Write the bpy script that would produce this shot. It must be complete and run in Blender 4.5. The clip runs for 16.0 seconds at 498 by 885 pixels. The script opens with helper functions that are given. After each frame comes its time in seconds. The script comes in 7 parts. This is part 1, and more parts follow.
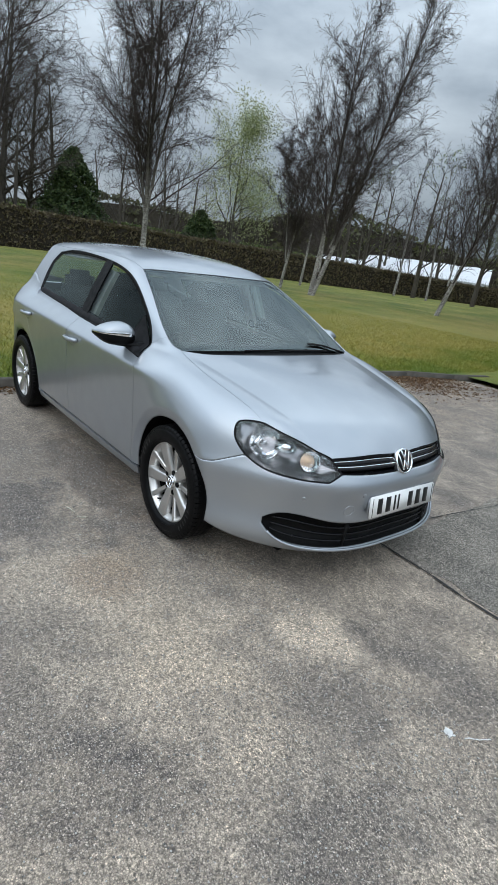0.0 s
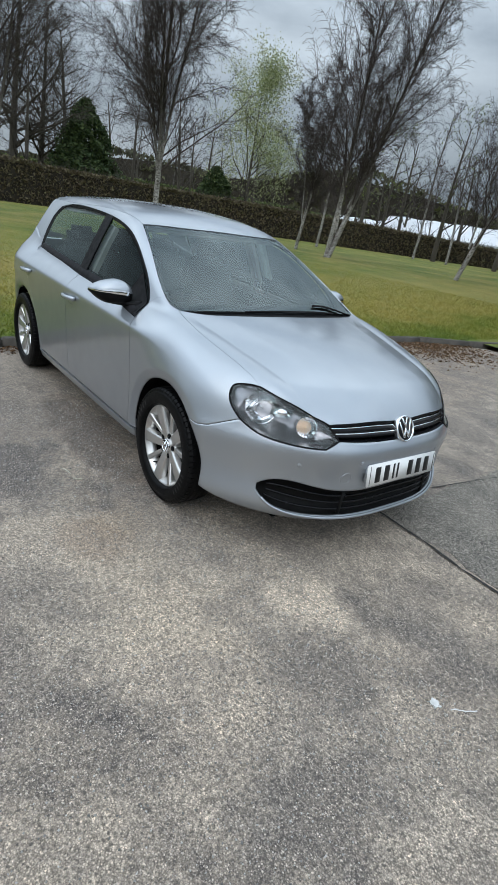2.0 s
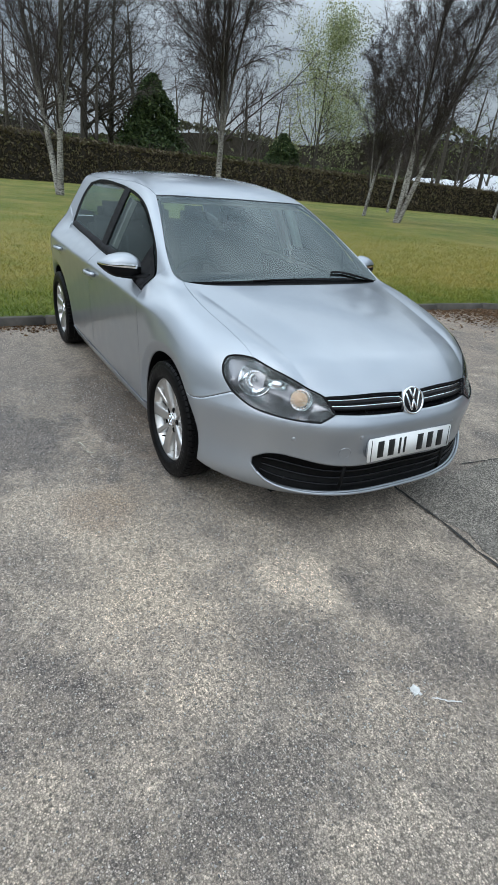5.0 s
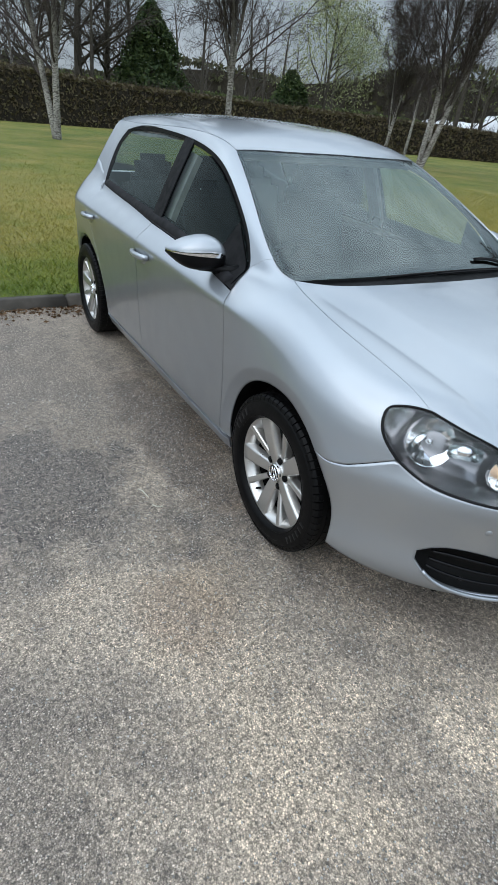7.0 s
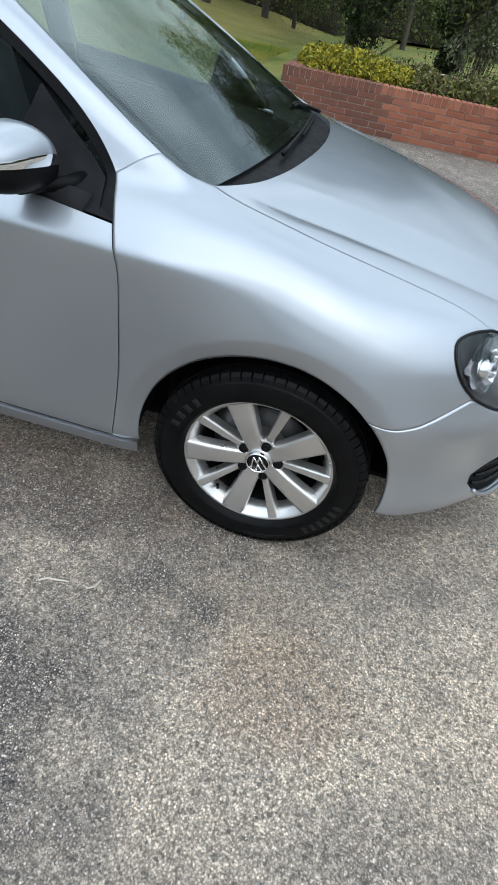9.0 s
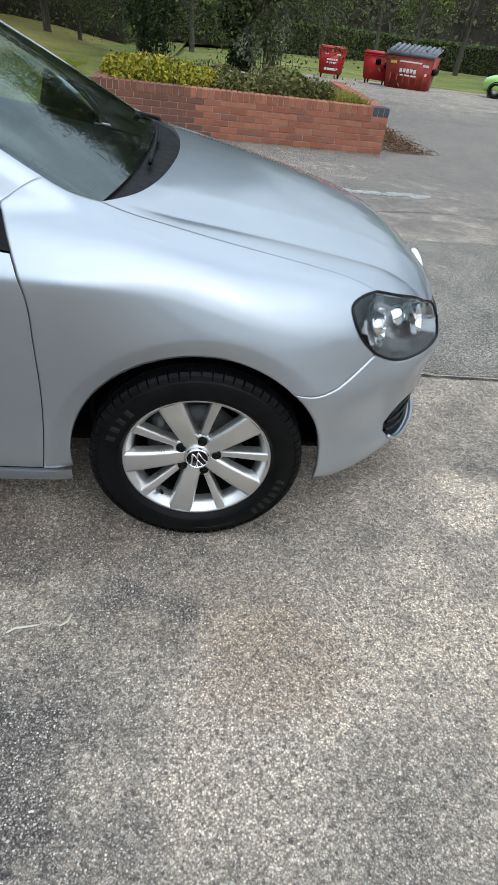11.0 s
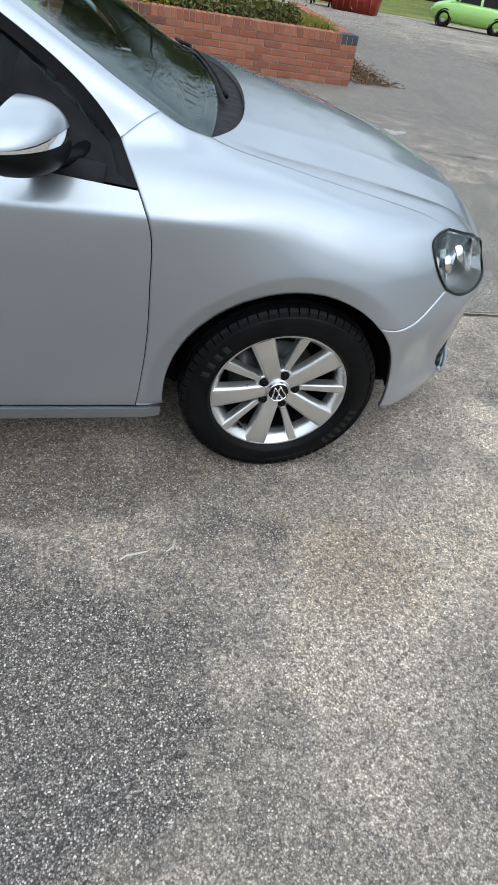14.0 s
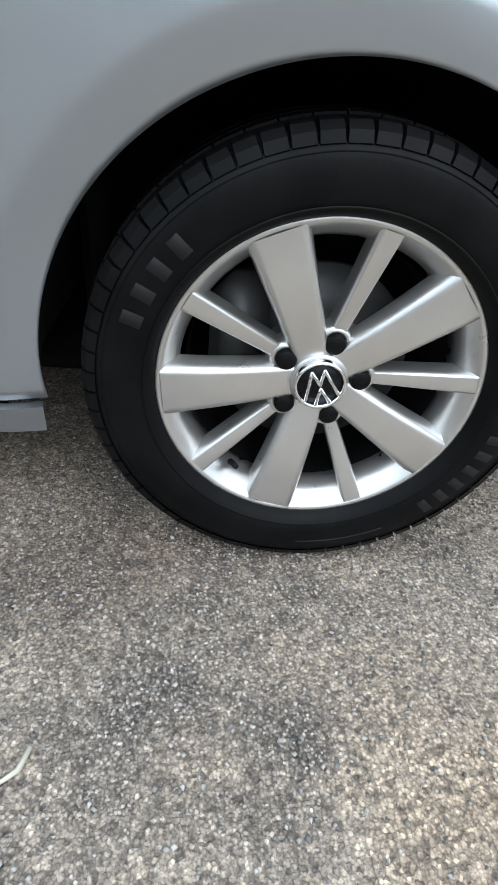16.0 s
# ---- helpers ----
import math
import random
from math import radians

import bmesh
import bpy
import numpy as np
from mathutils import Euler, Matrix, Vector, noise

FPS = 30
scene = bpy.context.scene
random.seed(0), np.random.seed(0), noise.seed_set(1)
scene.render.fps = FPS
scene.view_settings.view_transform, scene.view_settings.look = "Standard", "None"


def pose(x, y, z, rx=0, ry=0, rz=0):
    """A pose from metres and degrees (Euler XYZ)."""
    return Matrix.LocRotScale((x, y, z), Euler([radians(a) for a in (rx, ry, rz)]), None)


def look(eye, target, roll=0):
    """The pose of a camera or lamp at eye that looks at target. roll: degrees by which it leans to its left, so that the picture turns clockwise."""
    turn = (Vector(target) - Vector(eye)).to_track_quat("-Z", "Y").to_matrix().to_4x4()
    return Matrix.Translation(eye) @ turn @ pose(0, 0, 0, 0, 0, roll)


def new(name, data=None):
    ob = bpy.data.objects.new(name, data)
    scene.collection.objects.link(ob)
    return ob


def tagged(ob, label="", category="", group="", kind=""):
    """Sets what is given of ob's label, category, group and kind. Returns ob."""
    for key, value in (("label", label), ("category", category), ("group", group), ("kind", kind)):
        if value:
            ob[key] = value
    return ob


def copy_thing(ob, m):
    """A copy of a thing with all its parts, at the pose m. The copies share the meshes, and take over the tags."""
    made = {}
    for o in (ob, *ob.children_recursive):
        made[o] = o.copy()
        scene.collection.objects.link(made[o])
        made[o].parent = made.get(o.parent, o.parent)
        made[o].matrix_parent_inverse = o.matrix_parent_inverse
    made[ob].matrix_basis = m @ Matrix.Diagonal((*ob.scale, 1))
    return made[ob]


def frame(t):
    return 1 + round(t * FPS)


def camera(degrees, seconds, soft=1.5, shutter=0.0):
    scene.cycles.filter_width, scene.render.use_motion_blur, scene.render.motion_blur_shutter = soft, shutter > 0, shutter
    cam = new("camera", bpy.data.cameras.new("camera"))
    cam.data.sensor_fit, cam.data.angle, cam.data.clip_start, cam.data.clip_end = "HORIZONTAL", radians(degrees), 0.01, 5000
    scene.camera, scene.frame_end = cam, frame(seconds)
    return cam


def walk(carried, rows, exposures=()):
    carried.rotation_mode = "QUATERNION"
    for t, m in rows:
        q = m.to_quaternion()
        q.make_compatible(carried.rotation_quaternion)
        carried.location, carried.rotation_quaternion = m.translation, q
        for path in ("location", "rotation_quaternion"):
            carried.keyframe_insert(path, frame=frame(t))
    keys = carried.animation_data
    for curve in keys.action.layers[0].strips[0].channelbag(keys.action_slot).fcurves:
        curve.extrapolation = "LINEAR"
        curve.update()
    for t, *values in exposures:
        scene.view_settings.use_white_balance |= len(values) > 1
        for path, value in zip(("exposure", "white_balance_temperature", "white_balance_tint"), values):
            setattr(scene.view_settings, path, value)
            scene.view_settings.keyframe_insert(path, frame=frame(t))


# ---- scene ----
cam = camera(49.7, 16.0, 1.25)
PATH = [
    (0, (3.599, -2.275, 1.522), (2.156, -1.05, 0.876), 7.9),
    (0.5, (3.589, -2.274, 1.519), (2.17, -1.04, 0.837), 9.6),
    (1, (3.574, -2.226, 1.496), (2.176, -0.995, 0.768), 10.5),
    (1.5, (3.591, -2.184, 1.503), (2.19, -0.974, 0.744), 10.1),
    (2, (3.602, -2.171, 1.509), (2.178, -0.998, 0.736), 8.7),
    (2.5, (3.635, -2.131, 1.513), (2.182, -0.998, 0.735), 6.6),
    (3, (3.661, -2.114, 1.52), (2.184, -1.014, 0.739), 4.7),
    (3.5, (3.673, -2.114, 1.513), (2.188, -1.039, 0.715), 3.6),
    (3.7, (3.682, -2.11, 1.518), (2.189, -1.053, 0.709), 3.2),
    (5.8, (3.764, -1.729, 1.505), (2.225, -0.876, 0.555), 6.3),
    (6, (3.589, -1.736, 1.488), (2.054, -0.9, 0.517), 6.1),
    (6.5, (3.188, -1.823, 1.504), (1.685, -0.971, 0.497), 5.9),
    (7, (2.708, -1.86, 1.491), (1.258, -0.948, 0.46), 5.7),
    (7.5, (2.313, -2.053, 1.457), (1.003, -0.994, 0.378), 6.2),
    (8, (2.042, -2.077, 1.425), (1.009, -0.811, 0.27), 6.8),
    (8.5, (1.653, -1.954, 1.384), (0.986, -0.519, 0.161), 8.5),
    (9, (1.397, -1.98, 1.374), (1.207, -0.477, 0.068), 11.3),
    (9.5, (1.267, -2.005, 1.363), (1.375, -0.464, 0.094), 12.0),
    (9.7, (1.194, -1.968, 1.367), (1.336, -0.42, 0.108), 11.4),
    (11.8, (1.293, -2.12, 1.375), (1.487, -0.55, 0.151), 4.6),
    (12, (1.287, -2.117, 1.381), (1.441, -0.532, 0.17), 4.3),
    (12.5, (1.235, -2.128, 1.413), (1.325, -0.513, 0.236), 5.2),
    (13, (1.077, -2.146, 1.43), (1.159, -0.517, 0.272), 6.7),
    (13.5, (0.842, -2.178, 1.424), (1.074, -0.609, 0.206), 8.8),
    (14, (0.832, -2.132, 1.362), (1.255, -0.736, -0.007), 10.8),
    (14.5, (0.965, -1.916, 1.305), (1.331, -0.463, -0.02), 10.8),
    (15, (1.137, -1.578, 0.987), (1.35, -0.003, -0.189), 8.3),
    (15.5, (1.127, -1.478, 0.725), (1.324, 0.148, -0.345), 7.0),
    (16, (1.127, -1.466, 0.672), (1.313, 0.103, -0.474), 6.6),
]
walk(cam, [(t, look(eye, target, roll)) for t, eye, target, roll in PATH],
     exposures=[(0, -0.12), (3.5, -0.10), (6, -0.02), (6.5, 0.0), (7.5, -0.10), (8.5, 0.08), (12, 0.18), (14, 0.18), (15, 0.12), (15.5, 0.28), (16, 0.50)])

# ---- world and light ----
world = bpy.data.worlds.new("overcast")
scene.world = world
world.use_nodes = True
SUN_EL, SUN_AZ = 48.0, -60.0      # degrees: height, and direction in plan from +x
wn, wl = world.node_tree.nodes, world.node_tree.links
wn.clear()
w_out = wn.new("ShaderNodeOutputWorld")
w_bg = wn.new("ShaderNodeBackground")
w_sky = wn.new("ShaderNodeTexSky")
w_sky.sky_type, w_sky.sun_disc = "NISHITA", False
w_sky.sun_elevation, w_sky.sun_rotation = radians(SUN_EL), radians(90 - SUN_AZ)
w_sky.air_density, w_sky.dust_density = 1.0, 3.0
w_map, w_co = wn.new("ShaderNodeMapping"), wn.new("ShaderNodeTexCoord")
w_map.inputs["Scale"].default_value = (1.0, 1.0, 2.6)
w_n = wn.new("ShaderNodeTexNoise")
w_n.inputs["Scale"].default_value, w_n.inputs["Detail"].default_value, w_n.inputs["Roughness"].default_value = 1.9, 7.0, 0.55
w_ramp = wn.new("ShaderNodeValToRGB")
w_ramp.color_ramp.elements[0].position, w_ramp.color_ramp.elements[0].color = 0.38, (3.8, 4.72, 5.72, 1)
w_ramp.color_ramp.elements[1].position, w_ramp.color_ramp.elements[1].color = 0.68, (10.15, 11.65, 12.95, 1)
w_mix = wn.new("ShaderNodeMix")
w_mix.data_type, w_mix.inputs["Factor"].default_value = "RGBA", 0.90
wl.new(w_co.outputs["Generated"], w_map.inputs["Vector"])
wl.new(w_map.outputs["Vector"], w_n.inputs["Vector"])
wl.new(w_n.outputs["Fac"], w_ramp.inputs["Fac"])
wl.new(w_sky.outputs["Color"], w_mix.inputs["A"])
wl.new(w_ramp.outputs["Color"], w_mix.inputs["B"])
w_sep, w_el = wn.new("ShaderNodeSeparateXYZ"), wn.new("ShaderNodeMapRange")
w_el.interpolation_type = "SMOOTHSTEP"
w_el.inputs["From Min"].default_value, w_el.inputs["From Max"].default_value = 0.0, 0.78
w_el.inputs["To Min"].default_value, w_el.inputs["To Max"].default_value = 0.54, 2.1      # an overcast sky is brightest overhead
wl.new(w_co.outputs["Generated"], w_sep.inputs["Vector"])
wl.new(w_sep.outputs["Z"], w_el.inputs["Value"])
w_mul = wn.new("ShaderNodeVectorMath")
w_mul.operation = "SCALE"
wl.new(w_mix.outputs["Result"], w_mul.inputs[0])
w_dot, w_side, w_fac = wn.new("ShaderNodeVectorMath"), wn.new("ShaderNodeMapRange"), wn.new("ShaderNodeMath")
w_dot.operation, w_fac.operation = "DOT_PRODUCT", "MULTIPLY"
w_dot.inputs[1].default_value = (math.cos(radians(SUN_AZ)), math.sin(radians(SUN_AZ)), 0.0)
w_side.inputs["From Min"].default_value, w_side.inputs["From Max"].default_value = -1.0, 1.0
w_side.inputs["To Min"].default_value, w_side.inputs["To Max"].default_value = 0.95, 1.52      # and brighter towards the hidden sun
wl.new(w_co.outputs["Generated"], w_dot.inputs[0])
wl.new(w_dot.outputs["Value"], w_side.inputs["Value"])
wl.new(w_el.outputs["Result"], w_fac.inputs[0])
wl.new(w_side.outputs["Result"], w_fac.inputs[1])
wl.new(w_fac.outputs["Value"], w_mul.inputs["Scale"])
wl.new(w_mul.outputs["Vector"], w_bg.inputs["Color"])
w_bg.inputs["Strength"].default_value = 0.088
wl.new(w_bg.outputs["Background"], w_out.inputs["Surface"])
sun = new("sun", bpy.data.lights.new("sun", "SUN"))
sun.data.energy, sun.data.angle, sun.data.color = 0.4, radians(70), (1.0, 0.96, 0.9)
sun.matrix_world = look((30 * math.cos(radians(SUN_AZ)), 30 * math.sin(radians(SUN_AZ)), 30 * math.tan(radians(SUN_EL))), (0, 0, 0))


# ---- materials ----
class Mat:
    """A small wrapper round a node material with one Principled shader."""

    def __init__(self, name, rough=0.5, metal=0.0, **kw):
        self.m = bpy.data.materials.new(name)
        self.m.use_nodes = True
        self.n, self.l = self.m.node_tree.nodes, self.m.node_tree.links
        self.b = self.n["Principled BSDF"]
        self.b.inputs["Roughness"].default_value, self.b.inputs["Metallic"].default_value = rough, metal
        self.co = self.n.new("ShaderNodeTexCoord").outputs["Object"]
        for key, value in kw.items():
            self.b.inputs[key.replace("_", " ")].default_value = value

    def noise(self, scale, detail=4.0, rough=0.55, stretch=None, vec=None):
        t = self.n.new("ShaderNodeTexNoise")
        t.inputs["Scale"].default_value, t.inputs["Detail"].default_value, t.inputs["Roughness"].default_value = scale, detail, rough
        src = vec or self.co
        if stretch:
            mp = self.n.new("ShaderNodeMapping")
            mp.inputs["Scale"].default_value = stretch
            self.l.new(src, mp.inputs["Vector"])
            src = mp.outputs["Vector"]
        self.l.new(src, t.inputs["Vector"])
        return t.outputs["Fac"]

    def voronoi(self, scale, out="Distance", feature="F1", stretch=None):
        t = self.n.new("ShaderNodeTexVoronoi")
        t.feature = feature
        t.inputs["Scale"].default_value = scale
        self.l.new(self.co, t.inputs["Vector"])
        return t.outputs[out]

    def ramp(self, fac, *stops):
        r = self.n.new("ShaderNodeValToRGB")
        e = r.color_ramp.elements
        while len(e) < len(stops):
            e.new(0.5)
        for el, (p, c) in zip(e, stops):
            el.position, el.color = p, ((*c, 1) if len(c) == 3 else (c[0],) * 3 + (1,))
        self.l.new(fac, r.inputs["Fac"])
        return r.outputs["Color"]

    def mix(self, fac, a, b, mode="MIX"):
        x = self.n.new("ShaderNodeMix")
        x.data_type, x.blend_type = "RGBA", mode
        for key, v in (("Factor", fac), ("A", a), ("B", b)):
            if isinstance(v, (int, float)):
                x.inputs[key].default_value = v
            elif isinstance(v, tuple):
                x.inputs[key].default_value = (*v, 1)
            else:
                self.l.new(v, x.inputs[key])
        return x.outputs["Result"]

    def math(self, op, a, b=0.0):
        x = self.n.new("ShaderNodeMath")
        x.operation = op
        for i, v in enumerate((a, b)):
            if isinstance(v, (int, float)):
                x.inputs[i].default_value = v
            else:
                self.l.new(v, x.inputs[i])
        return x.outputs["Value"]

    def channel(self, c):
        """One evenly spread random value out of a colour."""
        x = self.n.new("ShaderNodeSeparateColor")
        self.l.new(c, x.inputs["Color"])
        return x.outputs["Red"]

    def random(self):
        return self.n.new("ShaderNodeObjectInfo").outputs["Random"]

    def island(self):
        return self.n.new("ShaderNodeNewGeometry").outputs["Random Per Island"]

    def color(self, c):
        if isinstance(c, tuple):
            self.b.inputs["Base Color"].default_value = (*c, 1)
        else:
            self.l.new(c, self.b.inputs["Base Color"])
        return self

    def rough(self, c):
        self.l.new(c, self.b.inputs["Roughness"])
        return self

    def bump(self, h, strength=0.3, dist=0.01):
        b = self.n.new("ShaderNodeBump")
        b.inputs["Strength"].default_value, b.inputs["Distance"].default_value = strength, dist
        self.l.new(h, b.inputs["Height"])
        self.l.new(b.outputs["Normal"], self.b.inputs["Normal"])
        return self


def paint(name, base, metal=0.75, rough=0.34, coat=1.0):
    """Metallic car paint: flakes under a clear coat, with a thin film of road dust."""
    p = Mat(name, rough, metal, Coat_Weight=coat, Coat_Roughness=0.04, Coat_IOR=1.6)
    flake = p.ramp(p.noise(0.9, 3.0), (0.3, tuple(c * 0.97 for c in base)), (0.7, tuple(min(1, c * 1.03) for c in base)))
    dust = p.noise(2.2, 6.0, 0.6)
    c = p.mix(p.ramp(dust, (0.45, (0.0,)), (0.8, (0.12,))), flake, (0.38, 0.36, 0.33))
    p.color(c)
    p.rough(p.ramp(p.noise(9.0, 5.0), (0.3, (rough - 0.03,)), (0.75, (rough + 0.07,))))
    return p.m


def plain(name, c, rough=0.5, metal=0.0, vary=0.15, scale=12.0, bump=0.0, bscale=60.0, **kw):
    p = Mat(name, rough, metal, **kw)
    p.color(p.ramp(p.noise(scale, 5.0), (0.3, tuple(v * (1 - vary) for v in c)), (0.7, tuple(min(1, v * (1 + vary)) for v in c))))
    p.rough(p.ramp(p.noise(scale * 2.3, 4.0), (0.3, (max(0.02, rough * 0.85),)), (0.75, (min(1, rough * 1.15),))))
    if bump:
        p.bump(p.noise(bscale, 5.0), bump, 0.004)
    return p.m


def pane(name, tint, ior=1.5):
    """Thin window glass: tinted clear, mirror-like at a slant."""
    m = bpy.data.materials.new(name)
    m.use_nodes = True
    n, l = m.node_tree.nodes, m.node_tree.links
    n.remove(n["Principled BSDF"])
    tr, gl, fr, mx = n.new("ShaderNodeBsdfTransparent"), n.new("ShaderNodeBsdfGlossy"), n.new("ShaderNodeFresnel"), n.new("ShaderNodeMixShader")
    tr.inputs["Color"].default_value = (*tint, 1)
    gl.inputs["Roughness"].default_value = 0.01
    gl.inputs["Color"].default_value = (0.88, 0.99, 0.98, 1)
    fr.inputs["IOR"].default_value = ior
    l.new(fr.outputs[0], mx.inputs[0])
    l.new(tr.outputs[0], mx.inputs[1])
    l.new(gl.outputs[0], mx.inputs[2])
    l.new(mx.outputs[0], n["Material Output"].inputs["Surface"])
    return m


M_SILVER = paint("silver_paint", (0.380, 0.410, 0.446), 0.80, 0.38)
M_GREEN = paint("green_paint", (0.30, 0.55, 0.12), 0.3)
M_NAVY = paint("dark_blue_paint", (0.03, 0.04, 0.07), 0.4)
M_BLACK = plain("black_plastic", (0.0045, 0.0045, 0.005), 0.45, bump=0.1, bscale=300.0, Specular_IOR_Level=0.12)
M_GLOSS = plain("gloss_black", (0.005, 0.005, 0.006), 0.25, Specular_IOR_Level=0.2)
M_VOID = plain("grille_black", (0.004, 0.004, 0.004), 0.6, Specular_IOR_Level=0.2)
M_DARK = plain("underbody_dark", (0.006, 0.006, 0.006), 0.9, Specular_IOR_Level=0.1)
M_RUBBER = plain("window_rubber", (0.006, 0.006, 0.007), 0.7, Specular_IOR_Level=0.2)
M_CHROME = plain("chrome", (0.82, 0.83, 0.84), 0.06, 1.0, vary=0.02)
M_ALLOY = plain("alloy_silver_lacquer", (0.62, 0.61, 0.595), 0.32, 0.85, vary=0.05, Coat_Weight=0.6, Coat_Roughness=0.08)
M_LAMPBACK = plain("lamp_housing_dark", (0.30, 0.30, 0.31), 0.24, 0.85)
M_STEEL = plain("brake_steel", (0.10, 0.10, 0.10), 0.5, 0.6)
M_GLASS = pane("windscreen_glass", (0.82, 0.92, 0.89), 1.82)
M_SIDEGLASS = pane("side_glass", (0.58, 0.67, 0.65), 1.20)
M_LENS = pane("lamp_lens", (0.97, 0.97, 0.98), 1.34)
M_RED = plain("red_lamp", (0.35, 0.01, 0.01), 0.15, Coat_Weight=1.0)
M_AMBER = plain("amber_bulb", (0.85, 0.62, 0.42), 0.25)
M_BOWL = plain("reflector_silver", (0.88, 0.88, 0.88), 0.16, 1.0, vary=0.02)
M_PLATE = plain("plate_white", (0.82, 0.82, 0.80), 0.35, vary=0.02)
M_INK = plain("plate_black", (0.01, 0.01, 0.01), 0.4)
M_CLOTH = plain("seat_cloth", (0.070, 0.071, 0.076), 0.9, vary=0.2, scale=20.0)
M_DASH = plain("dash_plastic", (0.018, 0.018, 0.020), 0.75, Specular_IOR_Level=0.12)
M_LINING = plain("roof_lining", (0.42, 0.42, 0.40), 0.9)


def part(name, bm, mat, parent=None, label="", smooth=True, **tags):
    """Links a bmesh (or a ready mesh) as one object under a thing or a part."""
    if isinstance(bm, bmesh.types.BMesh):
        me = bpy.data.meshes.new(name)
        bm.to_mesh(me)
        bm.free()
    else:
        me = bm
    for m in (mat if isinstance(mat, (list, tuple)) else [mat]):
        me.materials.append(m)
    if smooth:
        me.shade_smooth()
    ob = new(name, me)
    if parent is not None:
        ob.parent = parent
    return tagged(ob, label, **tags)


def mesh_of(verts, faces, name="mesh"):
    me = bpy.data.meshes.new(name)
    me.from_pydata([tuple(map(float, v)) for v in verts], [], faces)
    me.update()
    return me


def thing(name, label, category, group="", at=(0, 0, 0), kind=""):
    e = new(name)
    e.location = at
    e.empty_display_size = 0.2
    return tagged(e, label, category, group, kind)


def box_bm(size, at=(0, 0, 0), bevel=0.0, seg=2, rot=None, bm=None):
    """A bevelled block, or the same added to bm."""
    b = bmesh.new()
    bmesh.ops.create_cube(b, size=1.0, matrix=Matrix.Diagonal((*size, 1)))
    if bevel:
        bmesh.ops.bevel(b, geom=b.edges[:], offset=bevel, segments=seg, affect="EDGES")
    m = Matrix.Translation(at) @ (rot.to_4x4() if rot else Matrix.Identity(4))
    bmesh.ops.transform(b, matrix=m, verts=b.verts)
    return merge(bm, b)


def merge(bm, b):
    if bm is None:
        return b
    me = bpy.data.meshes.new("tmp")
    b.to_mesh(me)
    b.free()
    bm.from_mesh(me)
    bpy.data.meshes.remove(me)
    return bm


def lathe(profile, seg=64, axis="Y", close=False):
    """Turns (radius, along) pairs round an axis; faces as a mesh."""
    v, f, k = [], [], len(profile)
    for i in range(seg):
        a = 2 * math.pi * i / seg
        for r, h in profile:
            p = (r * math.cos(a), h, r * math.sin(a))
            v.append(p if axis == "Y" else (p[0], p[2], p[1]) if axis == "Z" else (p[1], p[0], p[2]))
    for i in range(seg):
        j = (i + 1) % seg
        for n in range(k if close else k - 1):
            m = (n + 1) % k
            q = (i * k + n, i * k + m, j * k + m, j * k + n)
            f.append(q if axis != "X" else q[::-1])
    return mesh_of(v, f)


def tube_mesh(points, radius, seg=8, cap=True):
    """A round bar along points; radius may be a list."""
    v, f = [], []
    P = [Vector(p) for p in points]
    rr = radius if isinstance(radius, (list, tuple)) else [radius] * len(P)
    up = Vector((0.31, 0.17, 0.93))
    for i, p in enumerate(P):
        d = (P[min(i + 1, len(P) - 1)] - P[max(i - 1, 0)]).normalized()
        a = d.cross(up).normalized()
        b = d.cross(a)
        for k in range(seg):
            w = 2 * math.pi * k / seg
            v.append(p + rr[i] * (math.cos(w) * a + math.sin(w) * b))
    for i in range(len(P) - 1):
        for k in range(seg):
            m = (k + 1) % seg
            f.append((i * seg + k, i * seg + m, (i + 1) * seg + m, (i + 1) * seg + k))
    if cap:
        f.append(tuple(range(seg))[::-1])
        f.append(tuple((len(P) - 1) * seg + k for k in range(seg)))
    return mesh_of(v, f)

# ---- ground ----
def terrain(x, y):
    """Level round the car, falling a little towards the far end of the yard."""
    x, y = np.asarray(x, float), np.asarray(y, float)
    t = 0.5 * ((y - 9.0) + np.sqrt((y - 9.0) ** 2 + 4.0)) - 0.05
    k = np.clip((x + 9.0) / 8.0, 0, 1)
    return -0.033 * np.clip(t, 0, 40) * k * k * (3 - 2 * k)


def ground_z(x, y):
    return float(terrain(x, y))


def kerb_x(y):
    return np.interp(y, [-60, -1.4, 3.0, 5.35, 6.0, 6.6], [-3.2, -1.90, -1.84, -1.66, -1.45, -1.15])


def grid_sheet(xs, ys, h=0.0):
    X, Y = np.meshgrid(xs, ys, indexing="ij")
    Z = terrain(X, Y) + h
    nu, nv = X.shape
    return mesh_of(np.stack([X, Y, Z], 2).reshape(-1, 3), [(i * nv + j, (i + 1) * nv + j, (i + 1) * nv + j + 1, i * nv + j + 1) for i in range(nu - 1) for j in range(nv - 1)])


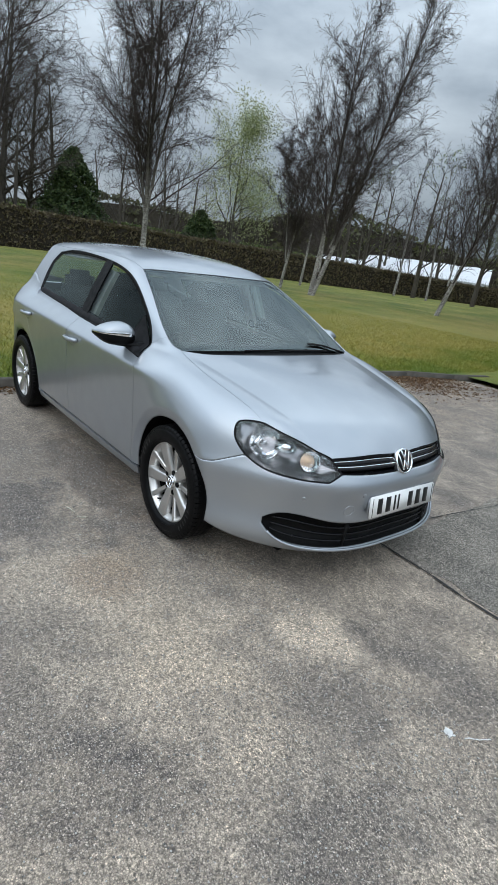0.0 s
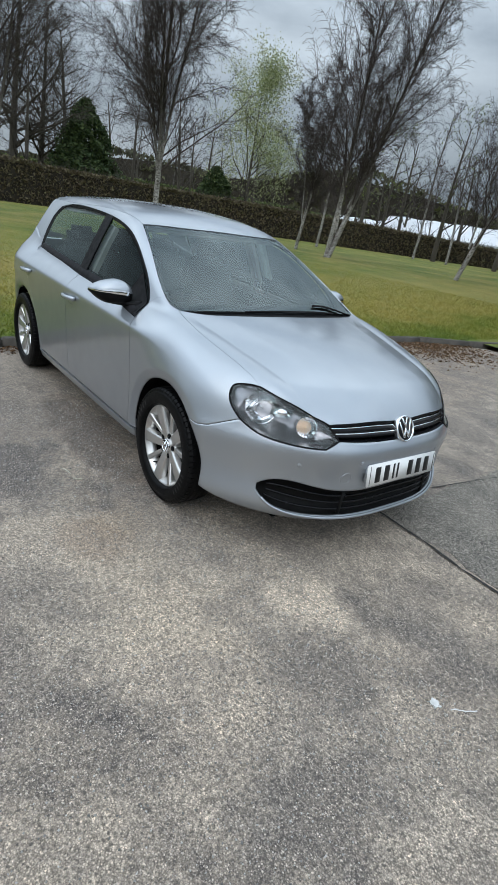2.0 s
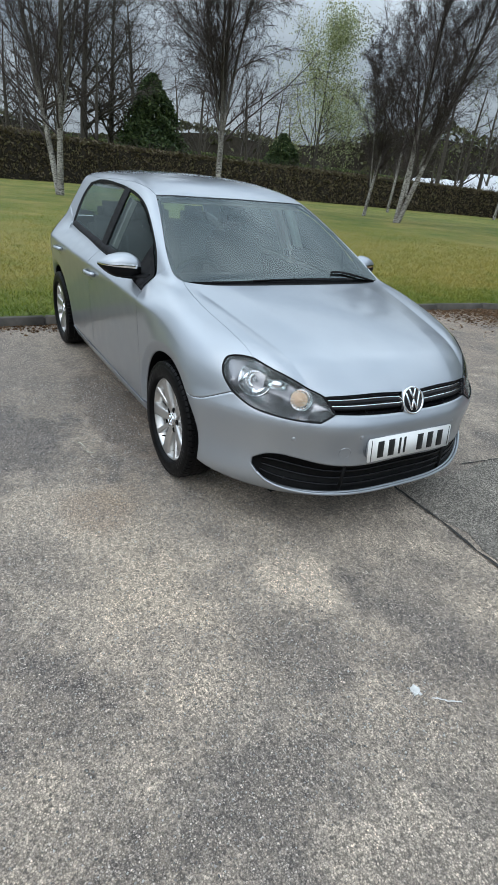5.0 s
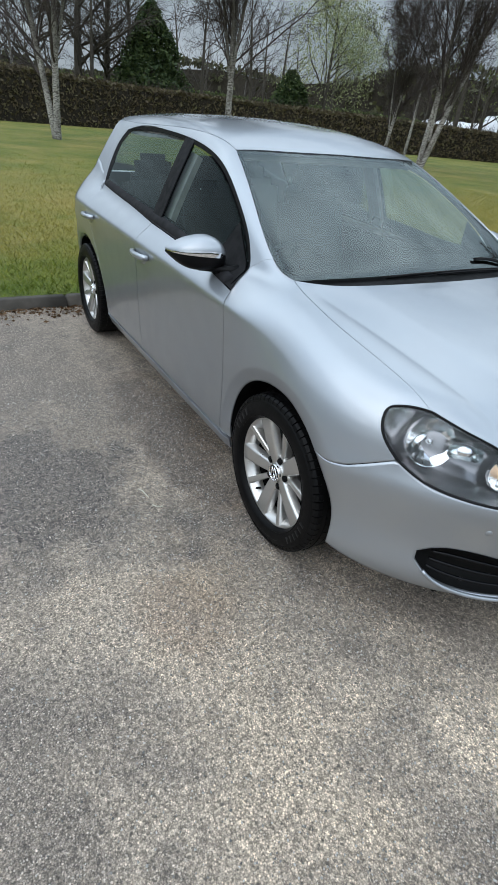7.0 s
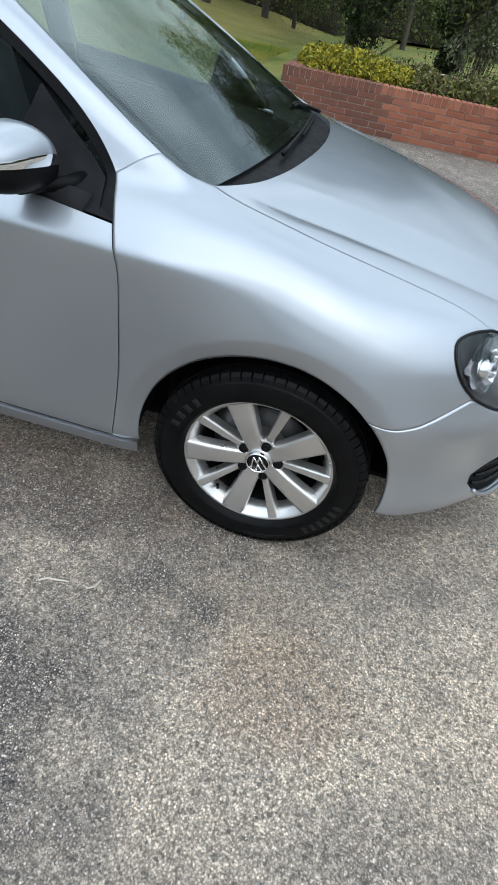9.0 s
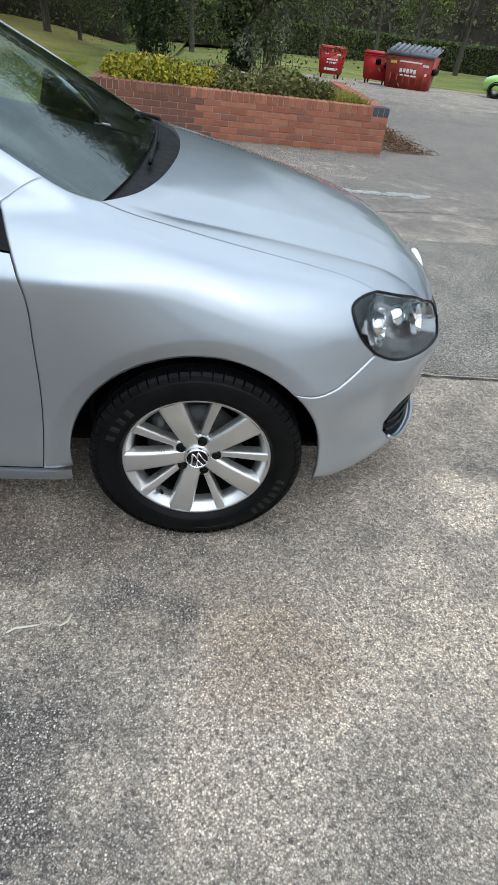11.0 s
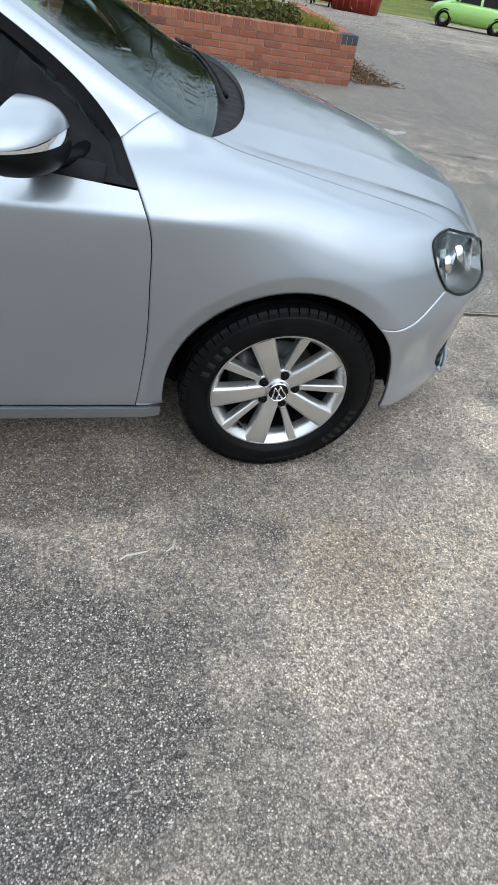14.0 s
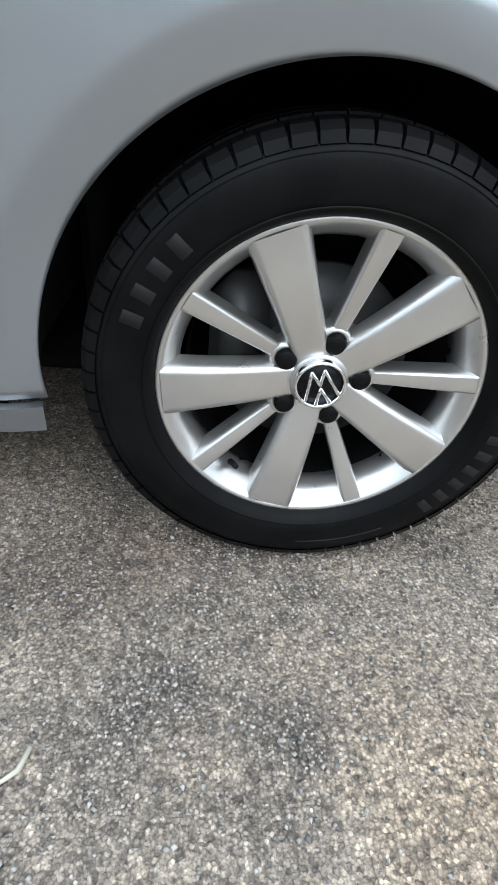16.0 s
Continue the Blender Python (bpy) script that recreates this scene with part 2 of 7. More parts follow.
def ground_blot(p, x, y, rx, ry, wobble=0.35, seed=0.0):
    """A soft-edged blot of its own shape on the ground: 1 inside, 0 outside."""
    mp = p.n.new("ShaderNodeMapping")
    mp.inputs["Location"].default_value = (-x / rx, -y / ry, seed)
    mp.inputs["Scale"].default_value = (1 / rx, 1 / ry, 0.0)
    p.l.new(p.co, mp.inputs["Vector"])
    ln = p.n.new("ShaderNodeVectorMath")
    ln.operation = "LENGTH"
    sub = p.n.new("ShaderNodeVectorMath")
    sub.operation = "MULTIPLY"
    sub.inputs[1].default_value = (1, 1, 0)
    p.l.new(mp.outputs["Vector"], sub.inputs[0])
    p.l.new(sub.outputs["Vector"], ln.inputs[0])
    d = p.math("ADD", ln.outputs["Value"], p.math("MULTIPLY", p.math("SUBTRACT", p.noise(2.6 + 0.2 * seed, 7.0, 0.68), 0.5), wobble * 4.5))
    return p.ramp(d, (0.45, (1.0,)), (1.05, (0.0,)))


def chippings_on(p, base, scale, lo, hi, cols, cover):
    """Stones of one size bedded in the surface; returns colour, and their height."""
    v = p.n.new("ShaderNodeTexVoronoi")
    v.inputs["Scale"].default_value = scale
    wob = p.n.new("ShaderNodeVectorMath")
    wob.operation = "ADD"
    ns = p.n.new("ShaderNodeTexNoise")
    ns.inputs["Scale"].default_value = scale * 1.3
    sc = p.n.new("ShaderNodeVectorMath")
    sc.operation = "SCALE"
    sc.inputs["Scale"].default_value = 0.6 / scale
    p.l.new(p.co, ns.inputs["Vector"])
    p.l.new(ns.outputs["Color"], sc.inputs[0])
    p.l.new(p.co, wob.inputs[0])
    p.l.new(sc.outputs["Vector"], wob.inputs[1])
    p.l.new(wob.outputs["Vector"], v.inputs["Vector"])
    sep = p.n.new("ShaderNodeSeparateColor")
    p.l.new(v.outputs["Color"], sep.inputs["Color"])
    mask = p.math("MULTIPLY", p.ramp(v.outputs["Distance"], (lo, (1.0,)), (hi, (0.0,))), p.ramp(sep.outputs["Green"], (cover - 0.02, (1.0,)), (cover + 0.02, (0.0,))))
    stone = p.ramp(sep.outputs["Red"], *cols)
    stone = p.mix(0.30, stone, p.mix(1.0, base, (1.9, 1.85, 1.75), "MULTIPLY"))
    return p.mix(mask, base, stone), mask


def packed(p, scale, stops, lo=0.40, hi=0.66, gap=0.35):
    """Closely packed stones of one size: brightness with dark joints, and height."""
    v = p.n.new("ShaderNodeTexVoronoi")
    v.inputs["Scale"].default_value = scale
    ns, sc, wob = p.n.new("ShaderNodeTexNoise"), p.n.new("ShaderNodeVectorMath"), p.n.new("ShaderNodeVectorMath")
    ns.inputs["Scale"].default_value = scale * 0.9
    sc.operation, wob.operation = "SCALE", "ADD"
    sc.inputs["Scale"].default_value = 0.9 / scale
    p.l.new(p.co, ns.inputs["Vector"])
    p.l.new(ns.outputs["Color"], sc.inputs[0])
    p.l.new(p.co, wob.inputs[0])
    p.l.new(sc.outputs["Vector"], wob.inputs[1])
    p.l.new(wob.outputs["Vector"], v.inputs["Vector"])
    dome = p.ramp(v.outputs["Distance"], (lo, (1.0,)), (hi, (gap,)))
    return p.mix(1.0, p.ramp(p.channel(v.outputs["Color"]), *stops), dome, "MULTIPLY"), dome


def asphalt_mat():
    """Old tarmac: where the binder is bare, pale chips in a dark bed; elsewhere sandy dust over it with a few dark
    pits. The car's shade beside the sill and before the nose is painted in.
    """
    p = Mat("worn_tarmac", 0.85)
    big, mid, fine = p.noise(0.55, 5.0, 0.6), p.noise(2.4, 6.0, 0.66), p.noise(9.0, 6.0, 0.7)
    sand = p.ramp(big, (0.36, (0.265, 0.250, 0.228)), (0.50, (0.345, 0.318, 0.278)), (0.64, (0.450, 0.405, 0.340)))
    sand = p.mix(p.ramp(mid, (0.46, (0.0,)), (0.62, (0.55,))), sand, (0.480, 0.440, 0.380))
    sand = p.mix(p.ramp(fine, (0.52, (0.0,)), (0.68, (0.45,))), sand, (0.235, 0.222, 0.205))
    # the long blots by the sill, here and below, paint contact shade over brown damp
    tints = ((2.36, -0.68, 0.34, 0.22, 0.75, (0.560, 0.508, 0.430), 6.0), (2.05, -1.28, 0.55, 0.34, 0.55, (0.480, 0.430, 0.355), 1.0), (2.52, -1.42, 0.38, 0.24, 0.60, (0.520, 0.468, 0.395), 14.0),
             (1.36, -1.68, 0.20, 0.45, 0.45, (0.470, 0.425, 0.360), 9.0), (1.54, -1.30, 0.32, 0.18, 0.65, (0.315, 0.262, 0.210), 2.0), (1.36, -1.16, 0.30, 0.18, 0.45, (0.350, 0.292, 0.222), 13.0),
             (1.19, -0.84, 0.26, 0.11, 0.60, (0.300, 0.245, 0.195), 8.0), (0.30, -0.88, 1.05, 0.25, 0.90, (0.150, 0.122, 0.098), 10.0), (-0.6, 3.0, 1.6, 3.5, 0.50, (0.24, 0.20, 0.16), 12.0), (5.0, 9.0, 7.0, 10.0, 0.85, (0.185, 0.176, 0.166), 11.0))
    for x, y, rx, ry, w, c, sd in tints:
        sand = p.mix(p.math("MULTIPLY", ground_blot(p, x, y, rx, ry, 0.5, sd), w), sand, c)
    bare = p.math("ADD", p.ramp(p.noise(1.1, 6.0, 0.68), (0.44, (0.12,)), (0.60, (0.75,))), p.math("MULTIPLY", p.math("SUBTRACT", p.noise(6.0, 6.0, 0.7), 0.5), 0.9))
    # the blot at (2.0, -0.45) is the shadow before the car's nose, painted dark
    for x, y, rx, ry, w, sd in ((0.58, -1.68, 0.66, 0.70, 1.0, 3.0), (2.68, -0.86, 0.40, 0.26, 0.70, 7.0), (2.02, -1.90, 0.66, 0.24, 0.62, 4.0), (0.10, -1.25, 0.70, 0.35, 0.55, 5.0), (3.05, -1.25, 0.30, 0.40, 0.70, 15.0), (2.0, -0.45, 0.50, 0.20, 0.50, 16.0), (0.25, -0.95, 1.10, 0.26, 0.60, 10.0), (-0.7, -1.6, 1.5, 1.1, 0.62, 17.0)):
        bare = p.math("MAXIMUM", bare, p.math("MULTIPLY", ground_blot(p, x, y, rx, ry, 0.5, sd), w))
    for x, y, rx, ry, w, sd in ((2.05, -1.28, 0.60, 0.36, 0.70, 1.0), (2.36, -0.68, 0.34, 0.22, 0.80, 6.0), (1.45, -1.36, 0.34, 0.40, 0.75, 2.0)):
        bare = p.math("MULTIPLY", bare, p.math("SUBTRACT", 1.0, p.math("MULTIPLY", ground_blot(p, x, y, rx, ry, 0.5, sd), w)))
    bare = p.ramp(bare, (0.14, (0.0,)), (0.88, (1.0,)))
    small, h1 = packed(p, 250.0, [(0.0, (0.30, 0.30, 0.30)), (0.35, (0.70, 0.70, 0.70)), (0.65, (1.10, 1.09, 1.06)), (0.88, (1.60, 1.57, 1.50)), (1.0, (2.8, 2.75, 2.65))])
    grain, _ = packed(p, 210.0, [(0.0, (0.50, 0.49, 0.48)), (0.4, (0.92, 0.91, 0.89)), (0.75, (1.24, 1.22, 1.18)), (1.0, (1.85, 1.82, 1.75))], gap=0.58)
    bed = p.mix(p.ramp(p.noise(4.0, 6.0, 0.7), (0.4, (0.0,)), (0.65, (0.6,))), (0.178, 0.170, 0.164), (0.245, 0.226, 0.204))
    loud = p.mix(1.0, bed, small, "MULTIPLY")
    whites = [(0.0, (0.06, 0.06, 0.06)), (0.35, (0.22, 0.215, 0.21)), (0.6, (0.52, 0.50, 0.46)), (1.0, (0.86, 0.84, 0.80))]
    loud, m2 = chippings_on(p, loud, 135.0, 0.28, 0.40, whites, 0.42)
    loud, m3 = chippings_on(p, loud, 84.0, 0.22, 0.30, whites, 0.20)
    quiet = p.mix(1.0, sand, grain, "MULTIPLY")
    quiet, m4 = chippings_on(p, quiet, 120.0, 0.22, 0.34, [(0.0, (0.05, 0.048, 0.045)), (0.5, (0.17, 0.16, 0.145)), (0.8, (0.55, 0.52, 0.47)), (1.0, (0.80, 0.78, 0.73))], 0.26)
    c = p.mix(bare, quiet, loud)
    c = p.mix(1.0, c, p.ramp(p.noise(55.0, 4.0, 0.7), (0.36, (0.68,)), (0.64, (1.30,))), "MULTIPLY")
    pit = [(0.0, (0.03, 0.03, 0.03)), (1.0, (0.10, 0.10, 0.10))]
    _, holes = chippings_on(p, c, 36.0, 0.12, 0.21, pit, 0.62)
    _, nicks = chippings_on(p, c, 66.0, 0.16, 0.28, pit, 0.34)
    c = p.mix(p.math("MULTIPLY", p.math("MAXIMUM", holes, nicks), 0.72), c, (0.070, 0.067, 0.063))
    p.color(p.mix(1.0, c, (1.13, 1.03, 0.965), "MULTIPLY"))
    h = p.math("ADD", p.math("MULTIPLY", h1, 0.5), p.math("ADD", p.math("MULTIPLY", m2, bare), p.math("MULTIPLY", m3, 1.5)))
    p.bump(p.math("SUBTRACT", h, holes), 0.8, 0.004)
    return p.m


def patch_mat():
    p = Mat("newer_tarmac", 0.95, Specular_IOR_Level=0.2)
    c = p.ramp(p.noise(3.0, 6.0, 0.6), (0.3, (0.150, 0.136, 0.118)), (0.7, (0.240, 0.215, 0.182)))
    p.color(p.mix(1.0, c, p.ramp(p.channel(p.voronoi(190.0, "Color")), (0.0, (0.35,)), (0.6, (1.0,)), (1.0, (2.2,))), "MULTIPLY"))
    p.bump(p.voronoi(190.0), 0.7, 0.004)
    return p.m


def lawn_tint(p):
    """Green along the kerb, a broad dry yellow stretch, then greener again; patchy throughout."""
    c = p.ramp(p.noise(0.35, 6.0, 0.65), (0.38, (0.085, 0.130, 0.012)), (0.50, (0.150, 0.165, 0.022)), (0.62, (0.240, 0.205, 0.048)))
    sep = p.n.new("ShaderNodeSeparateXYZ")
    p.l.new(p.co, sep.inputs["Vector"])
    back = p.math("ADD", p.math("MULTIPLY", sep.outputs["X"], -0.04), p.math("MULTIPLY", p.math("SUBTRACT", p.noise(0.5, 6.0, 0.65), 0.5), 0.26))
    c = p.mix(p.ramp(back, (0.11, (0.0,)), (0.16, (0.70,)), (0.36, (0.60,)), (0.50, (0.10,))), c, (0.275, 0.220, 0.054))
    return p.mix(p.ramp(p.noise(1.7, 7.0, 0.72), (0.52, (0.0,)), (0.66, (0.6,))), c, (0.125, 0.150, 0.020))


def grass_mat():
    p = Mat("mown_grass", 0.9)
    f = p.ramp(p.noise(26.0, 8.0, 0.85), (0.34, (0.45,)), (0.66, (1.50,)))
    p.color(p.mix(1.0, lawn_tint(p), f, "MULTIPLY"))
    p.bump(p.noise(45.0, 6.0), 0.9, 0.04)
    return p.m


def blade_mat():
    p = Mat("grass_blades", 0.6, Specular_IOR_Level=0.2)
    p.color(p.mix(1.0, lawn_tint(p), p.ramp(p.island(), (0.0, (0.75, 0.85, 0.8)), (0.5, (1.1, 1.15, 1.0)), (1.0, (1.5, 1.35, 1.4))), "MULTIPLY"))
    return p.m


M_TARMAC, M_GRASS, M_PATCH = asphalt_mat(), grass_mat(), patch_mat()
M_KERB = plain("kerb_concrete", (0.068, 0.060, 0.050), 0.9, vary=0.4, scale=6.0, bump=0.5, bscale=70.0)
M_SPOT = plain("spilt_white_paint", (0.60, 0.59, 0.57), 0.8, vary=0.2, scale=60.0)
M_CRACK = plain("crack_dirt", (0.035, 0.033, 0.03), 0.95, vary=0.4)
M_WHITE = plain("worn_white_paint", (0.36, 0.35, 0.325), 0.85, vary=0.4, scale=25.0)
far = np.concatenate([-np.geomspace(2000, 40, 14), np.linspace(-34, 34, 24), np.geomspace(40, 2000, 14)])
tagged(part("ground", grid_sheet(far, far, -0.06), M_GRASS, None, "rough grass running out to the horizon", category="ground"), kind="structure")
# tarmac: along the kerb, then past the planter to the far lawn
ts = np.concatenate([np.linspace(0, 0.12, 16), np.linspace(0.15, 1, 14)])
ys = np.concatenate([[-60, -30, -15, -8], np.linspace(-5, 6.6, 40), np.linspace(6.65, 29.5, 30)])
rv = []
for y in ys:
    x0 = float(kerb_x(y)) if y <= 6.62 else 3.3 + 0.12 * (y - 6.6)
    rv += [(x0 + t * (60 - x0), y, 0) for t in ts]
rv = np.array(rv)
rv[:, 2] = terrain(rv[:, 0], rv[:, 1])
n = len(ts)
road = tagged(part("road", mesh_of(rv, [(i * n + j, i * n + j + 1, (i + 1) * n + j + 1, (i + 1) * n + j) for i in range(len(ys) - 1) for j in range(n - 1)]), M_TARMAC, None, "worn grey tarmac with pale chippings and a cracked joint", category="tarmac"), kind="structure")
# lawn behind the kerb
ys3 = np.concatenate([[-200, -60, -30, -15, -8], np.linspace(-5, 6.0, 30), [6.6, 6.64, 7.2, 8, 9, 10, 12, 15, 20, 30, 60, 200]])
ts3 = np.concatenate([[0, 0.001, 0.002, 0.004], np.geomspace(0.008, 1, 26)])
lv = []
for y in ys3:
    x0 = float(kerb_x(y)) - 0.11 if y < 6.61 else -0.12
    lv += [(x0 - t * 400, y, 0) for t in ts3]
lv = np.array(lv)
lv[:, 2] = terrain(lv[:, 0], lv[:, 1]) + 0.07 + 0.05 * np.sin(lv[:, 0] * 0.21 + 1.0) * np.sin(lv[:, 1] * 0.17) * np.clip((-lv[:, 0] - 4) / 6, 0, 1)
n = len(ts3)
tagged(part("lawn", mesh_of(lv, [(i * n + j + 1, i * n + j, (i + 1) * n + j, (i + 1) * n + j + 1) for i in range(len(ys3) - 1) for j in range(n - 1)]), M_GRASS, None, "mown lawn with yellowed patches behind the kerb", category="lawn"), kind="structure")


def ragged(pts, amp, seed, n=60):
    """A closed outline with uneven edges."""
    rng = np.random.default_rng(seed)
    p = np.array(list(pts) + [pts[0]], float)
    d = np.r_[0, np.cumsum(np.linalg.norm(np.diff(p, axis=0), axis=1))]
    t = np.linspace(0, d[-1], n, endpoint=False)
    return np.stack([np.interp(t, d, p[:, k]) for k in range(2)], 1) + rng.normal(0, amp, (n, 2))


def slab(pts, z0, z1):
    """A thin flat piece with that outline."""
    k = len(pts)
    v = [(x, y, ground_z(x, y) + z1) for x, y in pts] + [(x, y, ground_z(x, y) + z0) for x, y in pts]
    return mesh_of(v, [tuple(range(k))] + [(i, k + i, k + (i + 1) % k, (i + 1) % k) for i in range(k)])


def ribbon(pts, w, seed, z=0.004, n=40):
    """A flat uneven strip along a line."""
    rng = np.random.default_rng(seed)
    p = np.array(pts, float)
    d = np.r_[0, np.cumsum(np.linalg.norm(np.diff(p, axis=0), axis=1))]
    t = np.linspace(0, d[-1], n)
    c = np.stack([np.interp(t, d, p[:, k]) for k in range(2)], 1)
    c[1:-1] += rng.normal(0, w * 0.35, (n - 2, 2))
    g = np.gradient(c, axis=0)
    g /= np.linalg.norm(g, axis=1, keepdims=True)
    s = np.stack([-g[:, 1], g[:, 0]], 1) * (w * rng.uniform(0.25, 0.75, n))[:, None]
    v = [(x, y, ground_z(x, y) + z) for x, y in np.concatenate([c + s, c - s])]
    return mesh_of(v, [(i, n + i, n + i + 1, i + 1) for i in range(n - 1)])


tagged(part("tarmac_patch", slab(ragged([(1.93, 0.29), (5.2, 0.22), (5.0, 2.6), (1.86, 2.4)], 0.012, 3, 90), -0.02, 0.004), M_PATCH, road, "smoother dark tarmac patch", smooth=False))
for i, (pts, w) in enumerate((([(1.60, 0.30), (1.95, 0.28), (2.20, 0.27), (2.52, 0.24), (3.2, 0.22), (4.2, 0.23)], 0.013), ([(1.86, 0.9), (1.88, 1.06), (1.96, 1.64), (1.90, 2.3)], 0.008), ([(2.6, 3.2), (3.6, 3.4), (5.0, 3.3)], 0.012))):
    part("crack", ribbon(pts, w, i, 0.0065), M_CRACK, road, smooth=False)
tagged(part("bay_line", ribbon([(2.72, 3.98), (3.75, 4.03)], 0.10, 9, 0.004, 70), M_WHITE, road, "worn white bay line", smooth=False))
tagged(part("paint_spot", slab(ragged([(2.965, -0.635), (2.995, -0.64), (3.005, -0.615), (2.985, -0.60), (2.968, -0.61)], 0.004, 5, 26), -0.002, 0.004), M_SPOT, road, "pale paint spot", smooth=False))
part("paint_spot", ribbon([(3.03, -0.59), (3.07, -0.54), (3.085, -0.51)], 0.005, 6, 0.004, 12), M_SPOT, road, smooth=False)
# kerb stones
kerb = thing("kerb", "low weathered concrete kerb edging the lawn", "kerb", kind="structure")
yk = -9.0
rk = random.Random(4)
while yk < 6.4:
    y1 = yk + 0.9
    a, b = Vector((float(kerb_x(yk)), yk, 0)), Vector((float(kerb_x(y1)), y1, 0))
    d = b - a
    m = box_bm((0.115, d.length - 0.008, 0.24), (0, 0, 0), 0.012, 2)
    k = part("kerb_stone", m, M_KERB, kerb)
    k.matrix_basis = Matrix.Translation((a + b) / 2 + Vector((-0.055, 0, -0.048 + rk.uniform(-0.006, 0.006)))) @ Matrix.Rotation(math.atan2(-d.x, d.y) + rk.uniform(-0.006, 0.006), 4, "Z")
    yk = y1

# ---- the silver hatchback: a body surface from which all panels are cut ----
class Spline:
    """Natural cubic through (a, b) pairs, straight beyond its ends."""

    def __init__(self, *pts):
        self.x, self.y = np.array([p[0] for p in pts], float), np.array([p[1] for p in pts], float)
        n, h = len(pts), np.diff(self.x)
        A, r = np.eye(n), np.zeros(n)
        for i in range(1, n - 1):
            A[i, i - 1:i + 2] = h[i - 1], 2 * (h[i - 1] + h[i]), h[i]
            r[i] = 6 * ((self.y[i + 1] - self.y[i]) / h[i] - (self.y[i] - self.y[i - 1]) / h[i - 1])
        self.m, self.h = np.linalg.solve(A, r), h

    def __call__(self, q):
        q = np.asarray(q, float)
        c = np.clip(q, self.x[0], self.x[-1])
        i = np.clip(np.searchsorted(self.x, c) - 1, 0, len(self.h) - 1)
        h, a, b = self.h[i], self.x[i + 1] - c, c - self.x[i]
        v = (self.m[i] * a ** 3 + self.m[i + 1] * b ** 3) / (6 * h) + (self.y[i] / h - self.m[i] * h / 6) * a + (self.y[i + 1] / h - self.m[i + 1] * h / 6) * b
        s0 = (self.y[1] - self.y[0]) / self.h[0] - self.h[0] * self.m[1] / 6
        s1 = (self.y[-1] - self.y[-2]) / self.h[-1] + self.h[-1] * self.m[-2] / 6
        return v + np.minimum(q - self.x[0], 0) * s0 + np.maximum(q - self.x[-1], 0) * s1


def smax(a, b, k):
    h = np.clip(0.5 + 0.5 * (a - b) / k, 0, 1)
    return b + (a - b) * h + k * h * (1 - h)


def soft(t, k):
    return 0.5 * (t + np.sqrt(t * t + k * k))


def step(a, b, t):
    t = np.clip((t - a) / (b - a), 0, 1)
    return t * t * (3 - 2 * t)


AXLE, HUB, ARCH = 1.289, 0.312, 0.366
NOSE = Spline((0.12, 2.02), (0.17, 2.09), (0.21, 2.145), (0.25, 2.18), (0.29, 2.187), (0.34, 2.175), (0.40, 2.166), (0.47, 2.172), (0.53, 2.182), (0.575, 2.178), (0.615, 2.155), (0.66, 2.132), (0.71, 2.105), (0.78, 2.05))
TAIL = Spline((0.12, 1.86), (0.20, 1.93), (0.30, 1.99), (0.45, 2.03), (0.60, 2.03), (0.72, 2.0), (0.85, 1.975), (1.0, 1.905), (1.2, 1.765), (1.38, 1.625), (1.5, 1.54))
HOOD = Spline((0.6, 1.03), (0.9, 1.022), (1.1, 1.005), (1.4, 0.965), (1.65, 0.917), (1.85, 0.862), (2.0, 0.802), (2.12, 0.735))
ROOF = Spline((-1.9, 1.405), (-1.6, 1.445), (-1.2, 1.477), (-0.7, 1.492), (-0.25, 1.486), (0.1, 1.452), (0.33, 1.403), (0.50, 1.35))


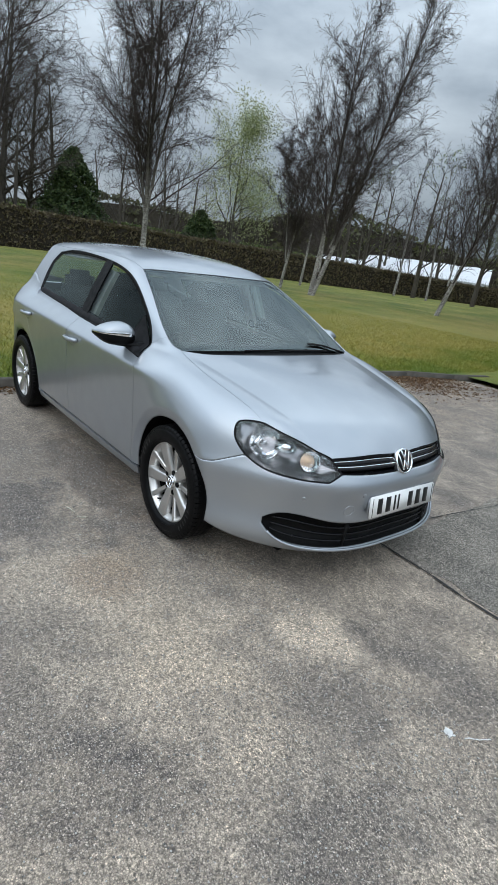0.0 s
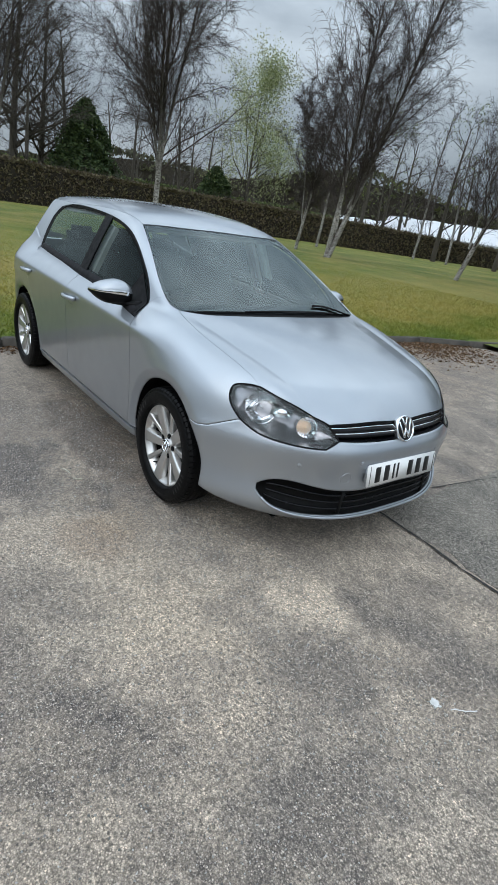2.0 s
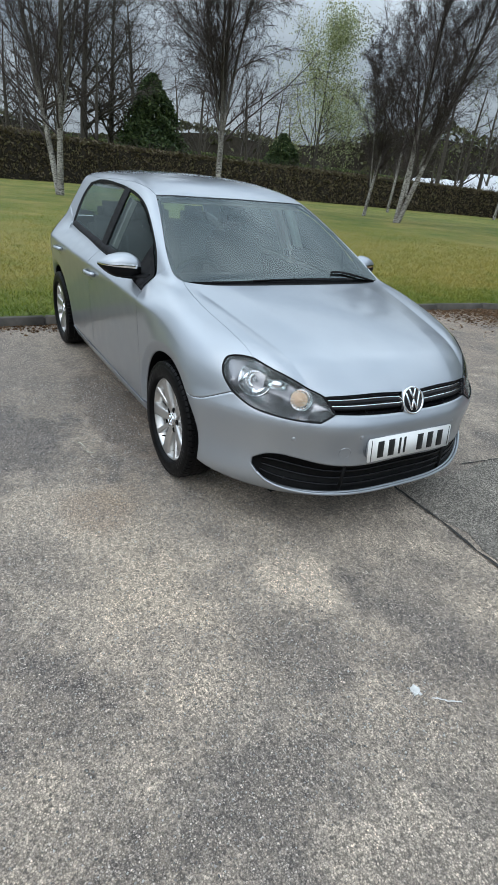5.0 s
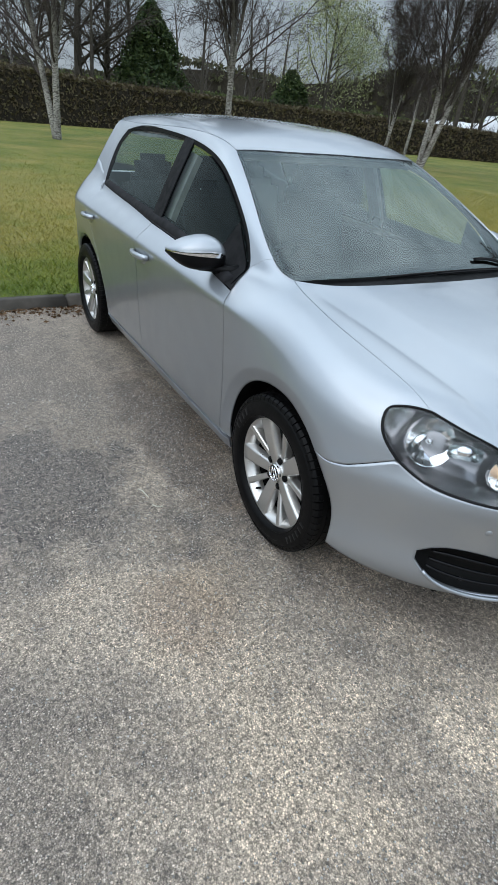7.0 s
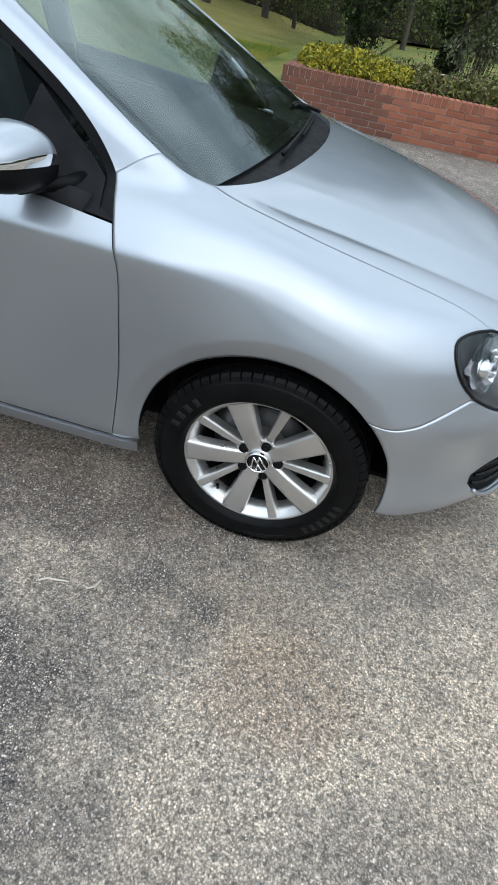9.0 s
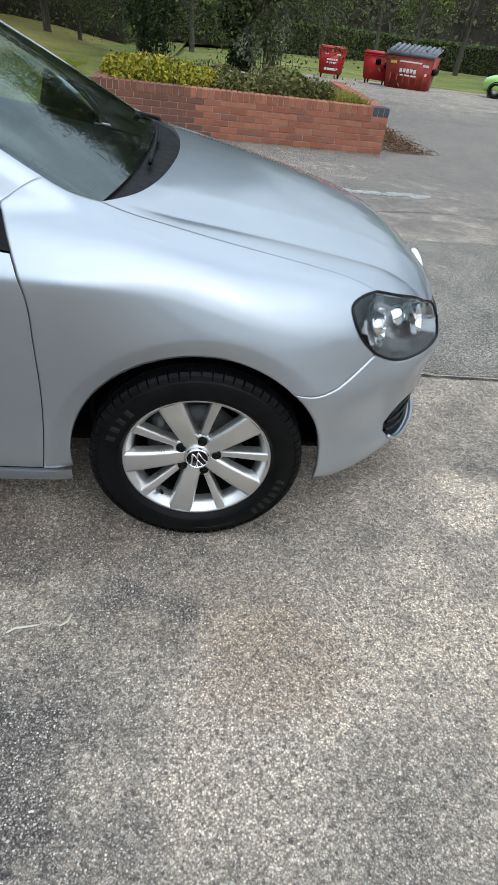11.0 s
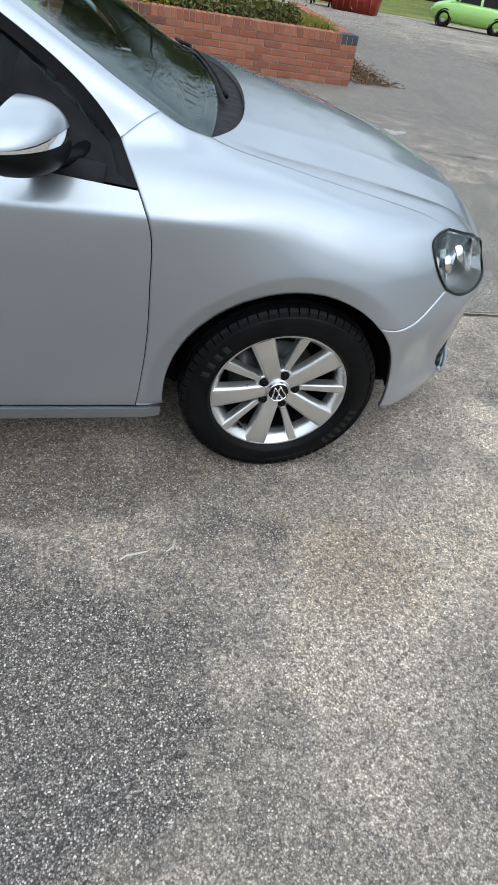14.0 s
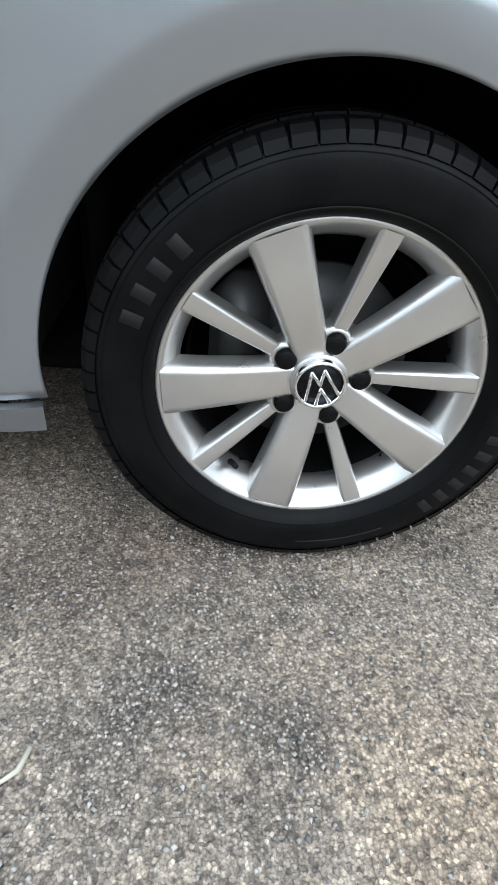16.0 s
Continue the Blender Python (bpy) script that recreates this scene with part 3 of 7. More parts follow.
def body(x, y, z):
    """Below zero inside the car's outer skin."""
    ay = np.sqrt(y * y + 1e-6)
    fw = step(0.93, 1.36, x)      # the shoulder line fades out over the front wheel
    zc = 0.884 - 0.025 * x
    zl = 0.700 - 0.20 * step(1.32, 1.80, x)
    W = 0.892 - 0.046 * fw - (0.86 - 0.44 * fw) * soft(z - zc, 0.012 + 0.05 * fw) - (0.062 - 0.42 * fw) * soft(zc - z, 0.02 + 0.03 * fw)
    W = W - 0.42 * fw * soft(zl - z, 0.06) - 0.35 * soft(0.27 - z, 0.03)
    W = W - 0.05 * soft(np.abs(x) - 1.1, 0.2) ** 2
    for ax in (AXLE, -AXLE):
        r = np.hypot(x - ax, z - HUB)
        W = W - 0.38 * soft(0.418 - r, 0.003) * (0.7 + 0.3 * step(0.30, 0.48, z))
    side = ay - W
    front = (x - (NOSE(z) - 0.85 * ay ** 3)) / np.sqrt(1 + (2.55 * ay * ay) ** 2)
    rear = (-x - (TAIL(z) - 0.60 * ay ** 3)) / np.sqrt(1 + (1.8 * ay ** 2) ** 2)
    c = 0.05 + 0.10 * step(0.95, 1.75, x)
    t = ay - (0.650 - 0.17 * (x - 1.05))      # distance outside the bonnet's crease
    fold = np.where(t < 0, np.clip(1 + t / 0.16, 0, 1), np.clip(1 - t / 0.075, 0, 1) ** 2)
    top = z - (HOOD(x) - c * ay ** 2 - 0.10 * ay ** 6 - 0.004)
    low = smax(smax(side, front, 0.10), rear, 0.10)
    low = smax(low, top, 0.075)
    low = low + 0.011 * fold * step(1.06, 1.25, x) * step(0.66, 0.74, z)
    low = smax(low, 0.17 - z, 0.03)
    scr = (z - (0.990 + 0.485 * (1.125 - 0.22 * ay ** 2 - x) - 0.04 * (x - 0.65) ** 2)) / 1.111
    roof = z - (ROOF(x) - 0.09 * ay ** 2 - 0.25 * ay ** 4)
    gl = ay - (0.812 - 0.415 * (z - 0.93) - 0.15 * soft(z - 0.93, 0.02) ** 2 - 0.065 * soft(x, 0.1) ** 2 - 0.018 * soft(-x, 0.1) ** 2)
    cab = smax(smax(scr, roof, 0.035), smax(gl, rear + 0.01, 0.06), 0.045)
    cab = smax(cab, 0.86 - z, 0.02)
    return -smax(-low, -cab, 0.025 + 0.075 * step(-1.12, -1.40, x))


def strike(o, d, length, off=0.0):
    """First meeting of rays with the skin (off metres inside it)."""
    o, d = np.asarray(o, float), np.asarray(d, float)
    f = lambda t: body(*(o + d * t[:, None]).T) + off
    ts = np.linspace(0, length, 70)
    val = np.stack([f(np.full(len(o), t)) for t in ts], 1)
    hit = np.argmax(val < 0, 1)
    hit = np.where((val < 0).any(1), np.maximum(hit, 1), np.argmin(val, 1).clip(1))
    lo, hi = ts[hit - 1], ts[hit]
    for _ in range(22):
        m = 0.5 * (lo + hi)
        inside = f(m) < 0
        lo, hi = np.where(inside, lo, m), np.where(inside, m, hi)
    return o + d * (0.5 * (lo + hi))[:, None]


class Chart:
    """A way to lay the skin flat: 2D coordinates to and from points on it."""

    def __init__(self, kind, s=-1.0):
        self.kind, self.s = kind, s

    def to(self, q, off=0.0):
        a, b = np.asarray(q, float).T
        n, one, zero = len(a), np.ones(len(a)), np.zeros(len(a))
        if self.kind == "side":       # (x, z)
            return strike(np.stack([a, self.s * 1.1 * one, b], 1), np.stack([zero, -self.s * one, zero], 1), 1.05, off)
        if self.kind == "diag":       # (x, z - |y|)
            return strike(np.stack([a, self.s * 1.3 * one, b + 1.3], 1), np.stack([zero, -self.s * one, -one], 1), 1.28, off)
        if self.kind == "top":        # (x, y)
            return strike(np.stack([a, b, 1.65 * one], 1), np.stack([zero, zero, -one], 1), 1.3, off)
        sg = 1.0 if self.kind in ("front", "fan") else -1.0
        if self.kind in ("front", "back"):  # (y, z)
            return strike(np.stack([sg * 2.4 * one, a, b], 1), np.stack([-sg * one, zero, zero], 1), 1.6, off)
        return strike(np.stack([sg * (1.2 + 1.4 * np.cos(a)), 1.4 * np.sin(a), b], 1), np.stack([-sg * np.cos(a), -np.sin(a), zero], 1), 1.3, off)  # fan: (angle, z)

    def of(self, p):
        x, y, z = np.asarray(p, float).T
        if self.kind == "side":
            return np.stack([x, z], 1)
        if self.kind == "diag":
            return np.stack([x, z - np.abs(y)], 1)
        if self.kind == "top":
            return np.stack([x, y], 1)
        if self.kind in ("front", "back"):
            return np.stack([y, z], 1)
        sg = 1.0 if self.kind == "fan" else -1.0
        return np.stack([np.arctan2(y, sg * x - 1.2), z], 1)


def even(p, n):
    p = np.asarray(p, float)
    d = np.r_[0, np.cumsum(np.linalg.norm(np.diff(p, axis=0), axis=1))]
    t = np.linspace(0, d[-1], n)
    return np.stack([np.interp(t, d, p[:, k]) for k in range(p.shape[1])], 1)


def sweep(pts, n=40):
    """A smooth line through 2D points."""
    p = np.asarray(pts, float)
    if len(p) > 2:
        d = np.r_[0, np.cumsum(np.linalg.norm(np.diff(p, axis=0), axis=1))]
        t = np.linspace(0, d[-1], n * 4)
        p = np.stack([Spline(*zip(d, p[:, k]))(t) for k in range(2)], 1)
    return even(p, n)


def arc(cx, cz, r, a0, a1, n=40):
    t = np.radians(np.linspace(a0, a1, n))
    return np.stack([cx + r * np.cos(t), cz + r * np.sin(t)], 1)


def join(*lines):
    return np.concatenate([lines[0]] + [l[1:] for l in lines[1:]])


def flip(p):
    return p * np.array([1, -1, 1])


def coons(chart, B, T, nu, nv, L=None, R=None, off=0.0):
    """Grid of points on the skin inside four border lines (3D)."""
    b, t = (chart.of(p) if len(p) == nu else even(chart.of(even(p, 200)), nu) for p in (B, T))
    l = (chart.of(L) if len(L) == nv else even(chart.of(L), nv)) if L is not None else np.linspace(b[0], t[0], nv)
    r = (chart.of(R) if len(R) == nv else even(chart.of(R), nv)) if R is not None else np.linspace(b[-1], t[-1], nv)
    u, v = np.linspace(0, 1, nu)[:, None, None], np.linspace(0, 1, nv)[None, :, None]
    q = (1 - v) * b[:, None] + v * t[:, None] + (1 - u) * l[None] + u * r[None]
    q = q - ((1 - u) * (1 - v) * b[0] + u * (1 - v) * b[-1] + (1 - u) * v * t[0] + u * v * t[-1])
    return chart.to(q.reshape(-1, 2), off).reshape(nu, nv, 3)


def normals(g):
    du, dv = np.gradient(g, axis=0), np.gradient(g, axis=1)
    n = np.cross(du, dv)
    return n / np.maximum(np.linalg.norm(n, axis=2, keepdims=True), 1e-9)


def shell(g, thick=0.012, gap=0.0022, out=None, lift=0.0):
    """A sheet-metal panel from a grid: borders drawn in by the gap, edges turned inwards."""
    g = g.copy()
    nu, nv = g.shape[:2]
    c = g.reshape(-1, 3).mean(0)
    n = normals(g)
    ref = out if out is not None else c - np.array([np.clip(c[0], -1.0, 1.0) * 0.6, 0, 0.55])
    if (n * ref).sum(2).mean() < 0:
        n = -n
        rev = True
    else:
        rev = False
    g += n * lift
    if gap:
        for ax, i, j in ((0, 0, 1), (0, -1, -2), (1, 0, 1), (1, -1, -2)):
            e, k = np.take(g, i, ax), np.take(g, j, ax)
            d = k - e
            d = d / np.maximum(np.linalg.norm(d, axis=1, keepdims=True), 1e-6) * gap
            if ax == 0:
                g[i] = e + d
            else:
                g[:, i] = e + d
    ring = [(i, 0) for i in range(nu)] + [(nu - 1, j) for j in range(1, nv)] + [(i, nv - 1) for i in range(nu - 2, -1, -1)] + [(0, j) for j in range(nv - 2, 0, -1)]
    v = [*g.reshape(-1, 3)]
    f = [(i * nv + j, (i + 1) * nv + j, (i + 1) * nv + j + 1, i * nv + j + 1) for i in range(nu - 1) for j in range(nv - 1)]
    base = len(v)
    for i, j in ring:
        v += [g[i, j], g[i, j] - n[i, j] * thick]
    k = len(ring)
    for a in range(k):
        b = (a + 1) % k
        f.append((base + 2 * a, base + 2 * a + 1, base + 2 * b + 1, base + 2 * b))
    if rev:
        f = [q[::-1] for q in f]
    return mesh_of(v, f)


def fused(*grids, gap=0.0022):
    """Several grids welded into one open sheet."""
    bm = bmesh.new()
    for g in grids:
        n = normals(g)
        c = g.reshape(-1, 3).mean(0)
        ref = c - np.array([np.clip(c[0], -1.0, 1.0) * 0.6, 0, 0.55])
        rev = (n * ref).sum(2).mean() < 0
        nu, nv = g.shape[:2]
        vs = [[bm.verts.new(g[i, j]) for j in range(nv)] for i in range(nu)]
        for i in range(nu - 1):
            for j in range(nv - 1):
                q = (vs[i][j], vs[i + 1][j], vs[i + 1][j + 1], vs[i][j + 1])
                bm.faces.new(q[::-1] if rev else q)
    bmesh.ops.remove_doubles(bm, verts=bm.verts, dist=0.0012)
    move = []
    for v in bm.verts:
        if v.is_boundary:
            inner = [e.other_vert(v).co for e in v.link_edges if not e.is_boundary]
            if inner:
                d = sum(inner, Vector()) / len(inner) - v.co
                move.append((v, d.normalized() * min(gap, d.length * 0.4)))
    for v, d in move:
        v.co += d
    return bm


def sheet(name, bm, mat, parent, label=""):
    o = part(name, bm, mat, parent, label)
    m = o.modifiers.new("thickness", "SOLIDIFY")
    m.thickness, m.offset = 0.012, -1
    return o


car = thing("hatchback_car", "silver metallic five-door hatchback parked on worn tarmac", "car")
TOP, FAN, BACK = Chart("top"), Chart("fan"), Chart("rfan")
FRONT, REARV = Chart("front"), Chart("back")
SIDE, DIAG = Chart("side", -1.0), Chart("diag", -1.0)


def S(*pts, n=60):
    return SIDE.to(sweep(pts, n))


# border lines of the right-hand side, in (x, z)
seam_a = S((0.842, 0.272), (0.866, 0.44), (0.878, 0.585), (0.882, 0.72), (0.876, 0.85), (0.854, 0.906))
seam_b = S((-0.178, 0.272), (-0.182, 0.5), (-0.168, 0.75), (-0.155, 0.975))
seam_c = S((-0.80, 0.272), (-0.845, 0.36), (-0.905, 0.52), (-1.02, 0.72), (-1.12, 0.88), (-1.195, 1.035))
belt_f = S((-0.155, 0.975), (0.35, 0.950), (0.854, 0.906))
belt_r = S((-1.195, 1.035), (-0.6, 1.005), (-0.155, 0.975))
EDGE = [(1.034, -0.676), (0.985, -0.697), (0.909, -0.699), (0.60, -0.632), (0.266, -0.548)]
screen_edge = TOP.to(sweep(EDGE, 90))
corner_edge, pillar_edge = screen_edge[:16], screen_edge[15:]
hood_edge = TOP.to(sweep([(1.034, -0.676), (1.28, -0.690), (1.559, -0.664), (1.775, -0.648)], 60))
hl_corner = hood_edge[-1]
hl_back = FAN.to(sweep([(-0.910, 0.652), (-0.962, 0.697), (-0.990, 0.745), (-0.988, 0.778), (-0.958, 0.791), tuple(FAN.of(hl_corner[None])[0])], 40))
"""order of hl_back: from the low corner round the back to the bonnet's corner"""
bump_seam = np.concatenate([SIDE.to(sweep([tuple(arc(AXLE, HUB, ARCH, 47, 47, 1)[0]), (1.60, 0.574), (1.665, 0.588)], 20))[:-1], FAN.to(sweep([tuple(FAN.of(SIDE.to([(1.665, 0.588)]))[0]), (-0.910, 0.652)], 12))])

# wing: behind the arch, and over it
def split_at(line, z):
    """Cut a rising line at a height."""
    k = int(np.argmin(np.abs(line[:, 2] - z)))
    return line[:k + 1], line[k:]


pillar_seam = DIAG.to(sweep([tuple(DIAG.of(seam_a[-1:])[0]), tuple(DIAG.of(SIDE.to([(0.816, 0.984)]))[0])], 12))
cut_seam = DIAG.to(even(np.stack([DIAG.of(SIDE.to([(0.816, 0.984)]))[0], DIAG.of(pillar_edge[:1])[0]]), 14))
wing_top = np.concatenate([cut_seam, corner_edge[::-1][1:], hood_edge[1:]])
wing_left = np.concatenate([seam_a, pillar_seam[1:]])
left_lo, left_hi = split_at(wing_left, 0.60)
A_CUT = 138
arch_lo = S(*[tuple(p) for p in arc(AXLE, HUB, ARCH, 186.3, A_CUT, 24)], n=22)
arch_hi = S(*[tuple(p) for p in arc(AXLE, HUB, ARCH, A_CUT, 47, 30)], n=60)
mid_line = DIAG.to(even(np.stack([DIAG.of(left_lo[-1:])[0], DIAG.of(arch_lo[-1:])[0]]), 18))
wing_a = coons(DIAG, S((0.842, 0.272), tuple(arc(AXLE, HUB, ARCH, 186.3, 186.3, 1)[0]), n=18), mid_line, 18, 22, even(left_lo, 22), arch_lo)
over = even(np.concatenate([arch_hi, bump_seam[1:]]), 92)
wing_b = coons(DIAG, np.concatenate([mid_line, over[1:]]), even(wing_top, 109), 109, 72, even(left_hi, 72), even(hl_back, 72))
# doors
g_fdoor = coons(DIAG, S((-0.178, 0.272), (0.842, 0.272)), belt_f, 60, 96, even(seam_b, 96), even(seam_a, 96))
g_rdoor = coons(DIAG, S((-0.80, 0.272), (-0.178, 0.272)), belt_r, 46, 96, even(seam_c, 96), even(seam_b, 96))
# sill
g_sill = coons(SIDE, S((-0.92, 0.207), (0.0, 0.202), (0.915, 0.210)), S((-0.92, 0.262), (0.919, 0.262)), 40, 10)
# rear quarter, from the door round to the tailgate
arch_r = arc(-AXLE, HUB, ARCH, -12, 160, 40)
q_top_xz = [(-1.195, 1.035), (-1.20, 1.06), (-1.32, 1.10), (-1.47, 1.14), (-1.59, 1.16)]
q_top = S(*q_top_xz)
qc_lo, qc_hi = split_at(seam_c, 0.60)
arch_q = S(*[tuple(p) for p in arc(-AXLE, HUB, ARCH, -11, 42, 24)], n=22)
arch_q2 = S(*[tuple(p) for p in arc(-AXLE, HUB, ARCH, 42, 160, 30)], n=50)
mid_q = DIAG.to(even(np.stack([DIAG.of(qc_lo[-1:])[0], DIAG.of(arch_q[-1:])[0]]), 12))
quart_a = coons(DIAG, S((-0.80, 0.272), tuple(arc(-AXLE, HUB, ARCH, -11, -11, 1)[0]), n=12), mid_q, 12, 22, even(qc_lo, 22), arch_q)
over_q = even(np.concatenate([arch_q2, S(tuple(arch_r[-1]), (-1.67, 0.50), (-1.76, 0.56), n=16)[1:]]), 70)
quart_b = coons(DIAG, np.concatenate([mid_q, over_q[1:]]), even(q_top, 81), 81, 30, even(qc_hi, 30), even(S((-1.76, 0.56), (-1.745, 0.75), (-1.68, 0.97), (-1.59, 1.16)), 30))
# pillar and roof rail: from the wing up over the side windows to the C pillar
dlo = [(0.816, 0.984), (0.787, 1.021), (0.735, 1.073), (0.622, 1.150), (0.507, 1.213), (0.395, 1.267), (0.25, 1.320), (0.05, 1.360), (-0.25, 1.386), (-0.55, 1.397), (-0.92, 1.392), (-1.14, 1.360), (-1.225, 1.280), (-1.232, 1.17), (-1.20, 1.06)]
rail_low = S(*dlo[:12], n=110)
roof_edge = TOP.to(sweep([(0.266, -0.548), (0.0, -0.560), (-0.6, -0.568), (-1.15, -0.556), (-1.50, -0.53)], 80))
k_c = int(np.argmin(np.abs(roof_edge[:, 0] + 1.16)))
rail_top = np.concatenate([pillar_edge, roof_edge[1:k_c + 1]])
g_rail = coons(DIAG, rail_low, rail_top, 110, 16, cut_seam)
c_front = np.concatenate([S(*dlo[11:][::-1], n=30), DIAG.to(even(np.stack([DIAG.of(rail_low[-1:])[0], DIAG.of(roof_edge[k_c:k_c + 1])[0]]), 16))[1:]])
g_cpil = coons(DIAG, S((-1.20, 1.06), (-1.32, 1.10), (-1.47, 1.14), (-1.59, 1.16), n=40), roof_edge[k_c:], 40, 45, c_front)

PANELS = [("front_door", g_fdoor, M_SILVER), ("rear_door", g_rdoor, M_SILVER), ("sill", g_sill, M_SILVER), ("pillar_rail", g_rail, M_SILVER), ("rear_pillar", g_cpil, M_SILVER)]
made = {}
for s in (1, -1):
    for nm, g, m in PANELS:
        made[nm, s] = part(nm, shell(g if s == 1 else flip(g), gap=0.0003 if nm in ("pillar_rail", "rear_pillar") else 0.0022, lift=0.005 if nm == "sill" else 0.0), m, car)
    k = np.array([1, s, 1])
    sheet("wing", fused(wing_a * k, wing_b * k, gap=0.0003), M_SILVER, car)
    sheet("rear_quarter", fused(quart_a * k, quart_b * k, gap=0.0004), M_SILVER, car)

# side windows with their rubbers
IN_F = [(0.790, 0.975), (0.765, 1.006), (0.715, 1.054), (0.607, 1.129), (0.495, 1.191), (0.385, 1.245), (0.243, 1.298), (0.045, 1.338), (-0.085, 1.352)]
IN_R = [(-0.205, 1.362), (-0.55, 1.375), (-0.90, 1.370), (-1.11, 1.340), (-1.195, 1.268)]
g_glass_f = coons(DIAG, S((-0.085, 0.990), (0.40, 0.966), (0.806, 0.925)), S(*IN_F[::-1]), 40, 24, off=0.012)
g_glass_r = coons(DIAG, S((-1.170, 1.055), (-0.6, 1.025), (-0.205, 0.998)), S(*IN_R[::-1]), 40, 24, off=0.012)


def band(outer, inner, off_o, off_i, s):
    """A strip between two lines on the side, as a dark rubber frame."""
    a, b = Chart("side", s).to(even(outer, 140), off_o), Chart("side", s).to(even(inner, 140), off_i)
    v = np.concatenate([a, b])
    n = len(a)
    f = [(i, i + 1, n + i + 1, n + i) for i in range(n - 1)]
    return mesh_of(v, f if s < 0 else [q[::-1] for q in f])


for s in (1, -1):
    c = Chart("side", -s)
    gf, gr = (g_glass_f, g_glass_r) if s == 1 else (flip(g_glass_f), flip(g_glass_r))
    w = part("side_window", shell(gf, 0.004, 0.0), M_SIDEGLASS, made["front_door", s], "dark reflecting side window glass")
    w2 = part("side_window", shell(gr, 0.004, 0.0), M_SIDEGLASS, made["rear_door", s], "dark reflecting side window glass")
    for w_ in (w, w2):
        w_.visible_shadow = False
    strip = lambda o, i, oo=0.001, oi=0.013: part("window_rubber", band(o, i, oo, oi, -s), M_RUBBER, car)
    strip(sweep(dlo[:8] + [(-0.085, 1.373)], 90), sweep(IN_F, 90))
    strip(sweep([(-0.205, 1.383), (-0.55, 1.397), (-0.92, 1.392), (-1.14, 1.360), (-1.225, 1.280)], 80), sweep(IN_R, 80))
    strip(sweep([(0.854, 0.908), (0.35, 0.952), (-0.085, 0.974)], 60), sweep([(0.806, 0.925), (0.40, 0.966), (-0.085, 0.990)], 60))
    strip(sweep([(-0.205, 0.979), (-0.6, 1.007), (-1.195, 1.037)], 60), sweep([(-0.205, 0.998), (-0.6, 1.025), (-1.170, 1.055)], 60))
    strip(sweep([(0.854, 0.908), (0.816, 0.984)], 10), sweep([(0.806, 0.925), (0.790, 0.975)], 10))
    strip(sweep([(-1.195, 1.037), (-1.232, 1.17), (-1.225, 1.280)], 20), sweep([(-1.170, 1.055), (-1.186, 1.17), (-1.195, 1.268)], 20))
    part("waist_trim", tube_mesh(c.to(sweep([(-1.16, 1.030), (-0.6, 1.002), (0.0, 0.976), (0.78, 0.905)], 40), 0.036), 0.038, 10), M_DASH, car)
    g = coons(Chart("diag", -s), c.to(sweep([(-0.205, 0.979), (-0.085, 0.974)], 8)), c.to(sweep([(-0.205, 1.383), (-0.085, 1.373)], 8)), 6, 24, off=0.004)
    part("door_pillar_cover", shell(g, 0.01, 0.0), M_RUBBER, car)
    tri = coons(Chart("diag", -s), c.to(sweep([(0.54, 0.950), (0.812, 0.920)], 8)), c.to(sweep([(0.615, 1.122), (0.794, 0.974)], 8)), 8, 8, off=0.007)
    part("mirror_base", shell(tri, 0.01, 0.0), M_RUBBER, made["front_door", s])

# bonnet, screen, roof, back
hl_in_top = (2.042, -0.440)
HL_TOP = [(1.775, -0.648), (1.858, -0.602), (1.968, -0.513), hl_in_top]
NOSE_LINE = [hl_in_top, (2.078, -0.33), (2.098, -0.2), (2.111, 0.0), (2.098, 0.2), (2.078, 0.33), (2.042, 0.440)]
HOODBACK = [(1.034, -0.676), (1.105, -0.56), (1.175, -0.3), (1.197, 0), (1.175, 0.3), (1.105, 0.56), (1.034, 0.676)]
g_hood = coons(TOP, np.concatenate([TOP.to(sweep(HL_TOP, 24))[:-1], TOP.to(sweep(NOSE_LINE, 54))[:-1], flip(TOP.to(sweep(HL_TOP, 24)))[::-1]]),
               TOP.to(sweep(HOODBACK, 60)), 150, 60, hood_edge[::-1], flip(hood_edge[::-1]))
part("bonnet", shell(g_hood, 0.014, 0.0003), M_SILVER, car)
scr_low = [(1.025, -0.674), (1.050, -0.56), (1.085, -0.3), (1.097, 0), (1.085, 0.3), (1.050, 0.56), (1.025, 0.674)]
g_cowl = coons(TOP, TOP.to(sweep(HOODBACK, 60)), TOP.to(sweep(scr_low, 60)), 60, 8, off=0.016)
part("scuttle_panel", shell(g_cowl, 0.01, 0.0), M_BLACK, car)
roof_front = TOP.to(sweep([(0.266, -0.548), (0.315, -0.3), (0.33, 0), (0.315, 0.3), (0.266, 0.548)], 60))
g_scr = coons(TOP, TOP.to(sweep(scr_low, 60)), roof_front, 50, 40, screen_edge, flip(screen_edge), off=0.004)
screen = part("windscreen", shell(g_scr, 0.005, 0.004), M_GLASS, car, "clear windscreen with a slight green tint")
screen.visible_shadow = False
roof_back = TOP.to(sweep([(-1.50, -0.53), (-1.57, -0.3), (-1.59, 0), (-1.57, 0.3), (-1.50, 0.53)], 60))
part("roof", shell(coons(TOP, roof_front, roof_back, 40, 60, roof_edge, flip(roof_edge)), 0.012), M_SILVER, car)


def frit(a, b, off=0.0105):
    """The black printed border of the windscreen."""
    va, vb = TOP.to(even(a, 60), off), TOP.to(even(b, 60), off)
    v = np.concatenate([va, vb])
    return mesh_of(v, [(i, i + 1, 60 + i + 1, 60 + i) for i in range(59)])


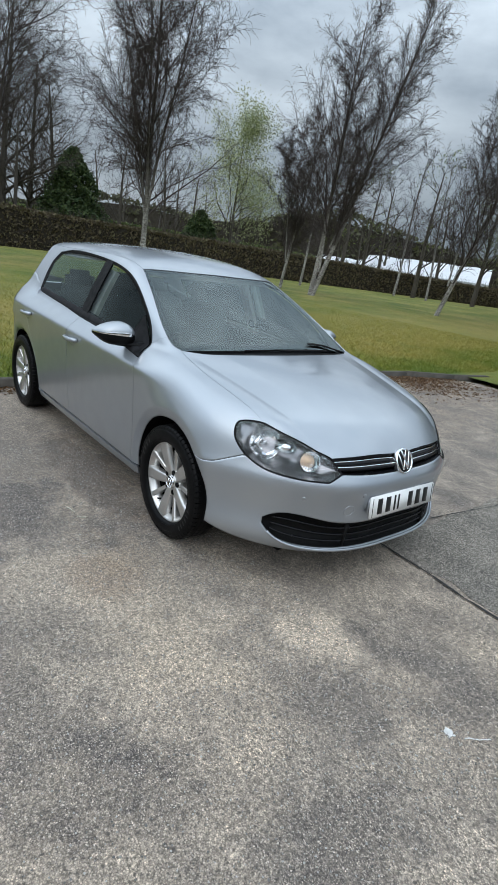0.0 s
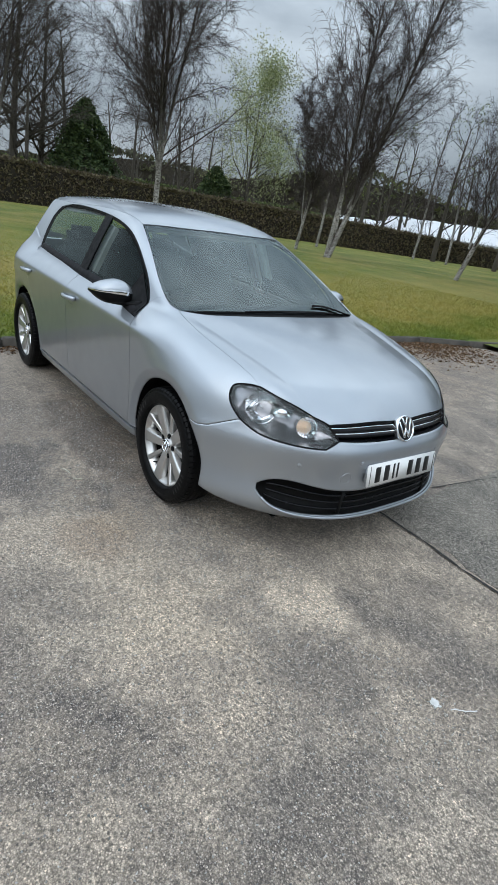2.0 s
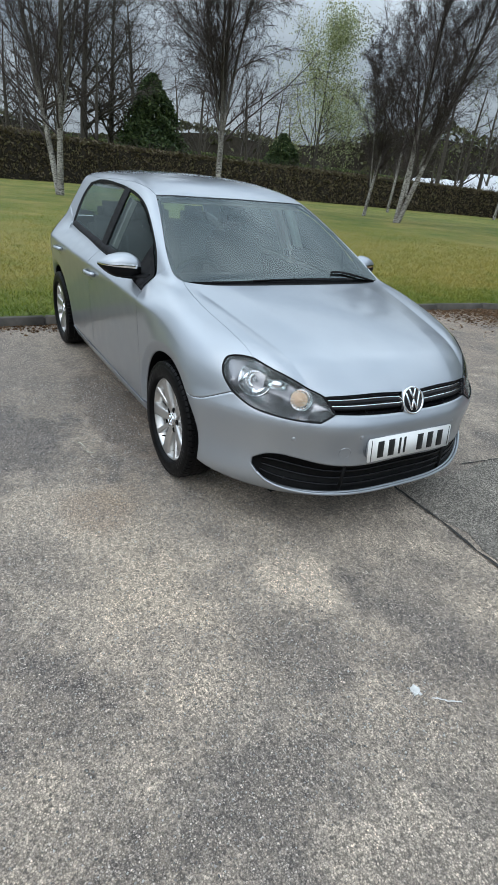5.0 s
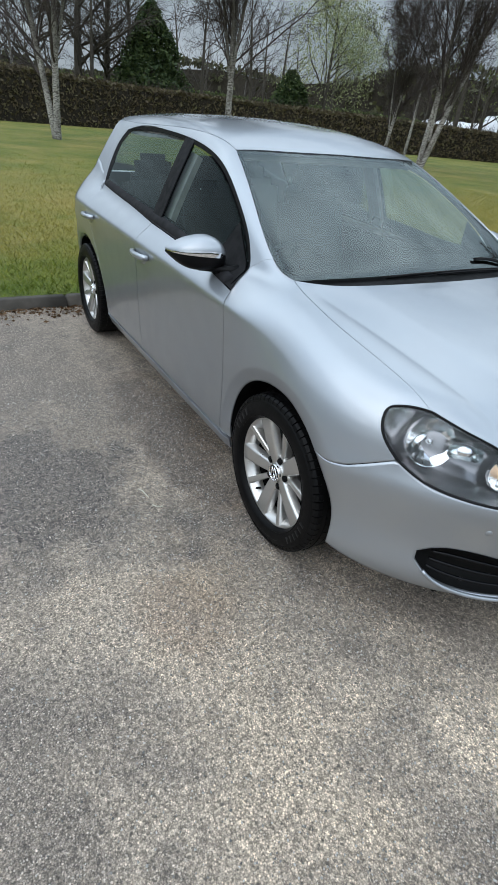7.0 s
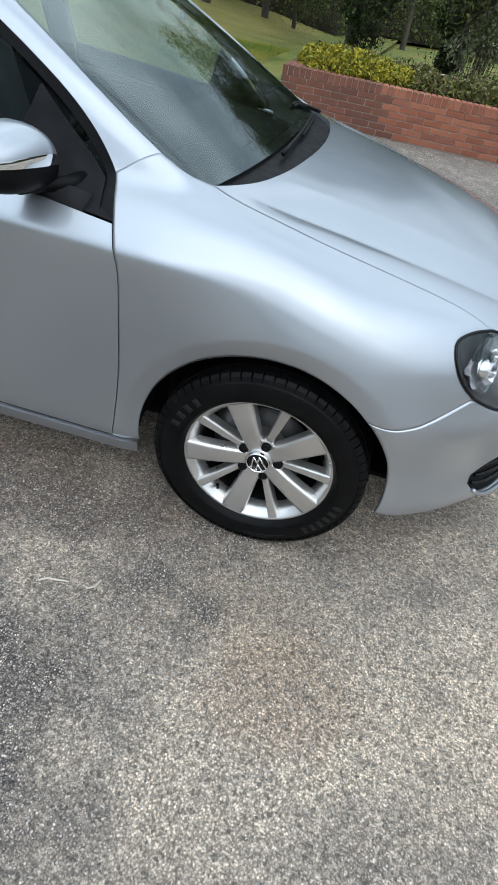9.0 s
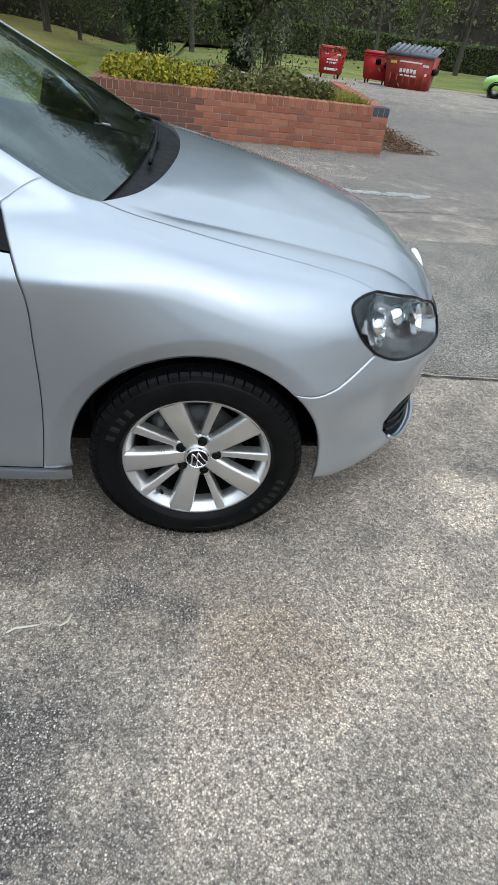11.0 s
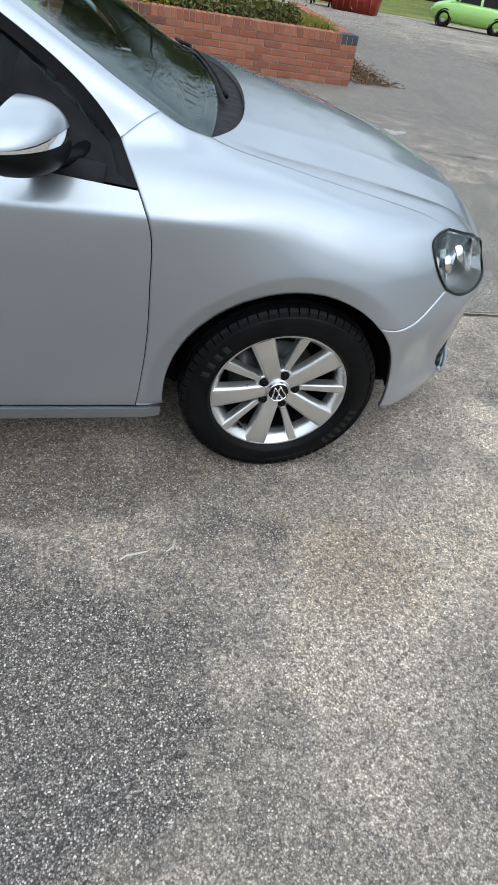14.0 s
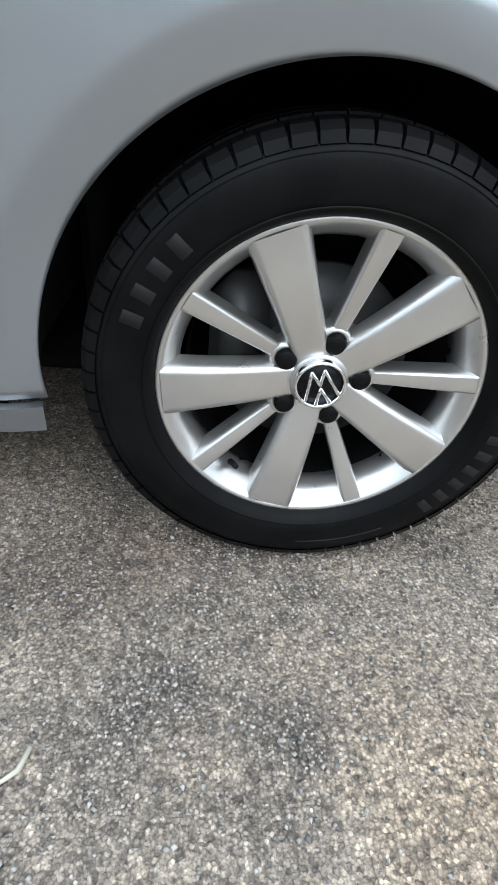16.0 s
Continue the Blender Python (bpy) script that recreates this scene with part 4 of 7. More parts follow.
ed = sweep(EDGE, 60)
part("screen_border", frit(ed, ed + np.array([-0.012, 0.026]), 0.008), M_GLOSS, screen)
part("screen_border", frit(ed * [1, -1], (ed + np.array([-0.012, 0.026])) * [1, -1], 0.008), M_GLOSS, screen)
lo_ = sweep(scr_low, 60)
part("screen_border", frit(lo_, lo_ + np.array([-0.03, 0.0]), 0.008), M_GLOSS, screen)
hi_ = sweep([(0.266, -0.548), (0.315, -0.3), (0.33, 0), (0.315, 0.3), (0.266, 0.548)], 60)
part("screen_border", frit(hi_, hi_ + np.array([0.022, 0.0]), 0.008), M_GLOSS, screen)

# back end: tailgate, rear glass, lamps, bumper
R_ = lambda *p, n=50: REARV.to(sweep(p, n))
tg_l = R_((-0.62, 0.58), (-0.68, 0.75), (-0.64, 1.0), (-0.52, 1.36))
g_tail = coons(REARV, R_((-0.62, 0.58), (0, 0.56), (0.62, 0.58)), R_((-0.58, 1.06), (0, 1.05), (0.58, 1.06)), 40, 24, R_((-0.62, 0.58), (-0.68, 0.75), (-0.58, 1.06)), R_((0.62, 0.58), (0.68, 0.75), (0.58, 1.06)))
tail = part("tailgate", shell(g_tail), M_SILVER, car)
g_rw = coons(REARV, R_((-0.58, 1.06), (0, 1.05), (0.58, 1.06)), R_((-0.50, 1.33), (0, 1.355), (0.50, 1.33)), 30, 16, off=0.004)
rw = part("rear_window", shell(g_rw, 0.005, 0.004), M_SIDEGLASS, tail)
rw.visible_shadow = False
for s in (1, -1):
    k = np.array([1, s, 1])
    g = coons(BACK, BACK.to(sweep([(-1.02, 0.72), (-0.70, 0.76)], 10)), BACK.to(sweep([(-1.06, 0.92), (-0.62, 0.93)], 10)), 16, 12, off=-0.006)
    part("tail_lamp", shell(g * k, 0.03, 0.0), M_RED, car, "red rear lamp")
    g = coons(BACK, S((-1.76, 0.56), (-1.745, 0.75), (-1.68, 0.97), (-1.59, 1.16)), R_((-0.62, 0.58), (-0.68, 0.75), (-0.58, 1.06), (-0.54, 1.16)), 40, 10)
    part("rear_corner_panel", shell(g * k, 0.012, 0.0), M_SILVER, car)
arch_end = S(*[tuple(p) for p in arc(-AXLE, HUB, ARCH, 160, 192, 20)], n=20)
rb_top = np.concatenate([S(tuple(arch_r[-1]), (-1.67, 0.50), (-1.76, 0.56), n=16), R_((-0.62, 0.58), (0, 0.56), (0.62, 0.58))[1:], flip(S(tuple(arch_r[-1]), (-1.67, 0.50), (-1.76, 0.56), n=16))[::-1][1:]])
rl = arch_end[-1]
rb_low = BACK.to(sweep([tuple(BACK.of(rl[None])[0]), (-0.9, 0.225), (0, 0.215), (0.9, 0.225), tuple(BACK.of(flip(rl[None]))[0])], 80))
part("rear_bumper", shell(coons(BACK, rb_low, rb_top, 90, 24, arch_end[::-1], flip(arch_end[::-1]))), M_SILVER, car)

# front bumper: upper band, side pieces and lower lip round the grille opening
F_ = lambda *p, n=80: FAN.to(sweep(p, n))
cor = np.array([-0.910, 0.652])
hl_low, hl_tip = np.array([-0.487, 0.586]), np.array([-0.423, 0.622])
hl_bottom = F_(tuple(cor), (-0.83, 0.616), (-0.713, 0.594), (-0.577, 0.586), tuple(hl_low), n=40)
mid_top = FAN.to(join(even(np.array([hl_low, hl_tip]), 6), sweep([tuple(hl_tip), (-0.25, 0.618), (0, 0.616), (0.25, 0.618), (-hl_tip[0], hl_tip[1])], 40), even(np.array([hl_tip, hl_low]) * [-1, 1], 6)))
half_top = np.concatenate([bump_seam, hl_bottom[1:]])
b_top = np.concatenate([half_top, mid_top[1:], flip(half_top)[::-1][1:]])
arch_b = S(*[tuple(p) for p in arc(AXLE, HUB, ARCH, 47, -8, 30)], n=40)
OPEN = -0.775   # angle at which the grille opening ends
e_lo = FAN.of(arch_b[-1:])[0]
o_hi = F_((OPEN, 0.364), (OPEN + 0.04, 0.387), (-0.45, 0.380), (0, 0.378), (0.45, 0.380), (-OPEN - 0.04, 0.387), (-OPEN, 0.364), n=91)
o_lo = F_((OPEN, 0.335), (OPEN + 0.04, 0.295), (-0.64, 0.254), (-0.48, 0.234), (0, 0.226), (0.48, 0.234), (0.64, 0.254), (-OPEN - 0.04, 0.295), (-OPEN, 0.335), n=91)
half_a = FAN.of(half_top)[:, 0]
k_open = int(np.argmin(np.abs(half_a - OPEN) + (np.arange(len(half_a)) < len(bump_seam)) * 9))
top_side = even(half_top[:k_open + 1], 30)
top_mid = even(np.concatenate([half_top[k_open:], mid_top[1:], flip(half_top[k_open:])[::-1][1:]]), 91)
bot_side = FAN.to(sweep([tuple(e_lo), (-0.90, 0.222), (OPEN, 0.210)], 30))
bot_mid = FAN.to(sweep([(OPEN, 0.210), (-0.5, 0.192), (0, 0.186), (0.5, 0.192), (-OPEN, 0.210)], 91))
col = lambda a, b, k: FAN.to(even(np.array([a, b]), k))
c_lo, c_mid = col((OPEN, 0.210), (OPEN, 0.335), 12), col((OPEN, 0.335), (OPEN, 0.364), 4)
c_hi = FAN.to(even(np.stack([[OPEN, 0.364], FAN.of(top_side[-1:])[0]]), 22))
blk_side = coons(FAN, bot_side, top_side, 30, 36, even(arch_b[::-1], 36), np.concatenate([c_lo, c_mid[1:], c_hi[1:]]))
blk_hi = coons(FAN, o_hi, top_mid, 91, 22, c_hi, flip(c_hi))
blk_lo = coons(FAN, bot_mid, o_lo, 91, 12, c_lo, flip(c_lo))
bumper = sheet("front_bumper", fused(blk_side, blk_hi, blk_lo, flip(blk_side)), M_SILVER, car)
# lower grille: dark mouth with horizontal bars
def mouth(hi, lo, depth, s_out=0.0):
    a, b = even(hi, 90), even(lo, 90)
    inn = lambda p: p - np.array([depth, 0, 0])
    rows = [b, inn(b), inn(a), a]
    v = np.concatenate(rows)
    n = 90
    f = [(r * n + i, r * n + i + 1, (r + 1) * n + i + 1, (r + 1) * n + i) for r in range(3) for i in range(n - 1)]
    return mesh_of(v, f)


grille = part("lower_grille", mouth(o_hi, o_lo, 0.06), M_VOID, car, "black lower grille with horizontal bars")
for k in range(1, 4):
    w = k / 4
    line = even(o_hi, 90) * w + even(o_lo, 90) * (1 - w)
    line = line[4:-4] - np.array([0.022, 0, 0])
    part("grille_bar", tube_mesh(line, 0.006, 6), M_GLOSS, grille)
for s in (1, -1):
    p = even(o_hi, 90)[26], even(o_lo, 90)[26]
    part("grille_post", tube_mesh([p[0] * [1, s, 1] - [0.02, 0, 0], p[1] * [1, s, 1] - [0.02, 0, 0]], 0.009, 8), M_VOID, grille)
lipl = even(o_lo, 120)[3:-3]
part("bumper_lip", tube_mesh(lipl + np.array([0.005, 0, -0.003]), 0.0075, 8), M_SILVER, bumper, "bright edge under the lower grille")

# upper grille between the lamps, under the bonnet's lip
ug_lo = even(np.concatenate([F_(tuple(hl_tip), (-0.25, 0.620), (0, 0.618), (0.25, 0.620), (-hl_tip[0], hl_tip[1]), n=80)]), 90)
ug_hi = even(TOP.to(sweep(NOSE_LINE, 90)), 90) - np.array([0.004, 0, 0.006])
ugr = part("upper_grille", mouth(ug_hi, ug_lo, 0.05), M_GLOSS, car, "gloss black upper grille with two chrome strips")
for w, mt, r in ((0.25, M_GLOSS, 0.011), (0.42, M_CHROME, 0.0036), (0.56, M_GLOSS, 0.012), (0.76, M_CHROME, 0.0036), (0.9, M_GLOSS, 0.010)):
    line = (ug_hi * w + ug_lo * (1 - w))[1:-1] - np.array([0.008 if mt is M_CHROME else 0.016, 0, 0])
    part("grille_strip", tube_mesh(line, r, 8), mt, ugr, "thin chrome strip" if mt is M_CHROME else "")


def roundel(r, parent, at, rot, name="badge"):
    """A plain chrome ring with bars on a dark disc."""
    b = part(name, lathe([(0.001, 0.010), (r * 0.8, 0.010), (r * 0.86, 0.006), (r * 0.86, -0.01)], 40, "Z"), M_GLOSS, parent)
    b.matrix_basis = Matrix.Translation(at) @ rot
    part("ring", lathe([(r * 0.84, 0.002), (r * 0.86, 0.013), (r * 0.95, 0.015), (r, 0.008), (r, -0.012)], 40, "Z"), M_CHROME, b)
    for x0, y0, x1, y1 in ((-0.62, 0.52, -0.24, -0.62), (-0.24, -0.62, 0.0, 0.0), (0.0, 0.0, 0.24, -0.62), (0.24, -0.62, 0.62, 0.52), (-0.26, 0.76, 0.0, 0.12), (0.26, 0.76, 0.0, 0.12)):
        d = Vector((x1 - x0, y1 - y0, 0)) * r
        m = box_bm((0.15 * r, d.length + 0.1 * r, 0.008), ((x0 + x1) / 2 * r, (y0 + y1) / 2 * r, 0.011), 0.002, 1, Matrix.Rotation(math.atan2(-d.x, d.y), 3, "Z"))
        part("bar", m, M_CHROME, b)
    return b


roundel(0.066, car, (2.135, 0, 0.655), pose(0, 0, 0, 66, 0, 90), "front_badge")
# number plate, plain bars for its characters
plate = part("number_plate", box_bm((0.012, 0.52, 0.111), (0, 0, 0), 0.004), M_PLATE, car, "white number plate with dark characters")
plate.matrix_basis = pose(2.186, 0, 0.460, 0, -6, 0)
for i, (y, w) in enumerate(((-0.19, 0.036), (-0.125, 0.036), (-0.073, 0.013), (-0.043, 0.013), (0.055, 0.036), (0.12, 0.036), (0.185, 0.036))):
    part("character_bar", box_bm((0.003, w, 0.079), (0.0065, y, 0), 0.001, 1), M_INK, plate)
for y in (-0.245, 0.245):
    part("plate_edge", box_bm((0.002, 0.003, 0.10), (0.0064, y, 0)), M_INK, plate)
part("plate_plinth", box_bm((0.03, 0.50, 0.095), (2.166, 0, 0.460), 0.01), M_SILVER, car)
# parking sensors and tow cover
for yy, zz, rr in ((-0.56, 0.495, 0.011), (-0.285, 0.52, 0.011), (0.285, 0.52, 0.011), (0.56, 0.495, 0.011), (-0.345, 0.44, 0.028)):
    p0 = FRONT.to([(yy, zz), (yy + 0.01, zz), (yy, zz + 0.01)])
    nn = Vector(np.cross(p0[1] - p0[0], p0[2] - p0[0])).normalized()
    d_ = part("sensor" if rr < 0.02 else "tow_eye_cover", lathe([(0.0005, 0.0022), (rr * 0.8, 0.0022), (rr, 0.0)] if rr < 0.02 else [(rr * 0.93, 0.0), (rr * 0.95, 0.0018), (rr, 0.0018), (rr * 1.03, 0.0)], 28, "Z"), M_SILVER, bumper)
    d_.matrix_basis = Matrix.Translation(p0[0]) @ nn.to_track_quat("Z", "Y").to_matrix().to_4x4()

# head lamps
hl_top3 = TOP.to(sweep(HL_TOP, 24))
in_q = FAN.of(hl_top3[-1:])[0]
for s in (1, -1):
    k = np.array([1, s, 1])
    inner = FAN.to(even(np.stack([hl_low, hl_tip, FAN.of(hl_top3[-1:])[0]]), 14))
    top3 = hl_top3.copy()
    g = coons(FAN, hl_bottom, top3, 44, 26, hl_back, inner, off=0.002)
    lamp = part("headlamp", shell(g * k, 0.006, 0.003), M_LENS, car, "clear headlamp with dark housing and chrome reflectors")
    lamp.visible_shadow = False
    deep = coons(FAN, hl_bottom, top3, 44, 26, hl_back, inner, off=0.004)
    uu, vv = np.linspace(0, 1, 44)[:, None, None], np.linspace(0, 1, 26)[None, :, None]
    fall = np.minimum(np.minimum(uu, 1 - uu) * 4, np.minimum(vv, 1 - vv) * 3).clip(0, 1) ** 0.6
    deep = (deep - fall * np.array([0.075, -0.03, 0.0])) * k
    part("lamp_housing", shell(deep, 0.004, 0.0), M_LAMPBACK, lamp)
    rim = np.concatenate([hl_back, top3[1:], inner[::-1][1:], hl_bottom[::-1][1:]]) * k
    part("lamp_seal", tube_mesh(rim, 0.0042, 8), M_GLOSS, lamp, "black rubber seal")
    plate_ = part("reflector_panel", box_bm((0.012, 0.10, 0.060), (0, 0, 0), 0.005, 2), M_BOWL, lamp)
    plate_.matrix_basis = pose(1.885, -s * 0.592, 0.712, 0, -40, -s * 45)
    plate_ = part("reflector_panel", box_bm((0.055, 0.012, 0.070), (0, 0, 0), 0.005, 2), M_BOWL, lamp)
    plate_.matrix_basis = pose(1.775, -s * 0.690, 0.715, -s * 38, 0, -s * 25)
    for c, r, dpt in (((1.808, -0.652, 0.707), 0.074, 0.042), ((1.985, -0.515, 0.660), 0.048, 0.034)):
        aim = Vector((0.80, -0.45, 0.32)).normalized()
        prof = [(0.010, -dpt), (r * 0.45, -dpt * 0.80), (r * 0.8, -dpt * 0.40), (r, -0.004), (r * 1.03, -0.003), (r * 1.04, -0.02)]
        bowl = part("reflector", lathe(prof, 18, "Z"), M_BOWL, lamp, smooth=False)
        aim = Vector((aim.x, aim.y * s, aim.z))
        bowl.matrix_basis = Matrix.Translation(Vector(c) * 1.0 if s == 1 else Vector((c[0], -c[1], c[2]))) @ aim.to_track_quat("Z", "Y").to_matrix().to_4x4()
        part("bulb", lathe([(0.001, -0.008), (0.008, -0.012), (0.010, -0.022), (0.010, -dpt)], 16, "Z"), M_CHROME if r > 0.055 else M_AMBER, bowl)

# door handles, mirrors, wipers
for s in (1, -1):
    for hx, hz, nm in ((-0.06, 0.838, "front_door"), (-1.045, 0.862, "rear_door")):
        y0 = abs(SIDE.to([(hx, hz)])[0, 1])
        pts = [(hx + dx, -s * (y0 + o), hz + 0.004 * (dx / 0.1)) for dx, o in ((-0.105, 0.004), (-0.09, 0.022), (-0.05, 0.032), (0, 0.035), (0.05, 0.032), (0.09, 0.022), (0.105, 0.004))]
        h = part("door_handle", tube_mesh(pts, [0.012, 0.015, 0.0155, 0.0155, 0.0155, 0.015, 0.012], 12), M_SILVER, made[nm, s])
        b = bmesh.new()
        bmesh.ops.create_uvsphere(b, u_segments=20, v_segments=10, radius=1.0, matrix=Matrix.Translation((hx, -s * (y0 - 0.003), hz - 0.008)) @ Matrix.Diagonal((0.070, 0.007, 0.040, 1)))
        part("handle_recess", b, M_SILVER, made[nm, s])


def dome_bm(fn, nu=28, nv=18):
    v = [fn(i / nu * 2 * math.pi, j / nv * math.pi) for i in range(nu) for j in range(nv + 1)]
    f = [(i * (nv + 1) + j, i * (nv + 1) + j + 1, ((i + 1) % nu) * (nv + 1) + j + 1, ((i + 1) % nu) * (nv + 1) + j) for i in range(nu) for j in range(nv)]
    return v, f


M_TOP = Spline((0.0, 0.055), (0.15, 0.072), (0.38, 0.081), (0.65, 0.066), (0.88, 0.040), (1.0, 0.020))
M_LOW = Spline((0.0, 0.036), (0.4, 0.056), (0.75, 0.052), (1.0, 0.016))


def mirror_form(s, a0, a1, grow=0.0, u0=0.0, u1=1.0):
    """Mirror body: a swept loft from the arm (u = 0) to the pointed outer end (u = 1); a is the angle round its nose."""
    v, f, nu, na = [], [], 26, 14
    for i in range(nu):
        u = u0 + (u1 - u0) * i / (nu - 1)
        w = 0.5 - 0.5 * math.cos(math.pi * u)
        e = max(1e-3, 1 - abs(2 * w - 1) ** 4) ** 0.5
        for n in range(na):
            a = radians(a0 + (a1 - a0) * n / (na - 1))
            c, d = math.cos(a), math.sin(a)
            H = float(M_TOP(w)) if c >= 0 else float(M_LOW(w))
            zz = math.copysign(abs(c) ** 0.72, c) * H * (0.35 + 0.65 * e)
            xx = abs(d) ** 0.75 * (0.092 * e)
            nrm = 1 + grow / 0.08
            v.append((0.632 - 0.075 * w * w + xx * nrm, -s * (0.778 + 0.228 * w), 0.985 + 0.016 * w + zz * nrm))
    for i in range(nu - 1):
        for n in range(na - 1):
            q = (i * na + n, (i + 1) * na + n, (i + 1) * na + n + 1, i * na + n + 1)
            f.append(q if s < 0 else q[::-1])
    return mesh_of(v, f)


for s in (1, -1):
    mir = part("door_mirror", mirror_form(s, 0, 80), M_SILVER, made["front_door", s], "silver mirror cap over a black base")
    part("mirror_shell", mirror_form(s, 79, 180, -0.0005), M_BLACK, mir)
    part("indicator_strip", mirror_form(s, 76, 88, 0.0012, 0.28, 0.97), M_CHROME, mir)
    part("mirror_arm", tube_mesh([(0.66, -s * 0.90, 0.950), (0.68, -s * 0.84, 0.948), (0.715, -s * 0.79, 0.945), (0.74, -s * 0.75, 0.95)], [0.013, 0.015, 0.018, 0.024], 12), M_BLACK, mir)
    glass_m = part("mirror_glass", box_bm((0.006, 0.13, 0.075), (0, 0, 0), 0.002, 1), M_CHROME, mir)
    glass_m.matrix_basis = pose(0.618, -s * 0.868, 1.002, 0, 0, -s * 12)
for pts, r in (([(1.115, -0.30), (1.112, 0.0), (1.098, 0.25), (1.085, 0.42)], 0.0055), ([(1.085, 0.60), (1.045, 0.52), (1.015, 0.42), (1.02, 0.30)], 0.006)):
    line = TOP.to(sweep(pts, 14)) + np.array([0.004, 0, 0.004])
    wip = part("wiper", tube_mesh(line, [r * (1.2 - 0.6 * i / 13) for i in range(14)], 8), M_BLACK, car)
    part("wiper_blade", tube_mesh(line[5:] + np.array([0.008, 0.0, -0.004]), 0.004, 6), M_RUBBER, wip)

# wheels
TYRE = [(0.214, -0.072), (0.2225, -0.083), (0.230, -0.0975), (0.245, -0.1015), (0.262, -0.1025), (0.280, -0.1005), (0.292, -0.0965), (0.297, -0.089), (0.3035, -0.081), (0.3085, -0.073), (0.3135, -0.05), (0.3145, 0.0), (0.3135, 0.05), (0.3105, 0.074), (0.300, 0.091), (0.280, 0.1005), (0.255, 0.1), (0.230, 0.096), (0.210, 0.072)]


def tyre_mat():
    p = Mat("tyre_rubber", 0.45, Specular_IOR_Level=0.10)
    p.color(p.ramp(p.noise(14.0, 6.0), (0.3, (0.003, 0.003, 0.0034)), (0.75, (0.007, 0.007, 0.0072))))
    p.rough(p.ramp(p.noise(30.0, 5.0), (0.3, (0.34,)), (0.7, (0.50,))))
    p.bump(p.noise(160.0, 4.0), 0.12, 0.002)
    return p.m


M_TYRE = tyre_mat()
M_LETTER = plain("tyre_lettering", (0.012, 0.012, 0.0125), 0.5, Specular_IOR_Level=0.25)


def spoke_mesh(a, w_in, w_out, r0, r1, y_in, y_out, dish):
    """A tapered spoke with a flat face and sloping flanks, from the hub out to the rim."""
    v, f = [], []
    N = 9
    for i in range(N):
        t = i / (N - 1)
        r = r0 + (r1 - r0) * t
        w = w_in + (w_out - w_in) * t ** 1.2
        y = y_in + (y_out - y_in) * t + dish * math.sin(math.pi * t)
        for dx, dy in ((-1.0, 0.034), (-0.96, 0.010), (-0.80, 0.0005), (-0.6, 0.0), (0.6, 0.0), (0.80, 0.0005), (0.96, 0.010), (1.0, 0.034)):
            q = dx * w
            v.append((r * math.cos(a) - q * math.sin(a), y + dy, r * math.sin(a) + q * math.cos(a)))
    for i in range(N - 1):
        for k in range(7):
            f.append((i * 8 + k, i * 8 + k + 1, (i + 1) * 8 + k + 1, (i + 1) * 8 + k))
    return mesh_of(v, f)


